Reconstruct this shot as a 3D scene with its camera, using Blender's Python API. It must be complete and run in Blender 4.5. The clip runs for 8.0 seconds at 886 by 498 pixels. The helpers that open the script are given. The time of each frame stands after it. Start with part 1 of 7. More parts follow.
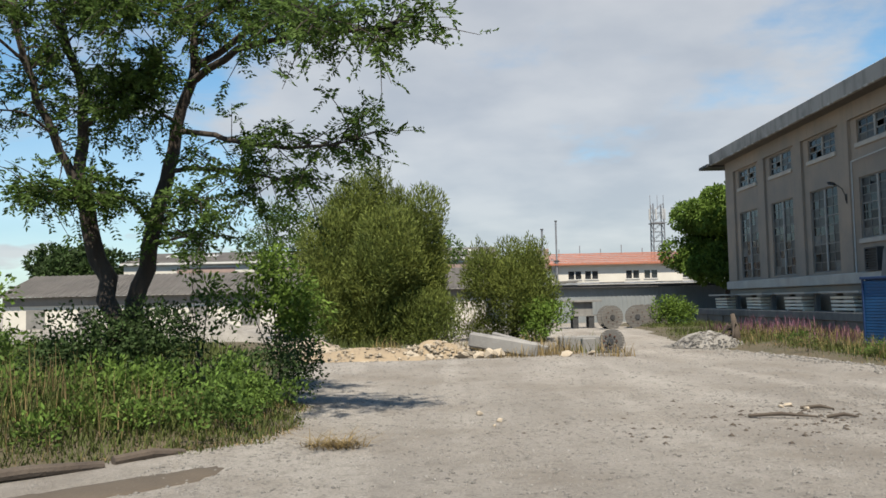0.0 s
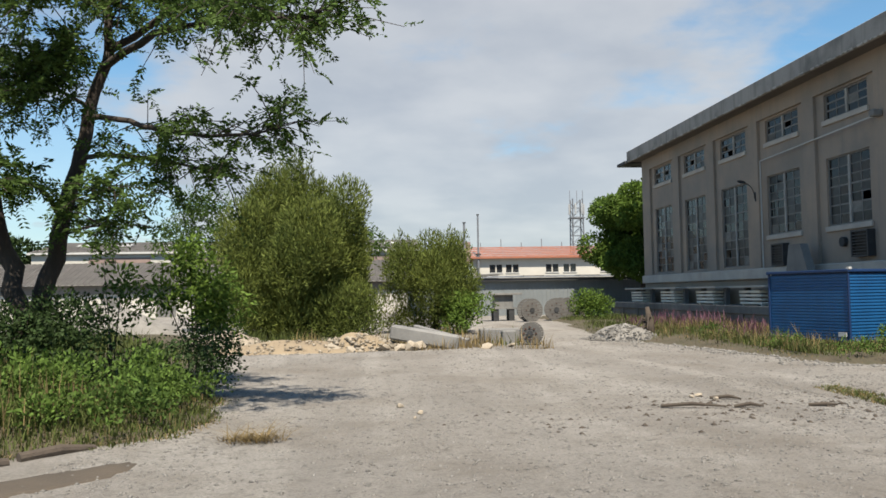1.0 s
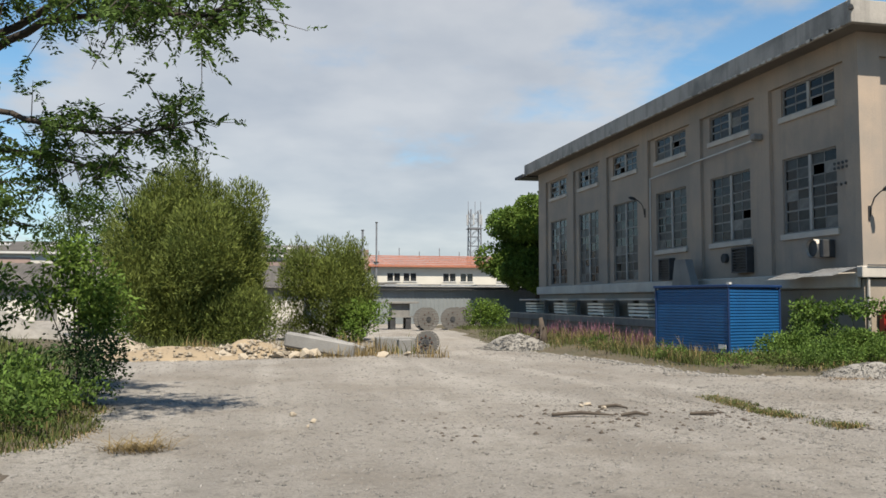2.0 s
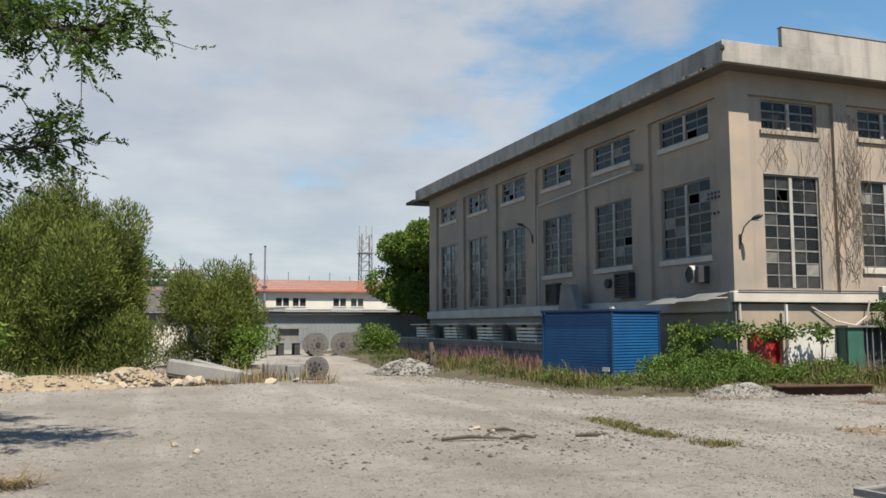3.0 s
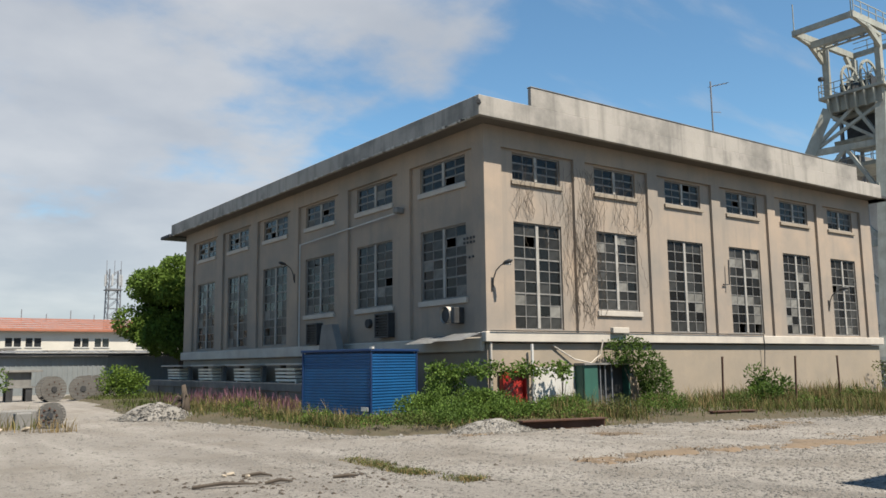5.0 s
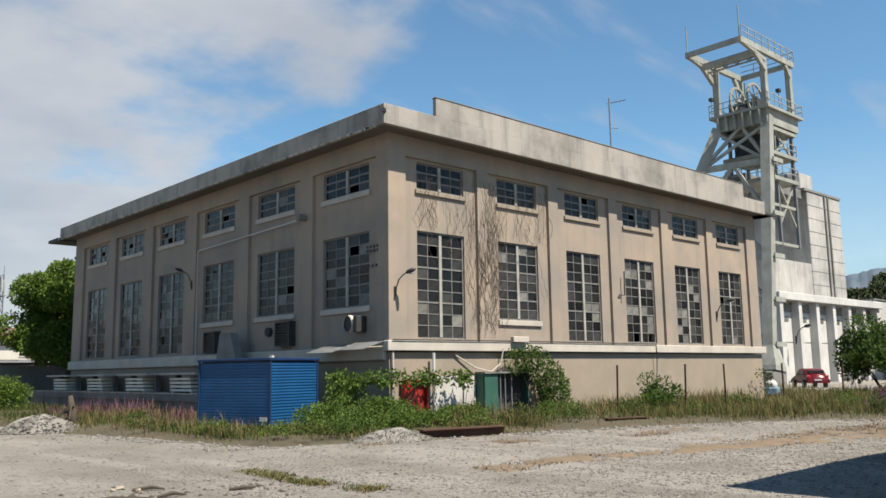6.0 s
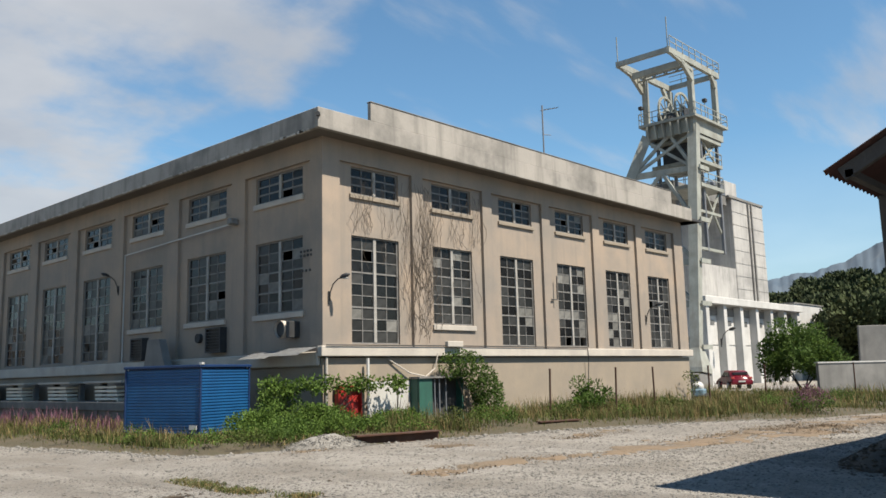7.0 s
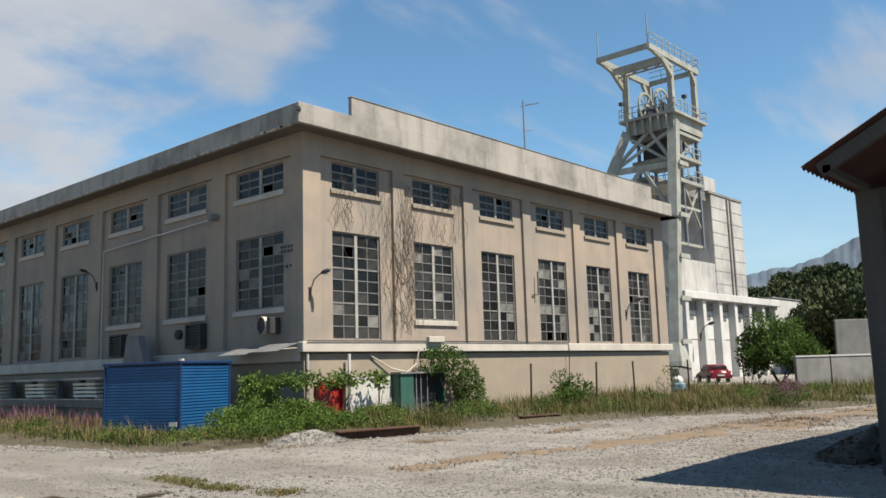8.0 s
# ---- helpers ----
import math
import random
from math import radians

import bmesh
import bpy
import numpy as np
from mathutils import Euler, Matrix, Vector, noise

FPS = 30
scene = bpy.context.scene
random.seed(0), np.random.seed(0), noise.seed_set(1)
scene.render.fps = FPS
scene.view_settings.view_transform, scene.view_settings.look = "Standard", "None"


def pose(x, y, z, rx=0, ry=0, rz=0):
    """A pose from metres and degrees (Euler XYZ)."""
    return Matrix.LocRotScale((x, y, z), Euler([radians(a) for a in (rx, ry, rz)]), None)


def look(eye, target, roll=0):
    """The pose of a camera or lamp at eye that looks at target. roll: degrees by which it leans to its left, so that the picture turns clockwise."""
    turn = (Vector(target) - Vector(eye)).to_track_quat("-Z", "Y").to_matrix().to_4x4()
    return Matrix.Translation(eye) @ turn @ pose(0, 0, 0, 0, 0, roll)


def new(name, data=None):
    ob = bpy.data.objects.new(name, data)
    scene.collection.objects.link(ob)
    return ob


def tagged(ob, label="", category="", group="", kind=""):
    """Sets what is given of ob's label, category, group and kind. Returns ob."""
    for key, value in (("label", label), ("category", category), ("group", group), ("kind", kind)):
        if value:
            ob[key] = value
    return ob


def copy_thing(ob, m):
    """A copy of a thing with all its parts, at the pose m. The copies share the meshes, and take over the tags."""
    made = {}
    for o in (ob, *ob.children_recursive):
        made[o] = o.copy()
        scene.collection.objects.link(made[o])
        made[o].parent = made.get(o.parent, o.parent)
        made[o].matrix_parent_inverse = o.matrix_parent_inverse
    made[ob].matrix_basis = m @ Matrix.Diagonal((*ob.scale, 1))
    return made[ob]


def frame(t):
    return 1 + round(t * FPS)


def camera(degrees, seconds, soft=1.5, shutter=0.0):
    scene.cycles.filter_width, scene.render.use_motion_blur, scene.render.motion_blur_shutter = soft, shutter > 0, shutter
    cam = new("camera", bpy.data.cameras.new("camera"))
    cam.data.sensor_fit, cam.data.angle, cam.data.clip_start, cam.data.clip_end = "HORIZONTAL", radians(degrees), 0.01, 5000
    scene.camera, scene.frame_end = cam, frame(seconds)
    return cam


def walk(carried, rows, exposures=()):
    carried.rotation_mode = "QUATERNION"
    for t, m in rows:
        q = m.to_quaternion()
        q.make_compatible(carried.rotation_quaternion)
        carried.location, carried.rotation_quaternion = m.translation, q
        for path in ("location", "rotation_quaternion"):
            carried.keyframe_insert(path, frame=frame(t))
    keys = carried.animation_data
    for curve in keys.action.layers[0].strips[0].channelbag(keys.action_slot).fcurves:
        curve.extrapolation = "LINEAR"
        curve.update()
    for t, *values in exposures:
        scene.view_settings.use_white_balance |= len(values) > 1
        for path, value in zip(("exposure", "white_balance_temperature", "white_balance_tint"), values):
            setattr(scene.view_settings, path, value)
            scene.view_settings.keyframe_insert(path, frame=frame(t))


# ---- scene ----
cam = camera(55.87, 8.0, soft=1.6)
PATH = [
    (0, pose(0, 0, 1.65, 93.63, 1.19, 0.12)),
    (0.5, pose(0, 0, 1.65, 93.32, 0.81, -2.92)),
    (1, pose(0, 0, 1.65, 93.02, 0.93, -5.23)),
    (1.5, pose(0, 0, 1.65, 93.00, 0.30, -8.57)),
    (1.7, pose(0, 0, 1.65, 93.18, 0.20, -10.15)),
    (2.8, pose(0, 0, 1.65, 94.85, -0.28, -17.90)),
    (3, pose(0, 0, 1.65, 95.23, 0.16, -19.74)),
    (3.5, pose(0, 0, 1.65, 96.18, 0.63, -24.57)),
    (4, pose(0, 0, 1.65, 97.11, 0.68, -28.46)),
    (4.5, pose(0, 0, 1.65, 97.64, 0.62, -32.11)),
    (4.7, pose(0, 0, 1.65, 97.72, 0.65, -33.63)),
    (5.8, pose(0, 0, 1.65, 98.23, 0.80, -41.58)),
    (6, pose(0, 0, 1.65, 98.34, 0.84, -42.64)),
    (6.5, pose(0, 0, 1.65, 98.46, 0.87, -45.13)),
    (7, pose(0, 0, 1.65, 98.59, 1.40, -47.09)),
    (7.5, pose(0, 0, 1.65, 98.31, 1.33, -48.16)),
    (8, pose(0, 0, 1.65, 98.24, 1.66, -48.35)),
]
walk(cam, PATH)
scene.view_settings.exposure = 1.0

SUN_EL, SUN_AZ = 57.5, 5.0      # degrees above the ground, degrees from -y towards +x
sun_way = Vector((math.sin(radians(SUN_AZ)) * math.cos(radians(SUN_EL)),
                  -math.cos(radians(SUN_AZ)) * math.cos(radians(SUN_EL)), math.sin(radians(SUN_EL))))
sun = new("sun", bpy.data.lights.new("sun", "SUN"))
sun.data.energy, sun.data.angle, sun.data.color = 5.0, radians(0.55), (1.0, 0.91, 0.77)
sun.matrix_world = look(sun_way * 100, (0, 0, 0))


def make_world():
    w = bpy.data.worlds.new("sky")
    scene.world = w
    w.use_nodes = True
    nt = w.node_tree
    nt.nodes.clear()
    N, L = nt.nodes.new, nt.links.new

    def math_node(op, a, b=None, clamp=False):
        n = N("ShaderNodeMath")
        n.operation, n.use_clamp = op, clamp
        for i, v in enumerate((a, b)):
            if v is None:
                continue
            if isinstance(v, (int, float)):
                n.inputs[i].default_value = v
            else:
                L(v, n.inputs[i])
        return n.outputs[0]

    sky = N("ShaderNodeTexSky")
    sky.sky_type, sky.sun_disc = "NISHITA", False
    sky.sun_elevation, sky.sun_rotation = radians(SUN_EL), radians(180 - SUN_AZ)
    sky.air_density, sky.dust_density, sky.ozone_density = 1.0, 0.05, 1.6
    tc = N("ShaderNodeTexCoord")
    sep = N("ShaderNodeSeparateXYZ")
    L(tc.outputs["Generated"], sep.inputs[0])
    dx, dy, dz = sep.outputs
    up = math_node("ADD", math_node("MAXIMUM", dz, 0.0), 0.22)
    comb = N("ShaderNodeCombineXYZ")
    L(math_node("DIVIDE", dx, up), comb.inputs[0])
    L(math_node("DIVIDE", dy, up), comb.inputs[1])
    big = N("ShaderNodeTexNoise")
    big.inputs["Scale"].default_value, big.inputs["Detail"].default_value = 1.15, 9.0
    big.inputs["Roughness"].default_value = 0.56
    off = N("ShaderNodeVectorMath")
    off.operation = "ADD"
    off.inputs[1].default_value = (3.7, 1.9, 0.4)
    L(comb.outputs[0], off.inputs[0])
    L(off.outputs[0], big.inputs["Vector"])
    # the cloud bank fills the north and thins out towards the east
    east = math_node("DIVIDE", dx, math_node("MAXIMUM", dy, 0.08))
    edge = math_node("MAXIMUM", math_node("SUBTRACT", math_node("MULTIPLY", dz, 2.27), -0.06), 0.55)
    bank = math_node("MULTIPLY", math_node("SUBTRACT", edge, east), 1.3)
    bank = math_node("MAXIMUM", math_node("MINIMUM", bank, 0.2), -0.2)
    west = math_node("MINIMUM", math_node("MAXIMUM", math_node("MULTIPLY", math_node("SUBTRACT", -0.06, east), 0.9), 0.0), 0.2)
    bank = math_node("SUBTRACT", bank, west)
    # unseen sky, south and overhead, kept clear to dim the light in shade
    clear = math_node("MAXIMUM", math_node("SUBTRACT", 0.12, math_node("ADD", dy, math_node("MULTIPLY", math_node("MAXIMUM", math_node("MULTIPLY", dx, -1.0), 0.0), 0.8)), True), math_node("SUBTRACT", dz, 0.52, True))
    clear = math_node("MINIMUM", math_node("MULTIPLY", clear, 5.0), 1.0)
    cover = math_node("SUBTRACT", math_node("ADD", big.outputs[0], bank), math_node("MULTIPLY", clear, 0.5))
    ramp = N("ShaderNodeMapRange")
    ramp.interpolation_type = "SMOOTHSTEP"
    ramp.inputs["From Min"].default_value, ramp.inputs["From Max"].default_value = 0.47, 0.62
    L(cover, ramp.inputs["Value"])
    fine = N("ShaderNodeTexNoise")
    fine.inputs["Scale"].default_value, fine.inputs["Detail"].default_value = 2.6, 6.0
    L(comb.outputs[0], fine.inputs["Vector"])
    shade = N("ShaderNodeMix")
    shade.data_type = "RGBA"
    shade.inputs[6].default_value = (4.6, 4.85, 5.3, 1)
    shade.inputs[7].default_value = (6.0, 6.1, 6.3, 1)
    sm = N("ShaderNodeMapRange")
    sm.inputs["From Min"].default_value, sm.inputs["From Max"].default_value = 0.35, 0.65
    L(fine.outputs[0], sm.inputs["Value"])
    L(sm.outputs[0], shade.inputs[0])
    # thin high wisps
    sm2 = N("ShaderNodeMapping")
    sm2.inputs["Rotation"].default_value = (0, 0, 0.5)
    sm2.inputs["Scale"].default_value = (0.8, 2.4, 1)
    L(comb.outputs[0], sm2.inputs[0])
    thin = N("ShaderNodeTexNoise")
    thin.inputs["Scale"].default_value, thin.inputs["Detail"].default_value, thin.inputs["Roughness"].default_value = 1.6, 7.0, 0.55
    L(sm2.outputs[0], thin.inputs["Vector"])
    wisp = N("ShaderNodeMapRange")
    wisp.interpolation_type = "SMOOTHSTEP"
    wisp.inputs["From Min"].default_value, wisp.inputs["From Max"].default_value, wisp.inputs["To Max"].default_value = 0.52, 0.74, 0.6
    # a streak of thin cloud low in the east
    streak = math_node("SUBTRACT", 1.0, math_node("MULTIPLY", math_node("ABSOLUTE", math_node("SUBTRACT", dz, 0.295)), 14.0))
    streak = math_node("MULTIPLY", math_node("MAXIMUM", streak, 0.0), math_node("MINIMUM", math_node("MAXIMUM", math_node("MULTIPLY", math_node("SUBTRACT", dx, 0.82), 8.0), 0.0), 1.0))
    L(math_node("ADD", thin.outputs[0], math_node("MULTIPLY", streak, 0.16)), wisp.inputs["Value"])
    haze = math_node("MULTIPLY", math_node("SUBTRACT", 0.26, dz, True), 2.5)
    mix = N("ShaderNodeMix")
    mix.data_type = "RGBA"
    L(math_node("MAXIMUM", math_node("MULTIPLY", ramp.outputs[0], 0.88), math_node("MAXIMUM", haze, math_node("MULTIPLY", wisp.outputs[0], math_node("SUBTRACT", 1.0, clear)))), mix.inputs[0])
    tint = N("ShaderNodeMix")
    tint.data_type, tint.blend_type = "RGBA", "MULTIPLY"
    tint.inputs[0].default_value = 1.0
    tint.inputs[7].default_value = (1.05, 1.38, 1.42, 1)
    L(sky.outputs[0], tint.inputs[6])
    L(tint.outputs[2], mix.inputs[6])
    L(shade.outputs[2], mix.inputs[7])
    bg = N("ShaderNodeBackground")
    bg.inputs[1].default_value = 0.054
    L(mix.outputs[2], bg.inputs[0])
    out = N("ShaderNodeOutputWorld")
    L(bg.outputs[0], out.inputs[0])


make_world()


# ---- materials ----
def material(name, c1, c2, scale=2.0, rough=0.9, bump=0.2, bump_scale=30.0, streak=0.0, dark=(0.1, 0.095, 0.09), metal=0.0,
             stain=0.0, stain_scale=0.5, island=0.0, random_ob=0.0, stretch=(1, 1, 1), translucent=0.0, spec=0.5):
    """A two-scale surface: two colours mixed by noise, broad stains, rain streaks, fine grain and bump."""
    m = bpy.data.materials.new(name)
    m.use_nodes = True
    nt = m.node_tree
    N, L = nt.nodes.new, nt.links.new
    b = nt.nodes["Principled BSDF"]
    b.inputs["Roughness"].default_value, b.inputs["Metallic"].default_value = rough, metal
    b.inputs["Specular IOR Level"].default_value = spec
    tc = N("ShaderNodeTexCoord")
    mp = N("ShaderNodeMapping")
    mp.inputs["Scale"].default_value = stretch
    L(tc.outputs["Object"], mp.inputs[0])

    def noise_at(s, detail=6.0, vec=None, r=0.6):
        n = N("ShaderNodeTexNoise")
        n.inputs["Scale"].default_value, n.inputs["Detail"].default_value, n.inputs["Roughness"].default_value = s, detail, r
        L(vec or mp.outputs[0], n.inputs["Vector"])
        return n.outputs[0]

    def ranged(v, lo, hi, to=1.0):
        n = N("ShaderNodeMapRange")
        n.inputs["From Min"].default_value, n.inputs["From Max"].default_value, n.inputs["To Max"].default_value = lo, hi, to
        L(v, n.inputs["Value"])
        return n.outputs[0]

    def mixed(f, a, c, blend="MIX"):
        n = N("ShaderNodeMix")
        n.data_type, n.blend_type = "RGBA", blend
        for sock, v in ((n.inputs[0], f), (n.inputs[6], a), (n.inputs[7], c)):
            if isinstance(v, tuple):
                sock.default_value = (*v, 1)
            elif isinstance(v, float):
                sock.default_value = v
            else:
                L(v, sock)
        return n.outputs[2]

    col = mixed(ranged(noise_at(scale), 0.33, 0.67), c1, c2)
    if island:
        g = N("ShaderNodeNewGeometry")
        n = N("ShaderNodeHueSaturation")
        L(ranged(g.outputs["Random Per Island"], 0, 1, 2 * island), n.inputs["Value"])
        nn = N("ShaderNodeMath")
        nn.operation = "ADD"
        nn.inputs[1].default_value = 1 - island
        L(ranged(g.outputs["Random Per Island"], 0, 1, 2 * island), nn.inputs[0])
        L(nn.outputs[0], n.inputs["Value"])
        L(col, n.inputs["Color"])
        col = n.outputs[0]
    if random_ob:
        g = N("ShaderNodeObjectInfo")
        n = N("ShaderNodeHueSaturation")
        nn = N("ShaderNodeMath")
        nn.operation = "ADD"
        nn.inputs[1].default_value = 1 - random_ob
        L(ranged(g.outputs["Random"], 0, 1, 2 * random_ob), nn.inputs[0])
        L(nn.outputs[0], n.inputs["Value"])
        L(col, n.inputs["Color"])
        col = n.outputs[0]
    if stain:
        col = mixed(ranged(noise_at(stain_scale, 8.0, tc.outputs["Object"]), 0.5, 0.75, stain), col, dark)
    if streak:
        ms = N("ShaderNodeMapping")
        ms.inputs["Scale"].default_value = (1, 1, 0.06)
        L(tc.outputs["Object"], ms.inputs[0])
        col = mixed(ranged(noise_at(2.6, 7.0, ms.outputs[0], 0.65), 0.5, 0.78, streak), col, dark)
    col = mixed(ranged(noise_at(bump_scale * 1.3, 3.0), 0.2, 0.8, 0.28), col, (0.02, 0.02, 0.02), "SOFT_LIGHT")
    L(col, b.inputs["Base Color"])
    if bump:
        bn = N("ShaderNodeBump")
        bn.inputs["Strength"].default_value, bn.inputs["Distance"].default_value = bump, 0.03
        L(noise_at(bump_scale, 4.0), bn.inputs["Height"])
        L(bn.outputs[0], b.inputs["Normal"])
    if translucent:
        tr = N("ShaderNodeBsdfTranslucent")
        L(col, tr.inputs["Color"])
        mx = N("ShaderNodeMixShader")
        mx.inputs[0].default_value = translucent
        L(b.outputs[0], mx.inputs[1])
        L(tr.outputs[0], mx.inputs[2])
        L(mx.outputs[0], nt.nodes["Material Output"].inputs[0])
    return m


def glass_material(name, tint, transmission, rough, spread=0.3):
    m = material(name, tint, tuple(0.6 * c for c in tint), scale=3.0, rough=rough, bump=0.05, bump_scale=6.0, random_ob=spread)
    b = m.node_tree.nodes["Principled BSDF"]
    b.inputs["Transmission Weight"].default_value = transmission
    b.inputs["IOR"].default_value = 1.33
    b.inputs["Specular IOR Level"].default_value = 0.22
    return m


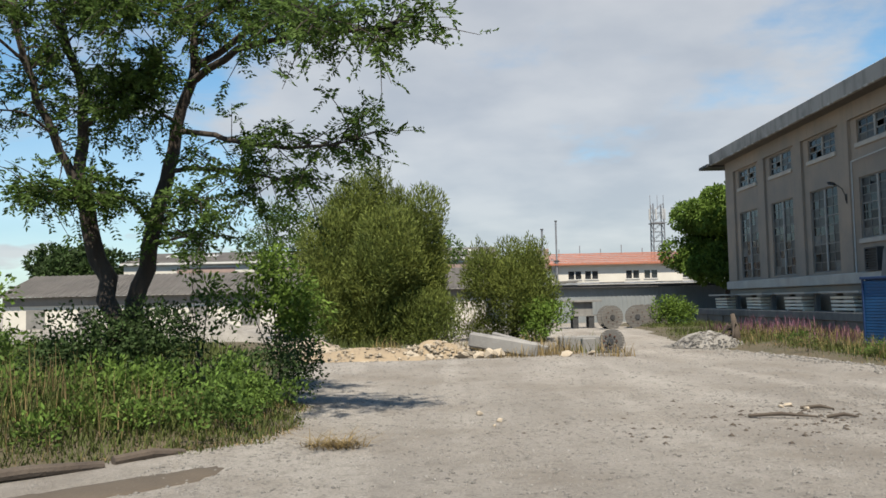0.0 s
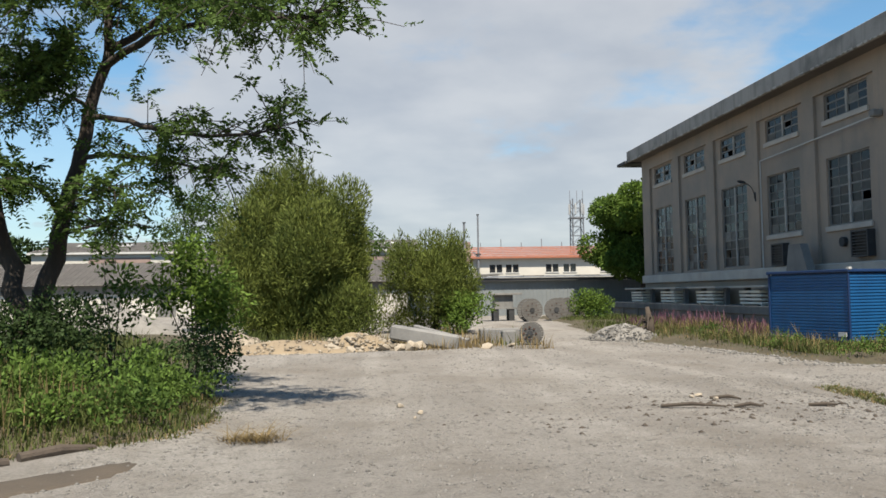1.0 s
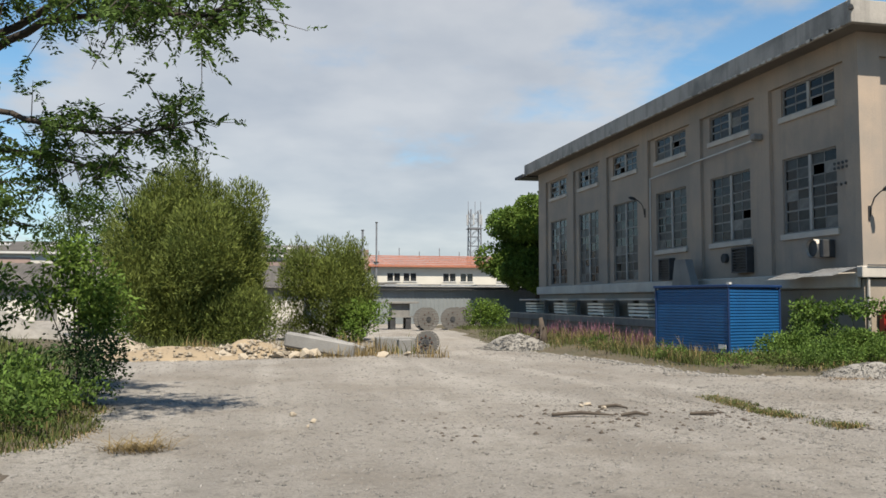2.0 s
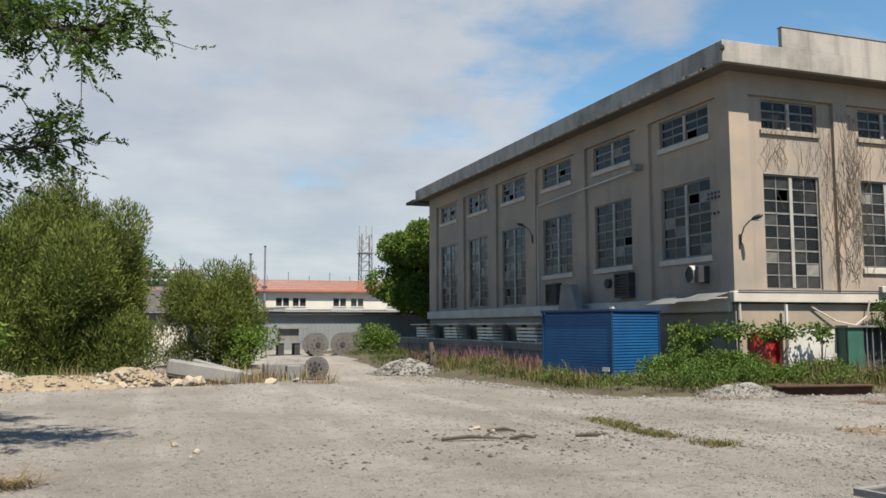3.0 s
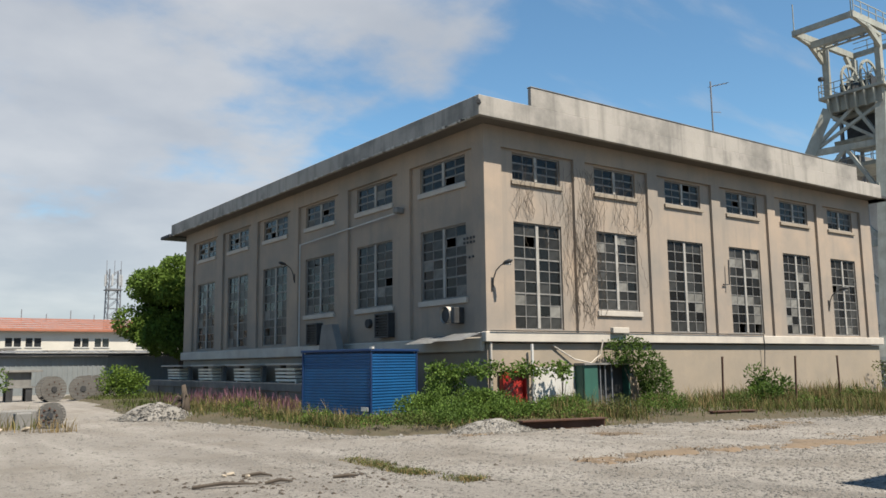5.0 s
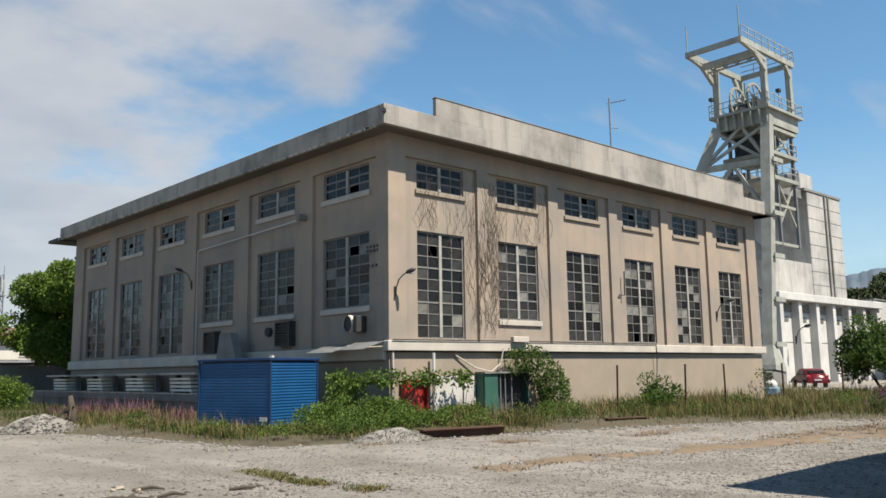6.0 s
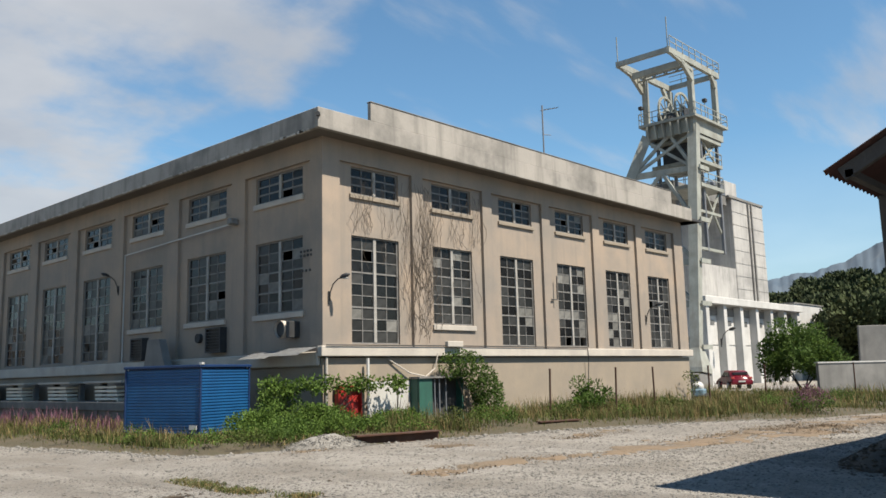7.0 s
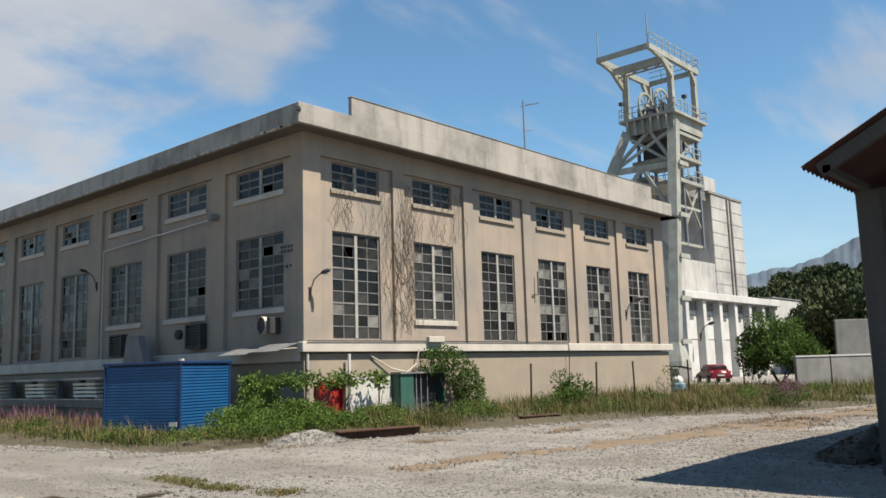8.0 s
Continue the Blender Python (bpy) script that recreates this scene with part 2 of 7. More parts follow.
M = dict(
    wall=material("rendered_wall", (0.328, 0.26, 0.2), (0.222, 0.198, 0.174), 0.35, 0.92, 0.2, 25, streak=0.7, dark=(0.20, 0.18, 0.155), stain=0.75, stain_scale=0.55),
    plinth=material("plinth_render", (0.29, 0.242, 0.185), (0.235, 0.2, 0.158), 0.6, 0.92, 0.2, 22, streak=0.3, dark=(0.22, 0.19, 0.16), stain=0.5, stain_scale=0.8),
    ledge=material("pale_ledge", (0.47, 0.43, 0.375), (0.36, 0.33, 0.295), 0.8, 0.9, 0.15, 25, streak=0.3, dark=(0.3, 0.27, 0.24)),
    fascia=material("weathered_concrete_fascia", (0.335, 0.31, 0.278), (0.278, 0.26, 0.236), 0.5, 0.92, 0.3, 25, streak=0.75, dark=(0.11, 0.105, 0.095), stain=0.9, stain_scale=0.5),
    # darker than the other concrete, to deepen the shade under the eaves
    soffit=material("shade_dark_soffit_concrete", (0.135, 0.117, 0.1), (0.1, 0.089, 0.077), 0.8, 0.92, 0.15, 20, stain=0.4),
    dark_roof=material("dark_roof_edge", (0.0499, 0.0499, 0.053), (0.0312, 0.0312, 0.0343), 2, 0.8, 0.2, 20),
    concrete=material("grey_concrete", (0.225, 0.218, 0.206), (0.156, 0.153, 0.146), 0.9, 0.92, 0.3, 20, streak=0.5, stain=0.5, stain_scale=0.7),
    dark_concrete=material("dirty_concrete", (0.2, 0.194, 0.182), (0.125, 0.122, 0.116), 0.9, 0.95, 0.3, 20, streak=0.5, dark=(0.04, 0.04, 0.04), stain=0.5),
    white_concrete=material("whitewashed_concrete", (0.5, 0.495, 0.48), (0.42, 0.415, 0.4), 0.5, 0.9, 0.15, 15, streak=0.5, dark=(0.32, 0.31, 0.30), stain=0.3),
    tower_concrete=material("tower_concrete", (0.43, 0.415, 0.395), (0.31, 0.302, 0.29), 0.3, 0.92, 0.2, 8, streak=0.85, dark=(0.16, 0.155, 0.15), stain=0.4, stain_scale=0.3),
    white_paint=material("white_paint", (0.486, 0.481, 0.462), (0.412, 0.406, 0.387), 1.2, 0.6, 0.1, 20, streak=0.3, dark=(0.35, 0.32, 0.3)),
    steel_frame=material("window_steel", (0.206, 0.2, 0.187), (0.138, 0.131, 0.125), 3, 0.6, 0.1, 40, stain=0.3),
    mullion=material("pale_mullion", (0.343, 0.33, 0.306), (0.25, 0.237, 0.218), 2, 0.8, 0.1, 40),
    blue=material("blue_painted_steel", (0.011, 0.1, 0.25), (0.009, 0.076, 0.2), 1.5, 0.45, 0.05, 30, streak=0.25, dark=(0.01, 0.03, 0.09)),
    blue_trim=material("dark_blue_trim", (0.006, 0.03, 0.1), (0.005, 0.023, 0.08), 2, 0.5, 0.05, 30),
    white_metal=material("galvanised_sheet", (0.387, 0.393, 0.393), (0.299, 0.306, 0.312), 1.2, 0.5, 0.1, 20, streak=0.4, dark=(0.25, 0.22, 0.2), metal=0.2),
    grey_metal=material("weathered_metal_cladding", (0.212, 0.231, 0.237), (0.162, 0.178, 0.184), 0.5, 0.55, 0.1, 15, streak=0.5, dark=(0.16, 0.17, 0.17), metal=0.15),
    headframe=material("pale_green_grey_steel", (0.32, 0.33, 0.295), (0.235, 0.243, 0.218), 0.8, 0.7, 0.1, 12, streak=0.5, dark=(0.15, 0.12, 0.09), stain=0.4, stain_scale=0.9),
    dark_steel=material("dark_steel", (0.056, 0.0576, 0.06), (0.032, 0.032, 0.0336), 3, 0.6, 0.1, 30, metal=0.3),
    mast_steel=material("galvanised_mast", (0.187, 0.194, 0.206), (0.138, 0.143, 0.156), 2, 0.6, 0.05, 20, metal=0.3),
    rust=material("rusted_iron", (0.0808, 0.0343, 0.0187), (0.0437, 0.02, 0.0125), 3, 0.9, 0.4, 30, stain=0.3),
    red=material("red_paint", (0.343, 0.0218, 0.0156), (0.262, 0.0156, 0.0125), 2, 0.5, 0.05, 30, streak=0.2, dark=(0.15, 0.03, 0.02)),
    green_paint=material("green_paint", (0.025, 0.1, 0.0718), (0.0187, 0.0749, 0.0562), 2, 0.6, 0.1, 30, streak=0.4, dark=(0.03, 0.05, 0.04)),
    # near-black colour stands for the lack of light in rooms and holes
    interior=material("shade_dark_interior", (0.05, 0.05, 0.05), (0.03, 0.03, 0.03), 1, 0.95, 0.0),
    ground=None,
    wood=material("weathered_wood", (0.125, 0.118, 0.109), (0.0808, 0.0762, 0.0711), 2, 0.9, 0.3, 30, stretch=(1, 1, 6), stain=0.3),
    log=material("dry_log", (0.0813, 0.0629, 0.0467), (0.0487, 0.0365, 0.0284), 3, 0.95, 0.5, 25, stain=0.4),
    pale_wood=material("pale_boards", (0.765, 0.72, 0.63), (0.648, 0.603, 0.522), 2, 0.85, 0.2, 30, stain=0.2),
    bark=material("dark_bark", (0.053, 0.0406, 0.0312), (0.0281, 0.0218, 0.0174), 4, 0.95, 0.8, 25, stretch=(1, 1, 0.3)),
    leaf_tree=material("robinia_leaf", (0.0826, 0.132, 0.0287), (0.0538, 0.0929, 0.0215), 0.5, 0.7, 0, island=0.45, translucent=0.42, spec=0.18),
    leaf_cypress=material("cypress_leaf", (0.14, 0.165, 0.036), (0.084, 0.11, 0.026), 0.5, 0.7, 0, island=0.45, translucent=0.3, spec=0.18),
    leaf_broad=material("broad_leaf", (0.118, 0.181, 0.0299), (0.084, 0.138, 0.025), 0.5, 0.7, 0, island=0.4, translucent=0.35, spec=0.18),
    leaf_dark=material("dark_leaf", (0.043, 0.073, 0.022), (0.03, 0.052, 0.016), 0.5, 0.7, 0, island=0.45, translucent=0.25, spec=0.18),
    leaf_pine=material("pine_foliage", (0.062, 0.076, 0.03), (0.033, 0.046, 0.021), 0.08, 0.8, 0, island=0.45, spec=0.18),
    ivy=material("ivy_leaf", (0.102, 0.16, 0.031), (0.072, 0.122, 0.024), 0.6, 0.7, 0, island=0.45, translucent=0.3, spec=0.18),
    grass=material("green_grass", (0.094, 0.113, 0.031), (0.062, 0.079, 0.022), 0.5, 0.7, 0, island=0.45, translucent=0.3, spec=0.18),
    straw=material("dry_grass", (0.237, 0.174, 0.0808), (0.162, 0.125, 0.0624), 0.8, 0.8, 0, island=0.4, translucent=0.25, spec=0.18),
    ochre_turf=material("ochre_dry_turf", (0.16, 0.113, 0.071), (0.115, 0.09, 0.063), 1.2, 0.95, 0.4, 25, island=0.3),
    flower=material("pink_valerian", (0.158, 0.073, 0.106), (0.114, 0.0562, 0.0786), 1, 0.7, 0, island=0.4, translucent=0.2, spec=0.18),
    twig=material("dry_twig", (0.0749, 0.0593, 0.0437), (0.0499, 0.0374, 0.0281), 3, 0.9, 0.2),
    soil=material("grassy_soil", (0.0566, 0.0503, 0.0262), (0.0826, 0.0633, 0.0393), 1.2, 0.97, 0.6, 14, stain=0.4, dark=(0.05, 0.045, 0.03)),
    pale_stone=material("pale_rubble", (0.294, 0.256, 0.2), (0.225, 0.187, 0.141), 1.2, 0.95, 0.5, 14, island=0.25),
    sand=material("ochre_sand", (0.266, 0.208, 0.135), (0.223, 0.174, 0.116), 1.5, 0.97, 0.5, 25),
    grey_gravel=material("grey_gravel_heap", (0.187, 0.177, 0.162), (0.141, 0.132, 0.118), 3, 0.97, 0.7, 22, island=0.3),
    roof_tile=material("orange_roof_tile", (0.325, 0.125, 0.0686), (0.25, 0.0936, 0.0562), 1.2, 0.9, 0.3, 10, stain=0.4, stain_scale=0.6, dark=(0.24, 0.13, 0.09), island=0.15),
    fibre_roof=material("fibre_cement_roof", (0.187, 0.174, 0.162), (0.143, 0.134, 0.125), 0.4, 0.95, 0.3, 6, streak=0.3, stain=0.4),
    pink_wall=material("faded_pink_wall", (0.287, 0.206, 0.174), (0.237, 0.174, 0.156), 0.5, 0.9, 0.1, 10, streak=0.3),
    cream_wall=material("cream_wall", (0.486, 0.462, 0.412), (0.424, 0.406, 0.362), 0.5, 0.9, 0.1, 10, streak=0.2, dark=(0.4, 0.37, 0.33)),
    shed_roof=material("red_brown_corrugated_sheet", (0.0808, 0.0374, 0.0312), (0.0499, 0.0281, 0.025), 1.5, 0.75, 0.15, 15, stain=0.3),
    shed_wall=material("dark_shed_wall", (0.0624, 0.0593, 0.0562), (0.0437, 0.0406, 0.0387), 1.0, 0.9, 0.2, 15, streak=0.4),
    # distance haze is mixed into the rock as blue-grey colour
    mountain=material("haze_tinted_mountain", (0.055, 0.082, 0.115), (0.08, 0.108, 0.14), 0.012, 1.0, 0, stain=0.35, stain_scale=0.02, dark=(0.14, 0.155, 0.17)),
    car_red=material("red_car_paint", (0.125, 0.00499, 0.01), (0.106, 0.00374, 0.00872), 2, 0.25, 0),
    pale_blue=material("pale_blue_paint", (0.16, 0.25, 0.31), (0.12, 0.19, 0.24), 2, 0.5, 0.1, 25, streak=0.3),
    rubber=material("black_rubber", (0.02, 0.02, 0.02), (0.03, 0.03, 0.03), 5, 0.8, 0.1),
    black_glass=material("dark_window_glass", (0.02, 0.022, 0.025), (0.03, 0.032, 0.035), 2, 0.08, 0),
    light_cover=material("lamp_cover", (0.437, 0.437, 0.424), (0.374, 0.374, 0.362), 3, 0.4, 0.05),
    asphalt_dark=material("manhole_iron", (0.05, 0.05, 0.05), (0.03, 0.03, 0.03), 6, 0.8, 0.4, 60),
    # brown of the damp stain; its darkness also paints shade onto the shed's heap
    damp_and_shade=material("damp_and_shaded_earth", (0.085, 0.066, 0.047), (0.062, 0.049, 0.036), 1.5, 0.9, 0.3, 20),
    pane_dusty=glass_material("dusty_pane", (0.06, 0.06, 0.058), 0.3, 0.3, 0.6),
    pane_clear=glass_material("dark_pane", (0.03, 0.03, 0.03), 0.5, 0.08),
    pane_pale=glass_material("whitened_pane", (0.2, 0.195, 0.18), 0.05, 0.5),
)


def ground_material():
    m = material("pale_gravel", (0.266, 0.245, 0.218), (0.208, 0.191, 0.17), 0.22, 0.96, 0.0, 18)
    nt = m.node_tree
    N, L = nt.nodes.new, nt.links.new
    b = nt.nodes["Principled BSDF"]
    old = b.inputs["Base Color"].links[0].from_socket
    tc = N("ShaderNodeTexCoord")

    def noise_at(s, d=6.0, r=0.6):
        n = N("ShaderNodeTexNoise")
        n.inputs["Scale"].default_value, n.inputs["Detail"].default_value, n.inputs["Roughness"].default_value = s, d, r
        L(tc.outputs["Object"], n.inputs["Vector"])
        return n.outputs[0]

    def ranged(v, lo, hi, to=1.0):
        n = N("ShaderNodeMapRange")
        n.inputs["From Min"].default_value, n.inputs["From Max"].default_value, n.inputs["To Max"].default_value = lo, hi, to
        L(v, n.inputs["Value"])
        return n.outputs[0]

    def mixed(f, a, c):
        n = N("ShaderNodeMix")
        n.data_type = "RGBA"
        L(f, n.inputs[0])
        L(a, n.inputs[6])
        n.inputs[7].default_value = (*c, 1)
        return n.outputs[2]

    # tyre-worn lanes, drawn out along the yard, and brown dry-turf stains
    mp = N("ShaderNodeMapping")
    mp.inputs["Rotation"].default_value = (0, 0, 0.25)
    mp.inputs["Scale"].default_value = (0.75, 0.09, 1)
    L(tc.outputs["Object"], mp.inputs[0])
    lane = N("ShaderNodeTexNoise")
    lane.inputs["Scale"].default_value, lane.inputs["Detail"].default_value, lane.inputs["Distortion"].default_value = 1.1, 5.0, 0.9
    L(mp.outputs[0], lane.inputs["Vector"])
    old = mixed(ranged(lane.outputs[0], 0.45, 0.62, 0.65), old, (0.304, 0.284, 0.255))
    col = mixed(ranged(noise_at(0.36, 9.0, 0.7), 0.47, 0.64, 0.62), old, (0.135, 0.112, 0.087))
    col = mixed(ranged(noise_at(4.0, 9.0, 0.78), 0.52, 0.66, 0.75), col, (0.105, 0.092, 0.077))
    col = mixed(ranged(noise_at(11.0, 7.0, 0.8), 0.58, 0.70, 0.6), col, (0.312, 0.294, 0.266))
    v = N("ShaderNodeTexVoronoi")
    v.inputs["Scale"].default_value = 34.0
    L(tc.outputs["Object"], v.inputs["Vector"])
    col = mixed(ranged(v.outputs["Distance"], 0.45, 0.8, 0.5), col, (0.12, 0.11, 0.096))
    L(col, b.inputs["Base Color"])
    bn = N("ShaderNodeBump")
    bn.inputs["Strength"].default_value, bn.inputs["Distance"].default_value = 0.9, 0.05
    L(noise_at(14.0, 9.0, 0.8), bn.inputs["Height"])
    L(bn.outputs[0], b.inputs["Normal"])
    return m


M["ground"] = ground_material()


# ---- building tools ----
def part(name, bm, mat, parent=None, label="", smooth=False):
    me = bpy.data.meshes.new(name)
    bm.to_mesh(me)
    bm.free()
    me.materials.append(M[mat])
    if smooth:
        me.shade_smooth()
    ob = new(name, me)
    if parent is not None:
        ob.parent = parent
    if label:
        ob["label"] = label
    return ob


def from_arrays(name, verts, faces, mat, parent=None, label=""):
    me = bpy.data.meshes.new(name)
    verts = np.asarray(verts, dtype=np.float32)
    faces = np.asarray(faces, dtype=np.int32)
    n = faces.shape[1]
    me.vertices.add(len(verts))
    me.vertices.foreach_set("co", verts.ravel())
    me.loops.add(faces.size)
    me.loops.foreach_set("vertex_index", faces.ravel())
    me.polygons.add(len(faces))
    me.polygons.foreach_set("loop_start", np.arange(0, faces.size, n, dtype=np.int32))
    me.update(calc_edges=True)
    me.materials.append(M[mat])
    ob = new(name, me)
    if parent is not None:
        ob.parent = parent
    if label:
        ob["label"] = label
    return ob


def thing(name, label, category, at=None, group="", kind=""):
    ob = new(name)
    ob.empty_display_size = 0.2
    if at is not None:
        ob.matrix_world = at
    return tagged(ob, label, category, group, kind)


def box(bm, x0, x1, y0, y1, z0, z1, m=None):
    vs = [bm.verts.new(Vector(c)) for c in ((x0, y0, z0), (x1, y0, z0), (x1, y1, z0), (x0, y1, z0), (x0, y0, z1), (x1, y0, z1), (x1, y1, z1), (x0, y1, z1))]
    for f in ((3, 2, 1, 0), (4, 5, 6, 7), (0, 1, 5, 4), (1, 2, 6, 5), (2, 3, 7, 6), (3, 0, 4, 7)):
        bm.faces.new([vs[i] for i in f])
    if m is not None:
        for v in vs:
            v.co = m @ v.co
    return vs


def boxes(*specs, bevel=0.0):
    bm = bmesh.new()
    for s in specs:
        box(bm, *s)
    if bevel:
        bmesh.ops.bevel(bm, geom=bm.edges[:], offset=bevel, segments=1, affect="EDGES")
    return bm


def beam(bm, a, b, w, h=None):
    """A square bar from a to b."""
    a, b = Vector(a), Vector(b)
    h = h or w
    d = b - a
    q = d.to_track_quat("Z", "Y").to_matrix().to_4x4()
    box(bm, -w / 2, w / 2, -h / 2, h / 2, 0, d.length, Matrix.Translation(a) @ q)


def tube(bm, pts, radii, n=8, caps=True):
    pts = [Vector(q) for q in pts]
    if isinstance(radii, (int, float)):
        radii = [radii] * len(pts)
    rings = []
    side = None
    for i, q in enumerate(pts):
        d = (pts[min(i + 1, len(pts) - 1)] - pts[max(i - 1, 0)]).normalized()
        if side is None:
            side = d.orthogonal().normalized()
        side = (side - d * side.dot(d)).normalized()
        up = d.cross(side)
        rings.append([bm.verts.new(q + (side * math.cos(2 * math.pi * k / n) + up * math.sin(2 * math.pi * k / n)) * radii[i]) for k in range(n)])
    for r0, r1 in zip(rings, rings[1:]):
        for k in range(n):
            bm.faces.new((r0[k], r0[(k + 1) % n], r1[(k + 1) % n], r1[k]))
    if caps:
        bm.faces.new(rings[0][::-1])
        bm.faces.new(rings[-1])


def disc(bm, m, r, depth, n=24):
    tube(bm, [m @ Vector((0, 0, -depth / 2)), m @ Vector((0, 0, depth / 2))], r, n)


def sheet(bm, us, vs, solid, place, depth):
    """A slab on a grid of cuts with holes: solid(i, j) says which cells are filled; place(u, v, d) gives the point."""
    cache = {}

    def vert(i, j, d):
        if (i, j, d) not in cache:
            cache[i, j, d] = bm.verts.new(place(us[i], vs[j], depth * d))
        return cache[i, j, d]

    nu, nv = len(us) - 1, len(vs) - 1
    is_in = lambda i, j: 0 <= i < nu and 0 <= j < nv and solid(i, j)
    for i in range(nu):
        for j in range(nv):
            if not is_in(i, j):
                continue
            bm.faces.new([vert(i, j, 0), vert(i + 1, j, 0), vert(i + 1, j + 1, 0), vert(i, j + 1, 0)])
            bm.faces.new([vert(i, j, 1), vert(i, j + 1, 1), vert(i + 1, j + 1, 1), vert(i + 1, j, 1)])
            for (a, b, ni, nj) in (((i, j), (i + 1, j), i, j - 1), ((i + 1, j), (i + 1, j + 1), i + 1, j), ((i + 1, j + 1), (i, j + 1), i, j + 1), ((i, j + 1), (i, j), i - 1, j)):
                if not is_in(ni, nj):
                    bm.faces.new([vert(*a, 0), vert(*a, 1), vert(*b, 1), vert(*b, 0)])
    bmesh.ops.recalc_face_normals(bm, faces=bm.faces[:])


def holed(us0, us1, vs0, vs1, holes, place, depth):
    """A slab from us0..us1 by vs0..vs1 with rectangular holes (u0, u1, v0, v1)."""
    us = sorted({us0, us1, *[h[0] for h in holes], *[h[1] for h in holes]})
    vs = sorted({vs0, vs1, *[h[2] for h in holes], *[h[3] for h in holes]})
    bm = bmesh.new()

    def solid(i, j):
        u, v = (us[i] + us[i + 1]) / 2, (vs[j] + vs[j + 1]) / 2
        return not any(h[0] < u < h[1] and h[2] < v < h[3] for h in holes)

    sheet(bm, us, vs, solid, place, depth)
    return bm


def smooth_noise(x, y, s, seed=0.0):
    return noise.noise(Vector((x * s + seed, y * s - seed, seed * 0.37)))


# ---- ground ----
def ground_height(x, y):
    far = max(abs(x - 10), abs(y - 15))
    k = 1.0 if far < 45 else max(0.0, 1 - (far - 45) / 30)
    z = 0.05 * smooth_noise(x, y, 0.22, 3.1) + 0.018 * smooth_noise(x, y, 1.3, 7.7)
    z -= 0.04 * math.exp(-((x - 6.0 - 0.12 * y) / 0.5) ** 2) * (1 if 4 < y < 40 else 0)
    return k * z


def make_ground():
    xs = np.concatenate([[-2500, -900, -400, -180, -90, -50, -35, -25], np.arange(-18, 40, 0.35), [42, 46, 52, 60, 75, 110, 200, 450, 1000, 2500]])
    ys = np.concatenate([[-2500, -900, -300, -100, -40, -15, -5], np.arange(0, 36, 0.35), [38, 41, 45, 50, 57, 70, 100, 180, 400, 1000, 2500]])
    verts = [(x, y, ground_height(x, y)) for y in ys for x in xs]
    nx = len(xs)
    i = np.arange(len(xs) - 1)[None, :] + nx * np.arange(len(ys) - 1)[:, None]
    i = i.ravel()
    g = from_arrays("ground", verts, np.stack([i, i + 1, i + nx + 1, i + nx], 1), "ground")
    g.data.shade_smooth()
    return tagged(g, "pale compacted gravel yard with tyre tracks", "ground", kind="structure")


make_ground()

# ---- the machine hall: long grey side along y at XA, sunny front along x at YB ----
XA, YB, XE, YE = 16.19, 20.0, 40.0, 47.5
TOP, OVER = 9.2, 0.78
BAYS_B = [18.53 + 3.79 * i for i in range(6)]
BAYS_A = [22.42 + 4.40 * i for i in range(6)]
hall = thing("factory_hall", "weathered beige rendered industrial hall with tall steel windows", "building", pose(XA, YB, 0))
hall_inv = Matrix.Translation((-XA, -YB, 0))


def hall_part(name, bm, mat, label="", parent=None):
    ob = part(name, bm, mat, parent or hall, label)
    if parent is None:
        ob.matrix_parent_inverse = hall_inv
    return ob


def front(u, v, d):
    return Vector((u, YB + d, v))


def side(u, v, d):
    return Vector((XA + d, u, v))


def make_pane(w, h):
    bm = bmesh.new()
    box(bm, 0, w, -0.004, 0.004, 0, h)
    me = bpy.data.meshes.new("pane")
    bm.to_mesh(me)
    bm.free()
    return me


PANE_RNG = random.Random(5)


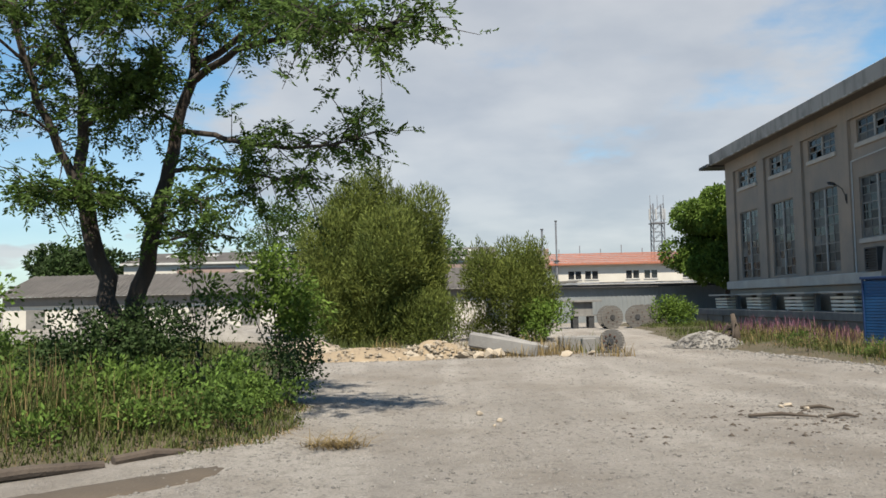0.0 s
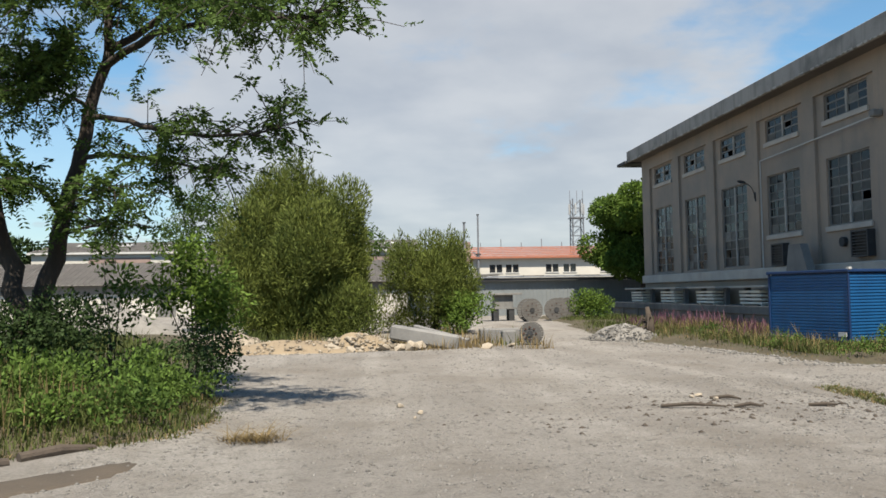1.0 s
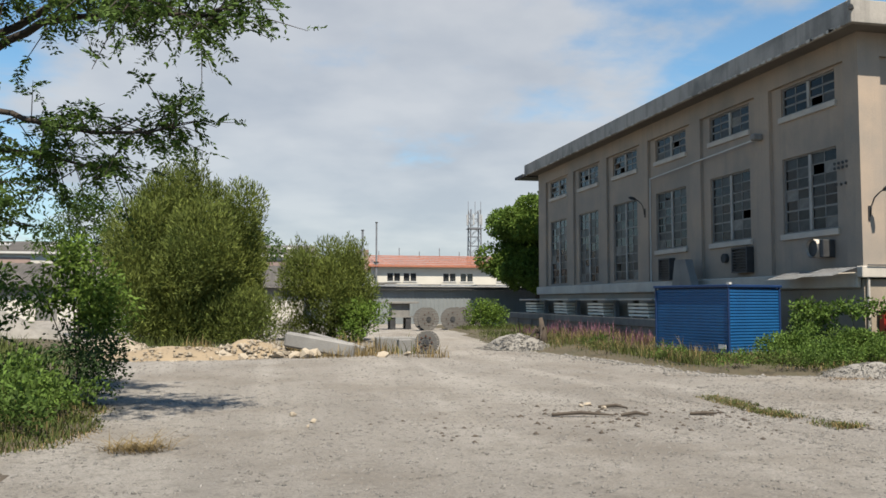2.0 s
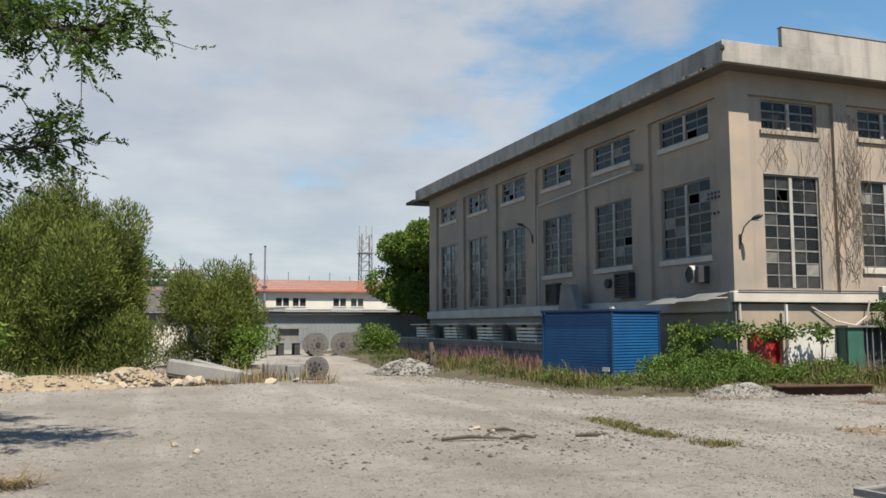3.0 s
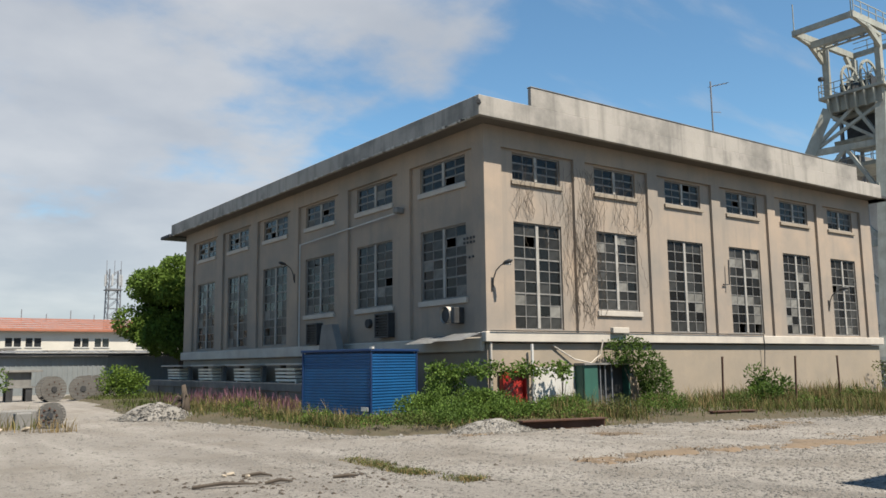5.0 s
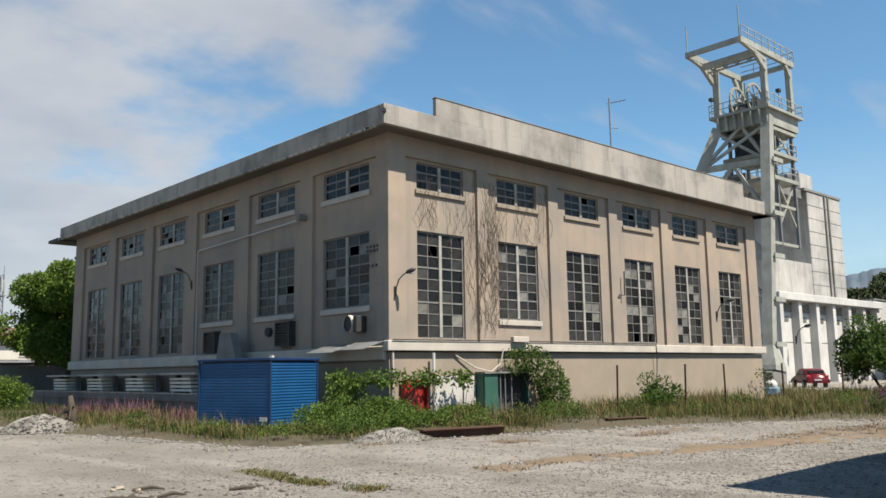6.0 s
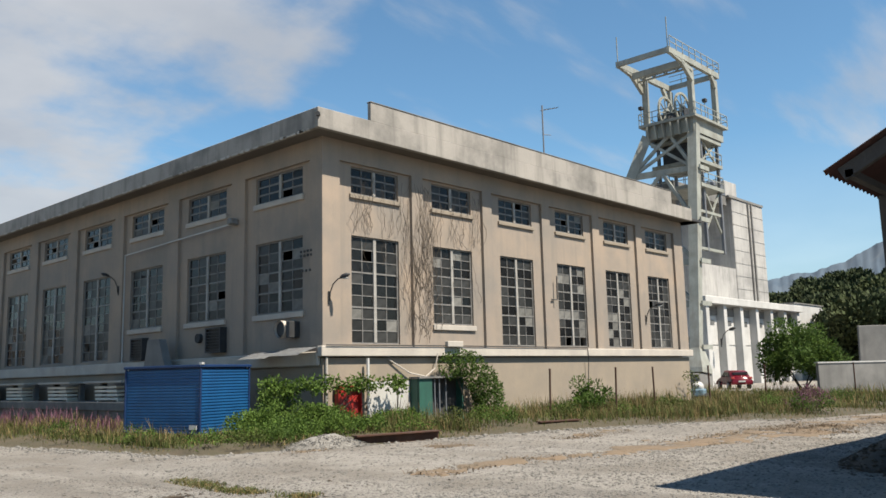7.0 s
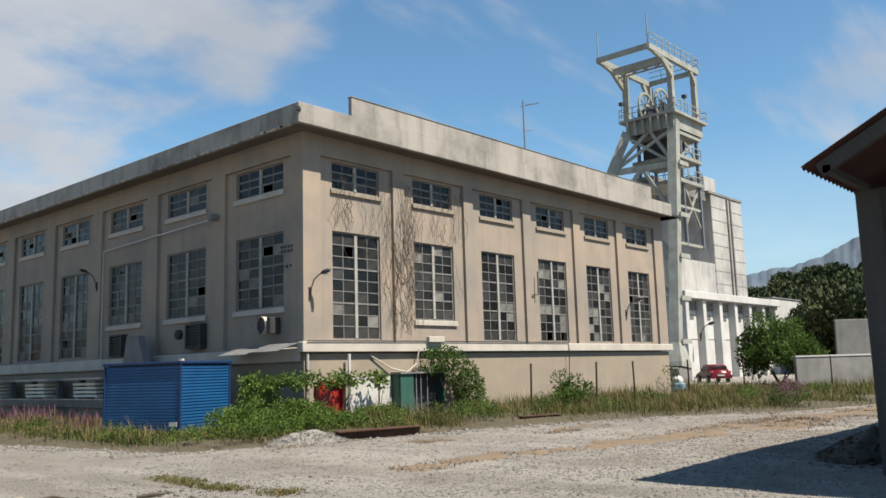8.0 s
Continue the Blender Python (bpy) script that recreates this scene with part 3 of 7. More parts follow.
def steel_window(width, height, cols, rows, m, hollow=0.02, pale=0.07, sill=True, sill_mat="ledge", thick=0.2, murk=0.5):
    """A steel window of two leaves with a pale mullion; m takes its lower left corner, x along the wall and y inwards."""
    win = part("window", boxes((0, width, 0.10, 0.13, -0.03, 0.0)), "steel_frame", hall)
    win.matrix_parent_inverse = hall_inv
    win.matrix_basis = m
    fw = 0.05
    bm = boxes((0, fw, 0.02, 0.09, 0, height), (width - fw, width, 0.02, 0.09, 0, height), (fw, width - fw, 0.02, 0.09, 0, fw), (fw, width - fw, 0.02, 0.09, height - fw, height))
    part("window_frame", bm, "steel_frame", win)
    mid = width / 2
    part("mullion", boxes((mid - 0.06, mid + 0.06, 0.0, 0.1, fw, height - fw)), "mullion", win, "pale painted mullion")
    lw = mid - 0.06 - fw
    pw, ph = lw / cols, (height - 2 * fw) / rows
    bars = {}
    for kind, spec in (("upright", (-0.014, 0.014, 0.035, 0.075, fw, height - fw)), ("thin", (0, lw, 0.033, 0.077, -0.014, 0.014)), ("thick", (0, lw, 0.031, 0.079, -0.026, 0.026))):
        bm = boxes(spec)
        bars[kind] = bpy.data.meshes.new("glazing_bar")
        bm.to_mesh(bars[kind])
        bm.free()
        bars[kind].materials.append(M["steel_frame"])
    for x0 in (fw, mid + 0.06):
        for c in range(1, cols):
            ob = new("glazing_bar", bars["upright"])
            ob.parent, ob.location = win, (x0 + c * pw, 0, 0)
        for r in range(1, rows):
            ob = new("glazing_bar", bars["thick" if r in (rows // 3, 2 * rows // 3) else "thin"])
            ob.parent, ob.location = win, (x0, 0, fw + r * ph)
    kinds = {k: make_pane(pw - 0.028, ph - 0.028) for k in ("pane_dusty", "pane_clear", "pane_pale")}
    for k, me in kinds.items():
        me.materials.append(M[k])
    for x0 in (fw, mid + 0.06):
        for c in range(cols):
            for r in range(rows):
                roll = PANE_RNG.random()
                if roll < 0.45 * hollow:
                    continue
                low = 1.0 if r < rows * 0.4 else 0.35
                kind = "pane_pale" if roll < hollow + pale * low * 1.4 else ("pane_clear" if roll < murk else "pane_dusty")
                ob = new("pane", kinds[kind])
                ob.parent = win
                ob.matrix_basis = pose(x0 + c * pw + 0.014, 0.055, fw + r * ph + 0.014, PANE_RNG.uniform(-0.8, 0.8), 0, PANE_RNG.uniform(-0.8, 0.8))
    if sill:
        part("window_sill", boxes((-0.08, width + 0.08, -0.13, 0.06, -thick, -0.02), bevel=0.012), sill_mat, win, "weathered concrete sill")
    return win


def make_hall():
    up0, up1, low1 = 7.55, 8.46, 6.18
    rec_b = [(c - 1.62, c + 1.62, 2.62, 8.54) for c in BAYS_B]
    rec_a = [(c - 1.80, c + 1.80, 2.50, 8.54) for c in BAYS_A]
    low_b = [3.42 if i == 1 else 2.70 for i in range(6)]
    low_a = [3.78, 3.78, 3.78, 2.58, 2.58, 2.58]
    win_b = [(c - 1.06, c + 1.06, z0, z1) for c, l in zip(BAYS_B, low_b) for z0, z1 in ((l, low1), (up0, up1))]
    win_a = [(c - 1.29, c + 1.29, z0, z1) for c, l in zip(BAYS_A, low_a) for z0, z1 in ((l, low1), (up0, up1))]
    hall_part("wall", holed(XA, XE, 2.3, TOP, rec_b, front, 0.12), "wall", "sunlit beige front wall with pilasters and vine stems")
    hall_part("wall", holed(XA + 0.12, XE, 2.3, TOP, win_b, lambda u, v, d: Vector((u, YB + 0.12 + d, v)), 0.30), "wall")
    hall_part("wall", holed(YB + 0.12, YE, 2.0, TOP, rec_a, side, 0.12), "wall", "shaded grey-beige side wall with pilasters")
    hall_part("wall", holed(YB + 0.42, YE, 2.0, TOP, win_a, lambda u, v, d: Vector((XA + 0.12 + d, u, v)), 0.30), "wall")
    hall_part("wall", boxes((XE - 0.3, XE, YB + 0.42, YE, 0, TOP)), "wall")
    hall_part("wall", boxes((XA + 0.42, XE - 0.3, YE - 0.3, YE, 0, TOP)), "wall")
    # plinth and ledges
    hall_part("plinth", boxes((XA + 0.03, XE - 0.02, YB + 0.03, YB + 0.42, -0.3, 2.26)), "plinth", "stained render plinth")
    hall_part("plinth", boxes((XA + 0.03, XA + 0.42, YB + 0.42, YE, -0.3, 1.99)), "plinth")
    hall_part("ledge", boxes((XA - 0.14, XE + 0.16, YB - 0.14, YB + 0.1, 2.30, 2.62), bevel=0.02), "ledge", "pale projecting ledge")
    hall_part("ledge", boxes((XA - 0.12, XA + 0.1, YB + 0.12, YE + 0.1, 2.02, 2.46), bevel=0.03), "ledge")
    # floor and inner walls, coloured near-black so the rooms read as unlit
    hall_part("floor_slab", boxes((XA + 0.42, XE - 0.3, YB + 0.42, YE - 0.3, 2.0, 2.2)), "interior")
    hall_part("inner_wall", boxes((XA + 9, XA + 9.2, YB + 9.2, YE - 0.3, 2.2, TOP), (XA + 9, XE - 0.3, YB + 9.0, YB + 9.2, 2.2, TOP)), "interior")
    # roof slab, gutter fascia and stepped parapet
    x0, y0, x1, y1 = XA - OVER, YB - OVER, XE + 0.75, YE + 0.35
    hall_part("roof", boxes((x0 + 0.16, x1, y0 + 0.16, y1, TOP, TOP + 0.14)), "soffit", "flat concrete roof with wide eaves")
    hall_part("fascia", boxes((x0, x0 + 0.16, y0 + 0.16, y1, TOP - 0.04, TOP + 0.60), bevel=0.015), "fascia", "stained concrete fascia")
    hall_part("fascia", boxes((x0, x1 - 1.0, y0, y0 + 0.16, TOP - 0.04, TOP + 0.60), bevel=0.015), "fascia", "sunlit stained concrete fascia")
    hall_part("parapet", boxes((XA + 1.4, XE - 2.3, y0 + 0.03, y0 + 0.19, TOP + 0.604, TOP + 1.22), bevel=0.012), "fascia", "upper parapet band with rain streaks")
    hall_part("coping", boxes((XA + 1.38, XE - 2.28, y0 + 0.01, y0 + 0.21, TOP + 1.224, TOP + 1.262), bevel=0.01), "dark_concrete", "thin mossy coping")
    # spalled lip under the side fascia
    rng = random.Random(12)
    bm = bmesh.new()
    for k in range(90):
        y = y0 + 0.4 + (y1 - y0 - 0.8) * rng.random() ** 1.3
        l, h = rng.uniform(0.04, 0.28), rng.uniform(0.02, 0.07)
        box(bm, x0 - 0.012, x0 + 0.05, y, y + l, TOP - 0.045 - 0.3 * h, TOP - 0.045 + h)
    chip = hall_part("spalled_lip", bm, "ledge", "pale broken edge of the fascia")
    chip["kind"] = "stuff"
    hall_part("roof_edge", boxes((x1 - 1.0, x1 + 0.1, y0, y1, TOP + 0.0, TOP + 0.10)), "dark_roof")
    hall_part("roof_edge", boxes((x0 - 0.1, XA + 4, y1, y1 + 1.6, TOP - 0.08, TOP + 0.08)), "dark_roof", "thin dark eave slab")
    bm = bmesh.new()
    tube(bm, [(x0 + 0.2, y0 + 0.2, TOP + 0.36), (x0 - 0.10, y0 - 0.10, TOP + 0.34)], [0.07, 0.07], 8)
    hall_part("gutter_spout", bm, "dark_steel", "dark corner rain spout")
    for i, c in enumerate(BAYS_B):
        steel_window(2.12, low1 - low_b[i], 2, 9 if i != 1 else 8, pose(c - 1.06, YB + 0.17, low_b[i]), sill=(i == 1), pale=0.10 if i in (1, 3, 4) else 0.05)
        steel_window(2.12, up1 - up0, 2, 3, pose(c - 1.06, YB + 0.17, up0), hollow=0.1, pale=0.0, sill_mat="plinth", thick=0.16, murk=0.85)
    for i, c in enumerate(BAYS_A):
        at = Matrix.Translation((XA + 0.17, c + 1.29, 0)) @ Matrix.Rotation(radians(-90), 4, "Z")
        steel_window(2.58, low1 - low_a[i], 2, 7 if i < 3 else 9, at @ Matrix.Translation((0, 0, low_a[i])), sill=i < 3, hollow=0.08 if i == 0 else 0.02)
        steel_window(2.58, up1 - up0, 2, 3, at @ Matrix.Translation((0, 0, up0)), hollow=0.1, pale=0.02, murk=0.8)


make_hall()


# ---- on and along the hall ----
def box_thing(name, label, category, bm, mat, kind="", group=""):
    return tagged(part(name, bm, mat), label, category, group, kind)


def make_dock():
    dock = thing("loading_dock", "dirty concrete loading dock along the shaded wall", "loading dock", pose(15.6, 35, 0))
    inv = Matrix.Translation((-15.6, -35, 0))
    for name, bm, mat in (("wall", boxes((15.0, 15.25, 26.2, 50.0, -0.2, 0.62)), "dark_concrete"),
                          ("deck", boxes((14.92, 16.2, 26.2, 50.0, 0.62, 0.95), bevel=0.02), "dark_concrete")):
        part(name, bm, mat, dock).matrix_parent_inverse = inv
    for k in range(9):
        part("post", boxes((14.94, 15.0, 27 + 2.6 * k, 27.25 + 2.6 * k, -0.2, 0.62)), "dark_concrete", dock).matrix_parent_inverse = inv


def make_plank_stand():
    """A slab on short posts with pale boards stacked beneath."""
    st = thing("plank_stand", "concrete slab on posts over stacked pale boards", "storage stand", group="stands on the dock")
    part("slab", boxes((-0.45, 0.55, -1.6, 1.6, 0.72, 0.8), bevel=0.015), "ledge", st)
    for y in (-1.3, 1.2):
        part("post", boxes((0.1, 0.3, y - 0.1, y + 0.1, 0, 0.72)), "dark_concrete", st)
    for k in range(4):
        part("board", boxes((-0.25, 0.5, -0.95 + 0.05 * k, 0.95 + 0.03 * k, 0.06 + 0.15 * k, 0.15 + 0.15 * k), bevel=0.01), "pale_wood", st)
    for y in (-0.8, 0.8):
        part("batten", boxes((-0.2, 0.4, y - 0.06, y + 0.06, 0, 0.06)), "pale_wood", st)
    return st


def make_container():
    """A blue site box with ribbed sheet walls; turned a little against the hall."""
    w, l, h = 2.05, 2.95, 2.0
    c = thing("storage_container", "blue ribbed sheet-metal storage container standing in tall grass", "container", pose(12.85, 21.3, 0.1, 0, 0, 15.5))

    def ribbed(a, b, out):
        bm = bmesh.new()
        n = 21
        prof = []
        for k in range(n):
            z0 = 0.1 + (h - 0.2) * k / n
            s = (h - 0.2) / n
            prof += [(z0, 0.0), (z0 + 0.55 * s, 0.0), (z0 + 0.62 * s, -0.028), (z0 + 0.93 * s, -0.028)]
        prof.append((h - 0.1, 0.0))
        a, b, out = Vector(a), Vector(b), Vector(out)
        row = [[bm.verts.new(q + out * d + Vector((0, 0, z))) for z, d in prof] for q in (a, b)]
        for i in range(len(prof) - 1):
            bm.faces.new((row[0][i], row[1][i], row[1][i + 1], row[0][i + 1]))
        return bm

    for a, b, o in (((0, l, 0), (0, 0, 0), (-1, 0, 0)), ((0, 0, 0), (w, 0, 0), (0, -1, 0)), ((w, 0, 0), (w, l, 0), (1, 0, 0)), ((w, l, 0), (0, l, 0), (0, 1, 0))):
        part("ribbed_panel", ribbed(a, b, o), "blue", c)
    part("core", boxes((0.05, w - 0.05, 0.05, l - 0.05, 0.05, h - 0.05)), "blue_trim", c)
    for x, y in ((0, 0), (w, 0), (0, l), (w, l)):
        part("corner_post", boxes((x - 0.03, x + 0.03, y - 0.03, y + 0.03, 0, h - 0.02), bevel=0.008), "blue_trim", c)
    part("roof", boxes((-0.06, w + 0.06, -0.06, l + 0.06, h - 0.06, h + 0.02), bevel=0.012), "blue_trim", c)
    part("skid", boxes((-0.02, w + 0.02, -0.02, 0.08, -0.08, 0.1)), "blue_trim", c)
    part("skid", boxes((-0.02, 0.08, 0.08, l, -0.08, 0.1)), "blue_trim", c)
    part("plate", boxes((-0.05, -0.035, 0.08, 0.36, 0.2, 0.32)), "white_paint", c, "small pale plate")
    part("lifting_lug", boxes((-0.05, 0.05, -0.08, 0.02, h + 0.02, h + 0.08)), "white_paint", c)


def make_pylon():
    bm = bmesh.new()
    for x in (15.35, 15.65):
        for y, z in ((27.3, 0.95), (29.7, 0.95), (29.15, 3.2), (28.35, 3.2)):
            bm.verts.new((x, y, z))
    bm.verts.ensure_lookup_table()
    v = bm.verts
    for f in ((0, 1, 2, 3), (7, 6, 5, 4), (0, 4, 5, 1), (1, 5, 6, 2), (2, 6, 7, 3), (3, 7, 4, 0)):
        bm.faces.new([v[i] for i in f])
    bmesh.ops.recalc_face_normals(bm, faces=bm.faces[:])
    box_thing("concrete_pylon", "tapered grey concrete pylon standing on the dock", "concrete block", bm, "concrete")


def louvre_box(y, z, label):
    b = thing("air_conditioner", label, "air conditioner", pose(XA, y, z), group="units on the side wall")
    part("casing", boxes((-0.16, 0.12, 0, 0.95, 0, 0.06), (-0.16, 0.12, 0, 0.95, 0.82, 0.88), (-0.16, 0.12, 0, 0.06, 0.06, 0.82), (-0.16, 0.12, 0.89, 0.95, 0.06, 0.82)), "dark_steel", b)
    part("back", boxes((-0.04, 0.12, 0.06, 0.89, 0.06, 0.82)), "dark_steel", b)
    for k in range(7):
        part("slat", boxes((-0.15, -0.06, 0.06, 0.89, 0.10 + 0.1 * k, 0.135 + 0.1 * k)), "dark_steel", b)
    return b


def make_lamp(m, label):
    """A wall lamp: bracket, curved arm and a cobra head; y points away from the wall."""
    l = thing("wall_lamp", label, "wall lamp", m, group="lamps on the walls")
    part("bracket", boxes((-0.05, 0.05, 0, 0.05, -0.5, 0.06), bevel=0.008), "dark_steel", l)
    bm = bmesh.new()
    tube(bm, [(0, 0.06, -0.35), (0, 0.1, 0.0), (0, 0.25, 0.35), (0, 0.5, 0.55), (0, 0.72, 0.62)], [0.028] * 5, 8)
    part("arm", bm, "dark_steel", l, smooth=True)
    bm = bmesh.new()
    tube(bm, [(0, 0.62, 0.60), (0, 0.75, 0.64), (0, 0.95, 0.69), (0, 1.1, 0.72)], [0.05, 0.10, 0.10, 0.04], 10)
    part("head", bm, "dark_steel", l, smooth=True)
    part("cover", boxes((-0.07, 0.07, 0.74, 1.02, 0.53, 0.58), bevel=0.02), "light_cover", l, "pale lamp cover")


def wire(name, pts, r, mat, label, category):
    bm = bmesh.new()
    tube(bm, pts, r, 6)
    return box_thing(name, label, category, bm, mat)


def make_wall_fittings():
    louvre_box(30.9, 2.5, "dark rusty louvred air conditioner under a window")
    louvre_box(25.4, 2.62, "dark rusty louvred air conditioner under a window")
    fan = thing("extractor_fan", "white round extractor fan under a broken window", "extractor fan", pose(XA, 21.75, 3.2))
    bm = bmesh.new()
    tube(bm, [(0.1, 0, 0), (-0.32, 0, 0)], [0.28, 0.28], 20, False)
    tube(bm, [(-0.32, 0, 0), (0.1, 0, 0)], [0.25, 0.25], 20, False)
    part("duct", bm, "ledge", fan)
    bm = bmesh.new()
    # dark disc stands for the shade inside the duct's mouth
    disc(bm, pose(-0.24, 0, 0, 0, 90, 0), 0.245, 0.02, 20)
    part("fan_disc", bm, "dark_steel", fan)
    part("bracket", boxes((-0.3, 0.1, -0.5, -0.3, -0.28, 0.24), bevel=0.02), "dark_steel", fan)
    # near-black disc in place of the vent's shaded depth
    bm = bmesh.new()
    disc(bm, pose(XA + 0.06, 27.1, 3.18, 0, 90, 0), 0.17, 0.16, 16)
    box_thing("vent_hole", "round vent hole in the side wall, its shade a near-black disc", "vent", bm, "interior", "structure")
    # lean-to sheets at the corner
    for y0, y1, z in ((20.1, 21.6, 2.47), (21.7, 23.2, 2.42)):
        bm = bmesh.new()
        n = 12
        rows = [[bm.verts.new((x, y0 + (y1 - y0) * k / n, zz + (0.012 if k % 2 else 0))) for k in range(n + 1)] for x, zz in ((15.25, z - 0.13), (15.6, z - 0.02), (XA - 0.13, z + 0.12))]
        for a, b in zip(rows, rows[1:]):
            for k in range(n):
                bm.faces.new((a[k], a[k + 1], b[k + 1], b[k]))
        bmesh.ops.solidify(bm, geom=bm.faces[:], thickness=0.02)
        box_thing("lean_to_sheet", "bent white metal roofing sheet against the wall", "roofing sheet", bm, "white_metal", group="lean-to sheets")
    # conduits
    wire("conduit", [(XA - 0.05, 32.72, 2.46), (XA - 0.05, 32.72, 6.84), (XA - 0.05, 24.8, 7.07)], 0.03, "white_paint", "white conduit along the side wall", "conduit")
    box_thing("floodlight", "small grey floodlight at the end of a conduit", "floodlight", boxes((XA - 0.35, XA, 24.55, 24.8, 6.98, 7.2), bevel=0.04), "concrete")
    wire("drainpipe", [(17.86, 19.82, 0.0), (17.86, 19.82, 2.24)], 0.055, "white_paint", "white drainpipe on the plinth", "drainpipe")
    wire("drainpipe", [(16.3, 19.95, 0.0), (16.3, 19.95, 2.28)], 0.045, "ledge", "pale drainpipe at the hall's corner", "drainpipe")
    wire("cable", [(16.2, YB - 0.17, 2.64), (22, YB - 0.17, 2.66), (30.4, YB - 0.17, 2.66), (30.45, YB - 0.17, 2.26), (30.5, YB - 0.0, 0.2)], 0.02, "dark_steel", "dark cable running along the ledge", "cable")
    wire("cable", [(18.9, YB - 0.02, 2.2), (19.8, YB - 0.1, 1.75), (20.5, YB - 0.15, 1.62), (21.0, YB - 0.12, 1.9), (21.1, YB - 0.17, 2.4)], 0.025, "ledge", "pale slack cable on the plinth", "cable")
    wire("gas_pipe", [(28.1, YB - 0.06, 4.6), (28.5, YB - 0.06, 4.62), (28.52, YB - 0.06, 5.6)], 0.03, "dark_steel", "short bent pipe between two windows", "pipe")
    box_thing("junction_box", "pale junction box on the ledge", "junction box", boxes((21.5, 22.3, YB - 0.3, YB - 0.13, 2.62, 2.82), bevel=0.015), "ledge")
    make_lamp(pose(16.42, YB, 4.25, 0, 0, 195) @ Matrix.Diagonal((0.72, 0.72, 0.72, 1)), "curved grey wall lamp beside the corner window")
    make_lamp(pose(35.75, YB, 4.2, 0, 0, 200) @ Matrix.Diagonal((0.8, 0.8, 0.8, 1)), "curved grey wall lamp beside the last window")
    make_lamp(pose(XA, 33.3, 5.6, 0, 0, 90) @ Matrix.Diagonal((0.7, 0.7, 0.7, 1)), "curved grey wall lamp on the shaded wall")
    # small bolts above the corner
    rng = random.Random(4)
    bm = bmesh.new()
    for i in range(4):
        for j in range(2):
            disc(bm, pose(XA - 0.004, 20.55 + 0.17 * i, 5.62 - 0.14 * j, 0, 90, 0), 0.045, 0.03, 8)
    for i in range(3):
        disc(bm, pose(XA - 0.004, 20.6 + 0.2 * i, 5.02 + rng.uniform(-0.03, 0.03), 0, 90, 0), 0.045, 0.03, 8)
    ob = part("drill_holes", bm, "interior", hall)
    ob.matrix_parent_inverse = hall_inv
    ob["kind"] = "stuff"


def make_red_cabinet():
    c = thing("fire_cabinet", "bright red metal cabinet with an open side against the plinth", "cabinet", pose(16.62, 19.78, 0))
    part("back", boxes((0, 0.95, 0.14, 0.18, 0, 1.36)), "red", c)
    part("side", boxes((0, 0.03, 0, 0.14, 0, 1.36)), "red", c)
    part("side", boxes((0.92, 0.95, 0, 0.14, 0, 1.36)), "red", c)
    part("top", boxes((-0.02, 0.97, -0.02, 0.18, 1.36, 1.4)), "red", c)
    part("door", boxes((0.03, 0.4, -0.02, 0.02, 0.1, 1.34), bevel=0.008), "red", c, "red metal door leaf")
    part("lower_panel", boxes((0.4, 0.75, -0.02, 0.02, 0.1, 0.75), bevel=0.008), "red", c)


def make_kiosk():
    k = thing("garden_kiosk", "small dark shed with an open green door under ivy", "shed", pose(19.9, 19.6, 0))
    part("door", boxes((0.0, 0.62, -0.03, 0.03, 0.05, 1.62), bevel=0.01), "green_paint", k, "faded green metal door")
    part("side_wall", boxes((0.0, 0.05, 0.05, 0.38, 0, 1.55)), "green_paint", k)
    part("side_wall", boxes((2.2, 2.25, 0.05, 0.38, 0, 1.55)), "green_paint", k)
    # near-black back stands for the shade inside the open shed
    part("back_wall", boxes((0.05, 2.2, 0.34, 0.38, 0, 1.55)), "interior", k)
    part("roof", boxes((-0.06, 2.32, -0.1, 0.39, 1.56, 1.62)), "dark_concrete", k)
    for x in (0.75, 0.98, 1.3):
        part("bar", boxes((x, x + 0.04, 0.0, 0.04, 0, 1.55)), "mast_steel", k)


def make_antenna():
    a = thing("roof_antenna", "thin television antenna on the hall roof", "antenna", pose(29.5, 21.0, TOP + 0.14))
    bm = bmesh.new()
    tube(bm, [(0, 0, 0), (0, 0, 4.1)], 0.035, 6)
    part("mast", bm, "mast_steel", a)
    bm = bmesh.new()
    tube(bm, [(-0.08, 0, 3.85), (1.15, 0, 4.25)], 0.02, 5)
    part("boom", bm, "mast_steel", a)
    for i in range(4):
        bm = bmesh.new()
        x = 0.1 + 0.3 * i
        tube(bm, [(x, -0.2, 3.88 + 0.325 * x), (x, 0.2, 3.88 + 0.325 * x)], 0.012, 4)
        part("element", bm, "mast_steel", a)
    bm = bmesh.new()
    tube(bm, [(-0.05, 0, 2.75), (0.6, 0, 2.85)], 0.018, 5)
    part("boom", bm, "mast_steel", a)


make_dock()
stand = make_plank_stand()
stand.matrix_basis = pose(15.45, 46.0, 0.95)
for y in (41.2, 36.5, 32.0, 27.4):
    copy_thing(stand, pose(15.45, y, 0.95))
make_container()
make_pylon()
make_wall_fittings()
make_red_cabinet()
make_kiosk()
make_antenna()
box_thing("wall_patch", "flaking whitewashed patch of plinth", "wall patch", boxes((17.98, 19.88, YB - 0.003, YB + 0.03, 0, 1.5)), "white_paint", "structure")

# fence posts before the hall
post = thing("fence_post", "thin rusty steel fence post in the grass", "fence post", group="fence posts before the hall")
part("shaft", boxes((-0.025, 0.025, -0.025, 0.025, -0.1, 1.75)), "rust", post)
part("cap", boxes((-0.03, 0.03, -0.03, 0.03, 1.75, 1.78)), "rust", post)
post.matrix_basis = pose(24.0, 17.3, 0, 2, 0, 0)
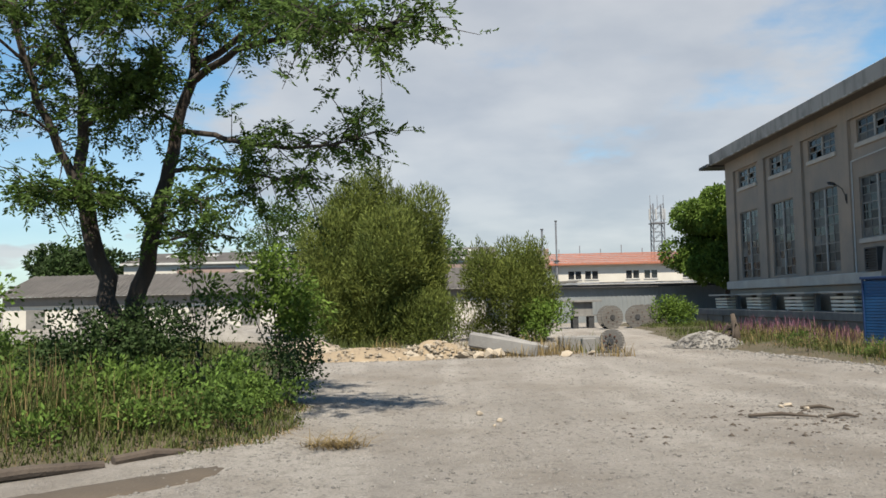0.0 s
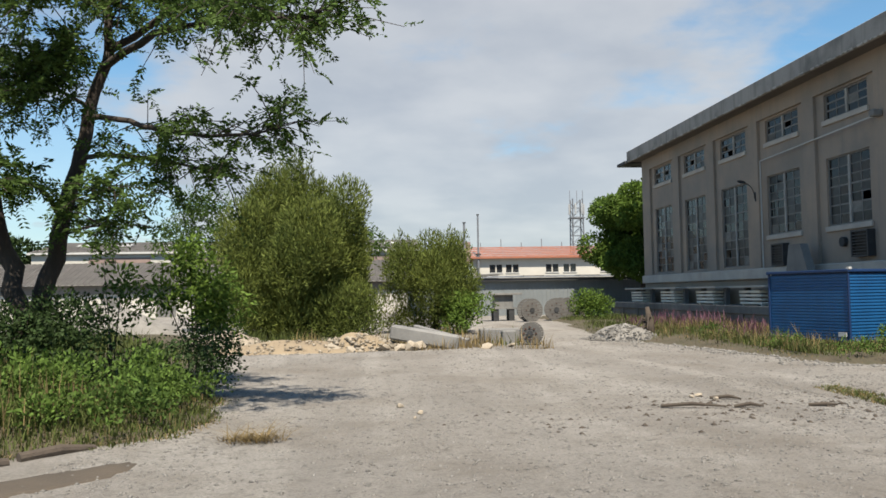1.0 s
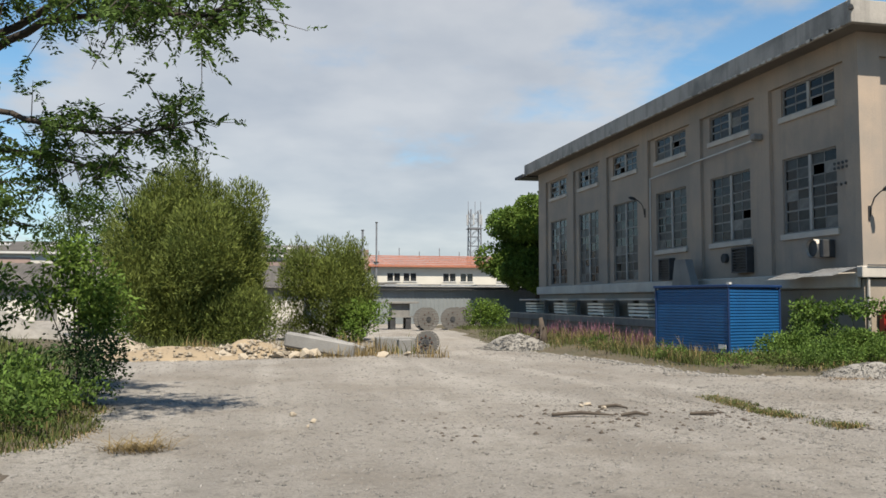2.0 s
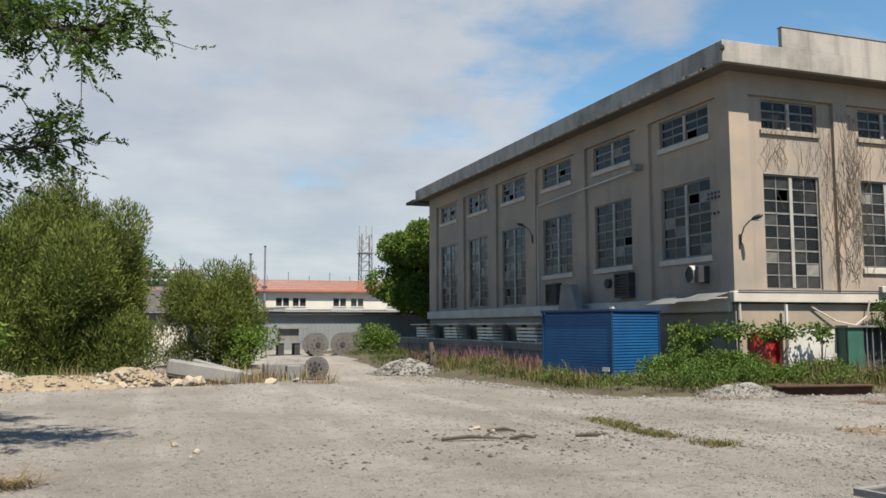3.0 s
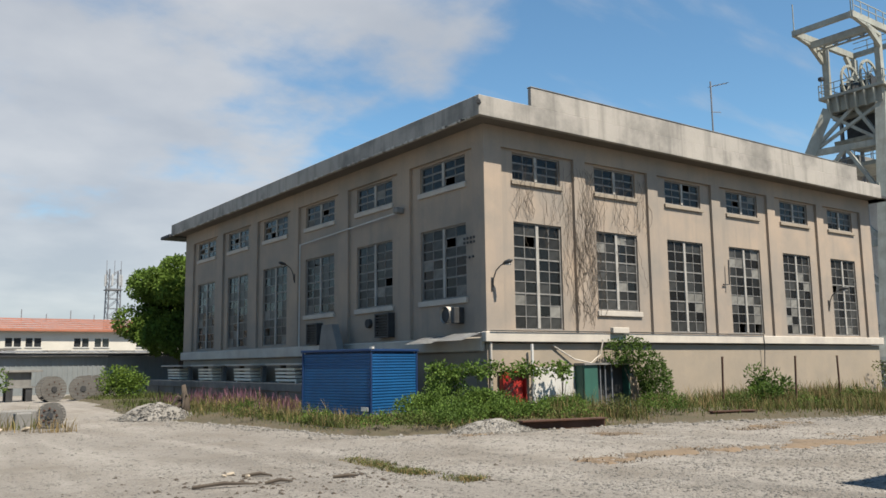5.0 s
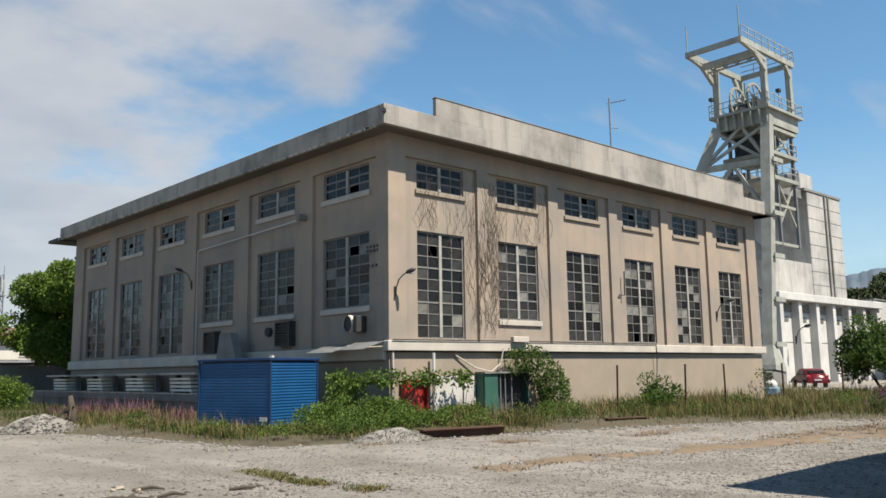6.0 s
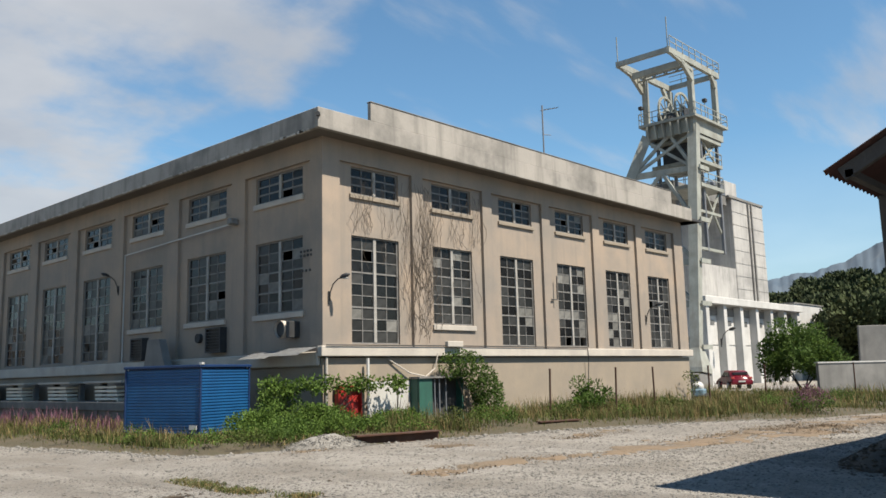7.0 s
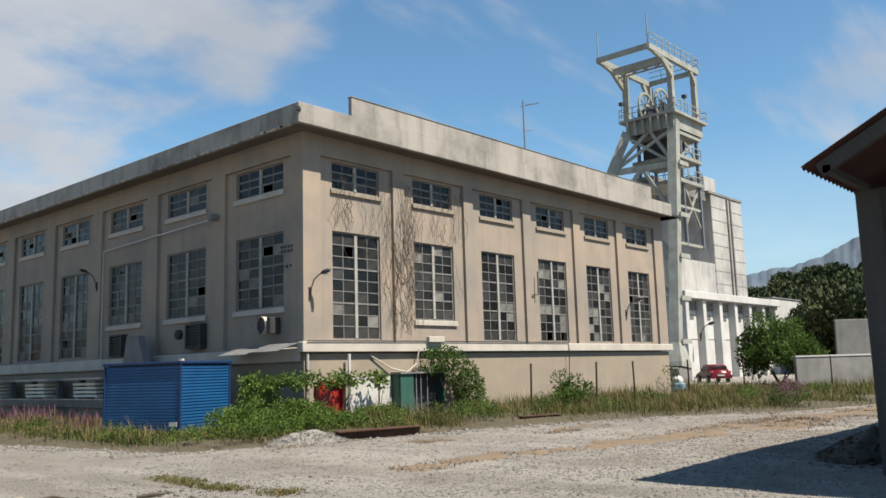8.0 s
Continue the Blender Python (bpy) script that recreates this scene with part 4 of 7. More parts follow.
for x, y in ((26.5, 16.2), (29.5, 16.3), (31.5, 15.0), (35.0, 14.2), (41, 12.5)):
    copy_thing(post, pose(x, y, 0, random.uniform(-2, 2), random.uniform(-2, 2), 0))


# ---- headframe ----
def make_headframe():
    hf = thing("headframe", "tall pale steel mine headframe with two winding wheels", "headframe", pose(72, 35, 0))
    inv = Matrix.Translation((-72, -35, 0))

    def p(name, bm, mat="headframe", label=""):
        ob = part(name, bm, mat, hf, label)
        ob.matrix_parent_inverse = inv
        return ob

    def bar(name, a, b, w, h=None, mat="headframe"):
        bm = bmesh.new()
        beam(bm, a, b, w, h)
        return p(name, bm, mat)

    near_top, near_base = Vector((70.9, 33.5, 24.0)), Vector((67.6, 33.25, 0.0))
    far_top, far_mid, far_base = Vector((70.4, 38.1, 23.6)), Vector((69.4, 39.6, 19.5)), Vector((67.2, 43.0, 0))
    p("footing", boxes((66.4, 68.9, 32.4, 34.2, -0.2, 1.3), bevel=0.1), "concrete", "concrete footing")
    bar("leg", near_base + Vector((0, 0, 1.0)), near_top, 0.85, 0.9)
    bm = bmesh.new()
    tube(bm, [(67.7, 33.25, 1.3), (67.75, 33.25, 1.7), (67.95, 33.25, 3.4)], [1.35, 1.3, 0.66], 4)
    p("shoe", bm, "headframe", "flared steel shoe of the leg")
    bar("leg", far_mid, far_top, 0.95, 0.9)
    bar("leg", far_base, far_mid + Vector((0, 0, 0.2)), 0.6, 0.7)
    at = lambda z: near_base.lerp(near_top, z / 24.0)
    fat = lambda z: far_base.lerp(far_mid, z / 19.5) if z < 19.5 else far_mid.lerp(far_top, (z - 19.5) / 4.1)
    for z in (3.5, 7.3, 11.1, 14.9, 19.8):
        bar("cross_beam", at(z), fat(z), 0.35, 0.55)
        bar("gusset", at(z) + Vector((-0.2, -0.62, 0)), at(z) + Vector((1.6, -0.62, 0)), 0.12, 0.4)
    for z0, z1 in ((3.5, 7.3), (7.3, 11.1), (11.1, 14.9), (14.9, 19.8), (19.8, 23.5)):
        mid = (at(z1) + fat(z1)) / 2
        bar("brace", at(z0), mid, 0.3)
        bar("brace", fat(z0), mid, 0.3)
    bar("brace", at(19.8), fat(23.3), 0.26)
    bar("brace", at(23.3), fat(19.8), 0.26)
    # guide tower
    for x, y in ((75.7, 33.6), (72.4, 33.7), (75.7, 38.0), (72.4, 38.0)):
        bar("column", (x, y, 12.3), (x, y, 24.4), 0.26, 0.26, "mast_steel")
    for z in (18.6, 20.9, 23.2):
        p("floor", boxes((71.3, 76.1, 33.3, 38.2, z - 0.35, z), bevel=0.02), "headframe")
    for z in (12.5, 16.0):
        for y in (33.7, 38.0):
            bar("girt", (69.2, y, z), (75.7, y, z), 0.25)
    for z0, z1 in ((14.2, 18.3), (20.9, 23.0)):
        bar("brace", (72.4, 33.7, z0), (75.7, 33.7, z1), 0.16)
        bar("brace", (75.7, 33.7, z0), (72.4, 33.7, z1), 0.16)
    p("hopper", boxes((72.0, 75.3, 34.5, 37.4, 21.0, 22.9), bevel=0.1), "dark_steel", "dark machinery box")
    # deck and girders
    p("deck", boxes((69.9, 76.9, 32.8, 38.6, 24.55, 24.8)), "headframe", "grated working deck")
    p("girder", boxes((70.3, 76.5, 33.2, 33.6, 23.3, 24.55)), "headframe")
    p("girder", boxes((70.3, 76.5, 37.7, 38.1, 23.3, 24.55)), "headframe")
    p("girder", boxes((70.3, 70.7, 33.6, 37.7, 23.3, 24.55)), "headframe")
    for k in range(6):
        bar("bracket", (70.25, 33.7 + 0.8 * k, 23.2), (69.95, 33.7 + 0.8 * k, 24.5), 0.12, 0.5)

    def railing(corners, z, closed=True):
        n = len(corners)
        for i in range(n if closed else n - 1):
            a, b = Vector((*corners[i], z)), Vector((*corners[(i + 1) % n], z))
            for h in (0.55, 1.1):
                bar("rail", a + Vector((0, 0, h)), b + Vector((0, 0, h)), 0.06, 0.06)
            m = max(2, int((b - a).length / 1.2))
            for k in range(m):
                q = a.lerp(b, k / m)
                bar("baluster", q, q + Vector((0, 0, 1.1)), 0.06, 0.06)

    railing([(69.95, 32.85), (76.85, 32.85), (76.85, 38.55), (69.95, 38.55)], 24.8)
    railing([(71.4, 38.1), (71.4, 33.35), (76.05, 33.35), (76.05, 38.1)], 18.6, False)
    railing([(76.05, 38.1), (76.05, 33.35), (72.6, 33.35)], 20.9, False)
    # wheels
    for y in (37.2, 35.5):
        bm = bmesh.new()
        n = 28
        for k in range(n):
            a0, a1 = 2 * math.pi * k / n, 2 * math.pi * (k + 1) / n
            beam(bm, (73 + 1.5 * math.cos(a0), y, 26.5 + 1.5 * math.sin(a0)), (73 + 1.5 * math.cos(a1), y, 26.5 + 1.5 * math.sin(a1)), 0.16, 0.22)
        disc(bm, pose(73, y, 26.5, 90, 0, 0), 0.28, 0.5, 14)
        for k in range(8):
            a0 = math.pi * k / 4 + 0.2
            beam(bm, (73, y, 26.5), (73 + 1.5 * math.cos(a0), y, 26.5 + 1.5 * math.sin(a0)), 0.09)
        p("winding_wheel", bm, "headframe", "spoked winding wheel")
        p("bearing", boxes((72.2, 73.8, y - 0.6, y - 0.4, 24.8, 26.4), (72.2, 73.8, y + 0.4, y + 0.6, 24.8, 26.4), bevel=0.05), "dark_steel")
    # crane frame on top
    for x, y in ((70.7, 33.4), (75.7, 33.4), (70.7, 38.1), (75.7, 38.1)):
        bar("column", (x, y, 24.8), (x, y, 29.4), 0.55, 0.45)
    for y in (33.2, 38.3):
        bar("top_beam", (66.1, y, 29.9), (76.2, y, 29.9), 0.35, 0.55)
        bar("haunch", (70.6, y, 28.2), (68.3, y, 29.7), 0.3, 0.5)
        bar("haunch", (70.6, y, 29.1), (66.4, y, 29.8), 0.3, 0.3)
        bar("haunch", (75.5, y, 28.6), (74.6, y, 29.6), 0.3, 0.4)
    for x in (66.2, 70.7, 75.9):
        bar("tie_beam", (x, 33.2, 29.9), (x, 38.3, 29.9), 0.3, 0.45)
    bar("crane_rail", (68.6, 33.3, 29.3), (68.6, 38.2, 29.3), 0.25, 0.6)
    for k in range(8):
        a, b = 33.5 + 0.58 * k, 33.5 + 0.58 * (k + 1)
        bar("lattice", (69.5, a, 29.0 if k % 2 else 29.6), (69.5, b, 29.6 if k % 2 else 29.0), 0.1)
    bar("crane_rail", (69.5, 33.4, 29.65), (69.5, 38.1, 29.65), 0.14)
    bar("crane_rail", (69.5, 33.4, 28.95), (69.5, 38.1, 28.95), 0.14)
    railing([(66.2, 33.0), (76.2, 33.0)], 30.1, False)
    railing([(76.2, 33.0), (76.2, 38.3)], 30.1, False)
    bar("lightning_rod", (66.2, 33.2, 30.0), (66.2, 33.2, 33.0), 0.07)
    bar("lightning_rod", (66.2, 38.3, 30.0), (66.2, 38.3, 32.6), 0.07)
    for x, y in ((70.2, 38.4), (72.5, 33.0)):
        bar("floodlight_post", (x, y, 24.8), (x, y, 26.4), 0.06)
        p("floodlight", boxes((x - 0.2, x + 0.2, y - 0.2, y + 0.2, 26.4, 26.75), bevel=0.05), "dark_steel")


make_headframe()


# ---- white silo works behind the headframe ----
def make_works():
    wk = thing("silo_works", "whitewashed concrete works with pilasters and a tall tower", "building", pose(90, 38, 0))
    inv = Matrix.Translation((-90, -38, 0))

    def p(name, bm, mat, label=""):
        ob = part(name, bm, mat, wk, label)
        ob.matrix_parent_inverse = inv
        return ob

    p("wall", boxes((77.2, 102.4, 37.6, 52, -0.3, 8.0)), "white_concrete")
    xs = [77.9 + 4.0 * i for i in range(7)]
    for x in xs:
        p("pilaster", boxes((x - 0.35, x + 0.35, 36.7, 37.6, -0.3, 8.0), bevel=0.03), "white_concrete")
    for a, b in zip(xs, xs[1:]):
        p("panel", boxes((a + 0.42, b - 0.42, 37.5, 37.597, 0.2, 3.9), bevel=0.02), "white_concrete")
        p("panel", boxes((a + 0.42, b - 0.42, 37.5, 37.597, 4.0, 6.9), bevel=0.02), "white_concrete")
        # lintel strip coloured dark for the shade below the canopy
        p("lintel", boxes((a + 0.36, b - 0.36, 37.45, 37.597, 7.0, 7.8)), "dark_concrete")
        for k in range(3):
            p("grille_slat", boxes((a + 1.1, b - 1.1, 37.44, 37.5, 6.05 + 0.18 * k, 6.15 + 0.18 * k)), "dark_concrete")
    p("canopy", boxes((77.0, 102.6, 36.4, 38.4, 8.004, 8.75), bevel=0.05), "white_concrete", "stained projecting canopy")
    p("annexe", boxes((102.4, 112.2, 37.3, 50, -0.3, 9.15), bevel=0.04), "white_concrete")
    p("annexe_roof", boxes((102.3, 112.3, 37.2, 50.1, 9.15, 9.3)), "concrete")
    p("tower", boxes((89.6, 98.1, 38.5, 48.5, 8.75, 20.5), bevel=0.06), "tower_concrete", "tall rain-streaked concrete tower")
    p("tower_base", boxes((80.5, 89.6, 38.6, 48.5, 8.75, 12.5)), "tower_concrete")
    # board-marked lift joints and a pair of dark rain pipes on the tower
    for k in range(7):
        p("lift_joint", boxes((89.57, 98.13, 38.46, 38.5, 10.3 + 1.45 * k, 10.34 + 1.45 * k)), "tower_concrete")
        p("lift_joint", boxes((89.56, 89.6, 38.5, 48.5, 10.3 + 1.45 * k, 10.34 + 1.45 * k)), "tower_concrete")
    for x in (93.6, 94.5):
        p("rain_pipe", boxes((x, x + 0.22, 38.3, 38.498, 8.9, 20.4), bevel=0.03), "concrete", "stained rain pipe")
    p("tower_cap", boxes((88.8, 98.2, 38.4, 48.6, 20.5, 20.75)), "concrete")
    p("lift_room", boxes((92.2, 95.4, 40.3, 44, 20.75, 23.3), bevel=0.05), "tower_concrete")
    p("hoist_cabin", boxes((86.0, 88.9, 38.8, 41, 20.6, 22.0), bevel=0.1), "mast_steel")
    p("gallery", boxes((76.5, 88.9, 38.8, 44, 19.6, 20.6)), "dark_concrete")
    for k in range(7):
        p("rail", boxes((79 + 1.4 * k, 79.07 + 1.4 * k, 38.8, 38.87, 20.6, 21.7)), "mast_steel")
    make_lamp(Matrix.Translation((80.3, 36.7, 4.5)) @ Matrix.Rotation(radians(180), 4, "Z") @ Matrix.Diagonal((1.5, 1.5, 1.5, 1)), "curved grey lamp on the white works")


make_works()


def make_car():
    c = thing("car", "dark red hatchback car parked before the white works", "car", pose(66, 29.3, 0, 0, 0, 40))
    bm = bmesh.new()
    side_pts = [(-2.1, 0.35), (-2.15, 0.75), (-1.95, 1.0), (-1.3, 1.38), (-0.5, 1.47), (0.3, 1.42), (1.0, 1.0), (1.9, 0.82), (2.1, 0.6), (2.08, 0.35)]
    rows = []
    for y, k in ((-0.82, 0.0), (-0.86, 0.4), (-0.66, 1.0), (0.66, 1.0), (0.86, 0.4), (0.82, 0.0)):
        rows.append([bm.verts.new((x, y if z < 0.95 or k == 1.0 else y * 0.9, min(z, 0.35 + (z - 0.35) * (1 if k == 1 else (0.62 if k else 0.15))))) for x, z in side_pts])
    for a, b in zip(rows, rows[1:]):
        for i in range(len(side_pts) - 1):
            bm.faces.new((a[i], a[i + 1], b[i + 1], b[i]))
    for r in (rows[0][::-1], rows[-1]):
        bm.faces.new(r)
    bmesh.ops.recalc_face_normals(bm, faces=bm.faces[:])
    part("body", bm, "car_red", c, smooth=True)
    for s in (-1, 1):
        bm = bmesh.new()
        vs = [bm.verts.new((x, s * y, z)) for x, y, z in ((-1.45, 0.80, 0.98), (0.75, 0.80, 0.98), (0.25, 0.72, 1.33), (-1.1, 0.72, 1.33))]
        bm.faces.new(vs)
        bmesh.ops.solidify(bm, geom=bm.faces[:], thickness=0.03)
        part("side_window", bm, "black_glass", c)
        part("tail_light", boxes((-2.17, -2.0, s * 0.68 - 0.13, s * 0.68 + 0.13, 0.78, 0.95), bevel=0.02), "red", c)
        part("headlight", boxes((1.95, 2.1, s * 0.62 - 0.15, s * 0.62 + 0.15, 0.62, 0.74), bevel=0.02), "light_cover", c)
        for x in (-1.3, 1.3):
            bm = bmesh.new()
            disc(bm, pose(x, s * 0.78, 0.31, 90, 0, 0), 0.31, 0.2, 18)
            wh = part("wheel", bm, "rubber", c)
            bm = bmesh.new()
            disc(bm, pose(x, s * 0.87, 0.31, 90, 0, 0), 0.19, 0.05, 14)
            part("rim", bm, "white_metal", wh)
    part("rear_window", boxes((-1.86, -1.5, -0.58, 0.58, 1.08, 1.32), bevel=0.03), "black_glass", c)
    part("number_plate", boxes((-2.19, -2.13, -0.26, 0.26, 0.55, 0.66)), "white_paint", c, "pale number plate")


make_car()


def make_pump_cart():
    c = thing("pump_cart", "pale blue wheeled pump cart with a white hood", "pump cart", pose(41.3, 20.3, 0, 0, 0, 20))
    part("body", boxes((-0.7, 0.7, -0.35, 0.35, 0.25, 0.62), bevel=0.05), "pale_blue", c, "pale blue steel body")
    bm = bmesh.new()
    tube(bm, [(-0.5, 0, 0.66), (-0.42, 0, 0.7), (0.3, 0, 0.72), (0.4, 0, 0.68)], [0.2, 0.28, 0.28, 0.18], 14)
    part("hood", bm, "white_paint", c, "white rounded hood", True)
    for x in (-0.45, 0.45):
        for y in (-0.4, 0.4):
            bm = bmesh.new()
            disc(bm, pose(x, y, 0.2, 90, 0, 0), 0.2, 0.1, 14)
            part("wheel", bm, "rubber", c)
    bm = bmesh.new()
    tube(bm, [(0.65, 0, 0.4), (1.05, 0, 0.45), (1.2, 0, 0.95)], 0.03, 6)
    part("drawbar", bm, "dark_steel", c)


make_pump_cart()


# ---- low wall, slab and open shed to the east ----
def make_east():
    w = part("wall_east", boxes((0, 11, -0.12, 0.12, -0.2, 1.78)), "concrete")
    w.matrix_basis = pose(46.5, 16.0, 0, 0, 0, -38.7)
    tagged(w, "low stained concrete wall", "wall", kind="structure")
    cap = part("coping", boxes((-0.05, 11.05, -0.16, 0.16, 1.784, 1.86)), "white_concrete", w)
    bm = boxes((-0.1, 0.1, -2.2, 2.2, 0, 4.2), bevel=0.02)
    s = part("leaning_slab", bm, "concrete")
    s.matrix_basis = pose(60.3, 15.9, 0, 0, -4, 40)
    tagged(s, "grey precast concrete slab leaning behind the low wall", "concrete slab")

    sh = thing("open_shed", "open shed with red-brown corrugated roof in shade", "shed", pose(14, 0, 0))
    inv = Matrix.Translation((-14, 0, 0))

    def p(name, bm, mat, label=""):
        ob = part(name, bm, mat, sh, label)
        ob.matrix_parent_inverse = inv
        return ob

    def slope(y0, z0, y1, z1, x0, x1):
        bm = bmesh.new()
        n = int((x1 - x0) / 0.044)
        rows = [[bm.verts.new((x0 + 0.044 * k, y, z + 0.028 * math.sin(k * math.pi / 2))) for k in range(n + 1)] for y, z in ((y0, z0), (y1, z1))]
        for k in range(n):
            bm.faces.new((rows[0][k], rows[0][k + 1], rows[1][k + 1], rows[1][k]))
        bmesh.ops.solidify(bm, geom=bm.faces[:], thickness=0.02)
        return bm

    p("roof_sheet", slope(3.6, 4.17, -1.4, 6.75, 11.3, 24), "shed_roof", "red-brown corrugated roof sheet")
    p("roof_sheet", slope(-1.4, 6.75, -6.4, 4.17, 11.3, 24), "shed_roof")
    for x in (11.45, 16, 20.5):
        bm = bmesh.new()
        beam(bm, (x, 3.4, 4.12), (x, -1.4, 6.6), 0.1, 0.18)
        beam(bm, (x, -6.2, 4.12), (x, -1.4, 6.6), 0.1, 0.18)
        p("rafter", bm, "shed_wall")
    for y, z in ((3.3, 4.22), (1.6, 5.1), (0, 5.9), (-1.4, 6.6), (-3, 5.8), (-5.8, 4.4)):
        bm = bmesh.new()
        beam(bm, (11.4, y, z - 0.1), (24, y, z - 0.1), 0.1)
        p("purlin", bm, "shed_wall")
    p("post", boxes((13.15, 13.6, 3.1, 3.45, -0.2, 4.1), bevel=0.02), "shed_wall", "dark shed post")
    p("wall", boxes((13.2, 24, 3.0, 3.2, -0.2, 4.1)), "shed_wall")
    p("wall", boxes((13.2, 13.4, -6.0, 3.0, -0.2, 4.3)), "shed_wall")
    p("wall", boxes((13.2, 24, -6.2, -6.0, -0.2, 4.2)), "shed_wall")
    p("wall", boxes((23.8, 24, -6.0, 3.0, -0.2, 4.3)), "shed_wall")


make_east()


# ---- north: hangars, orange-roofed offices, grey shed, masts ----
def make_north():
    def group_of(name, label, category, at):
        t = thing(name, label, category, pose(*at))
        inv = Matrix.Translation((-at[0], -at[1], -at[2]))

        def p(n, bm, mat, lab=""):
            ob = part(n, bm, mat, t, lab)
            ob.matrix_parent_inverse = inv
            return ob
        return p

    # low hangar with a long fibre-cement roof
    p = group_of("low_hangar", "long white hangar with a weathered grey roof", "building", (-20, 72, 0))
    p("wall", boxes((-38, 6, 72, 72.3, -0.3, 2.75)), "cream_wall")
    p("wall", boxes((-38, -37.7, 72.3, 82, -0.3, 2.75)), "cream_wall")
    p("cladding", boxes((-38.02, 6.02, 71.9, 71.97, 2.0, 2.72)), "fibre_roof")
    bm = bmesh.new()
    n = 180
    rows = [[bm.verts.new((-38.6 + 45 * k / n, y, z + (0.03 if k % 2 else -0.03))) for k in range(n + 1)] for y, z in ((71.3, 2.75), (78.5, 4.85), (83, 3.6))]
    for a, b in zip(rows, rows[1:]):
        for k in range(n):
            bm.faces.new((a[k], a[k + 1], b[k + 1], b[k]))
    bmesh.ops.solidify(bm, geom=bm.faces[:], thickness=0.08)
    p("roof", bm, "fibre_roof", "corrugated fibre-cement roof")
    for x in (-36, -31.5, -27, -22, -17.5, -13, -8.5):
        p("door_opening", boxes((x, x + 1.6, 71.93, 71.99, 0, 1.7)), "dark_concrete")
    # taller hall behind it
    p = group_of("sawtooth_hall", "faded pink and cream factory hall with roof lights", "building", (-10, 86, 0))
    p("wall", boxes((-33, 5.5, 86, 86.3, -0.3, 6.05)), "cream_wall")
    for x in (-27.5, -18.5, -9.5, -0.5):
        p("wall_panel", boxes((x, x + 6.0, 85.95, 85.998, 4.3, 5.7)), "pink_wall", "faded pink wall panel")
    p("gutter", boxes((-33.3, 5.8, 85.6, 86.0, 6.05, 6.25)), "white_paint")
    bm = bmesh.new()
    vs = [[bm.verts.new((x, y, z)) for x in (-33.3, 5.8)] for y, z in ((85.7, 6.25), (94, 7.75), (104, 6.0))]
    for a, b in zip(vs, vs[1:]):
        bm.faces.new((a[0], a[1], b[1], b[0]))
    bmesh.ops.solidify(bm, geom=bm.faces[:], thickness=0.15)
    p("roof", bm, "fibre_roof")
    for x in range(-30, 5, 4):
        bm = bmesh.new()
        box(bm, x, x + 1.5, -0.5, 0.5, 0, 0.1, Matrix.Translation((0, 90.5, 7.14)) @ Matrix.Rotation(math.atan2(1.5, 8.3), 4, "X"))
        p("roof_light", bm, "white_paint", "pale roof light")
    # grey metal shed
    p = group_of("metal_shed", "long grey metal shed with a pale flat roof", "building", (14, 58, 0))
    p("wall", boxes((4, 26, 58, 58.2, -0.3, 2.42)), "grey_metal", "ribbed grey metal wall")
    bm = bmesh.new()
    for k in range(72):
        box(bm, 4.1 + 0.304 * k, 4.16 + 0.304 * k, 57.965, 57.998, -0.2, 2.4)
    p("wall_rib", bm, "grey_metal")["kind"] = "stuff"
    p("fascia", boxes((3.7, 26.3, 57.6, 57.9, 2.42, 2.62)), "dark_steel")
    bm = bmesh.new()
    vs = [[bm.verts.new((x, y, z)) for x in (3.6, 26.4)] for y, z in ((57.5, 2.64), (76, 3.15))]
    bm.faces.new((vs[0][0], vs[0][1], vs[1][1], vs[1][0]))
    bmesh.ops.solidify(bm, geom=bm.faces[:], thickness=0.06)
    p("roof", bm, "white_metal")
    for k in range(3):
        bm = boxes((8 + 4.6 * k, 9.6 + 4.6 * k, 66, 68, 2.88, 2.96))
        p("roof_light", bm, "dark_concrete")
    # offices
    p = group_of("office_block", "white two-storey offices with orange tiled roof", "building", (20, 110, 0))
    y = 110
    wins = []
    for c in (17.2, 19.4, 24.8, 27.2, 32.3, 34.6):
        wins += [(c - 0.85, c - 0.08, 4.25, 5.3), (c + 0.08, c + 0.85, 4.25, 5.3)]
    p("wall", holed(14.2, 45, -0.3, 6.2, wins, lambda u, v, d: Vector((u, y + d, v)), 0.3), "cream_wall", "white wall with paired windows")
    # near-black sheet behind the panes stands for unlit offices
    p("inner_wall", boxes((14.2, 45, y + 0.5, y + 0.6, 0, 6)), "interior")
    for a, b, c, d in wins:
        p("window", boxes((a, b, y + 0.15, y + 0.18, c, d)), "black_glass")
        p("window_sill", boxes((a - 0.1, b + 0.1, y - 0.1, y + 0.1, c - 0.12, c - 0.004)), "white_paint")
    p("canopy", boxes((14.5, 17.5, y - 0.8, y, 3.9, 4.05)), "dark_concrete")
    p("gutter", boxes((13.7, 45.5, y - 0.75, y - 0.5, 6.1, 6.3)), "roof_tile")
    # tiled roof: rows of rounded tiles
    bm = bmesh.new()
    n = 150
    for r in range(6):
        y0, y1 = y - 0.7 + 1.15 * r, y - 0.7 + 1.15 * (r + 1)
        z0, z1 = 6.2 + 0.29 * r + 0.06, 6.2 + 0.29 * (r + 1)
        for k in range(n):
            x0, x1 = 13.8 + 31.6 * k / n, 13.8 + 31.6 * (k + 1) / n
            xm = (x0 + x1) / 2
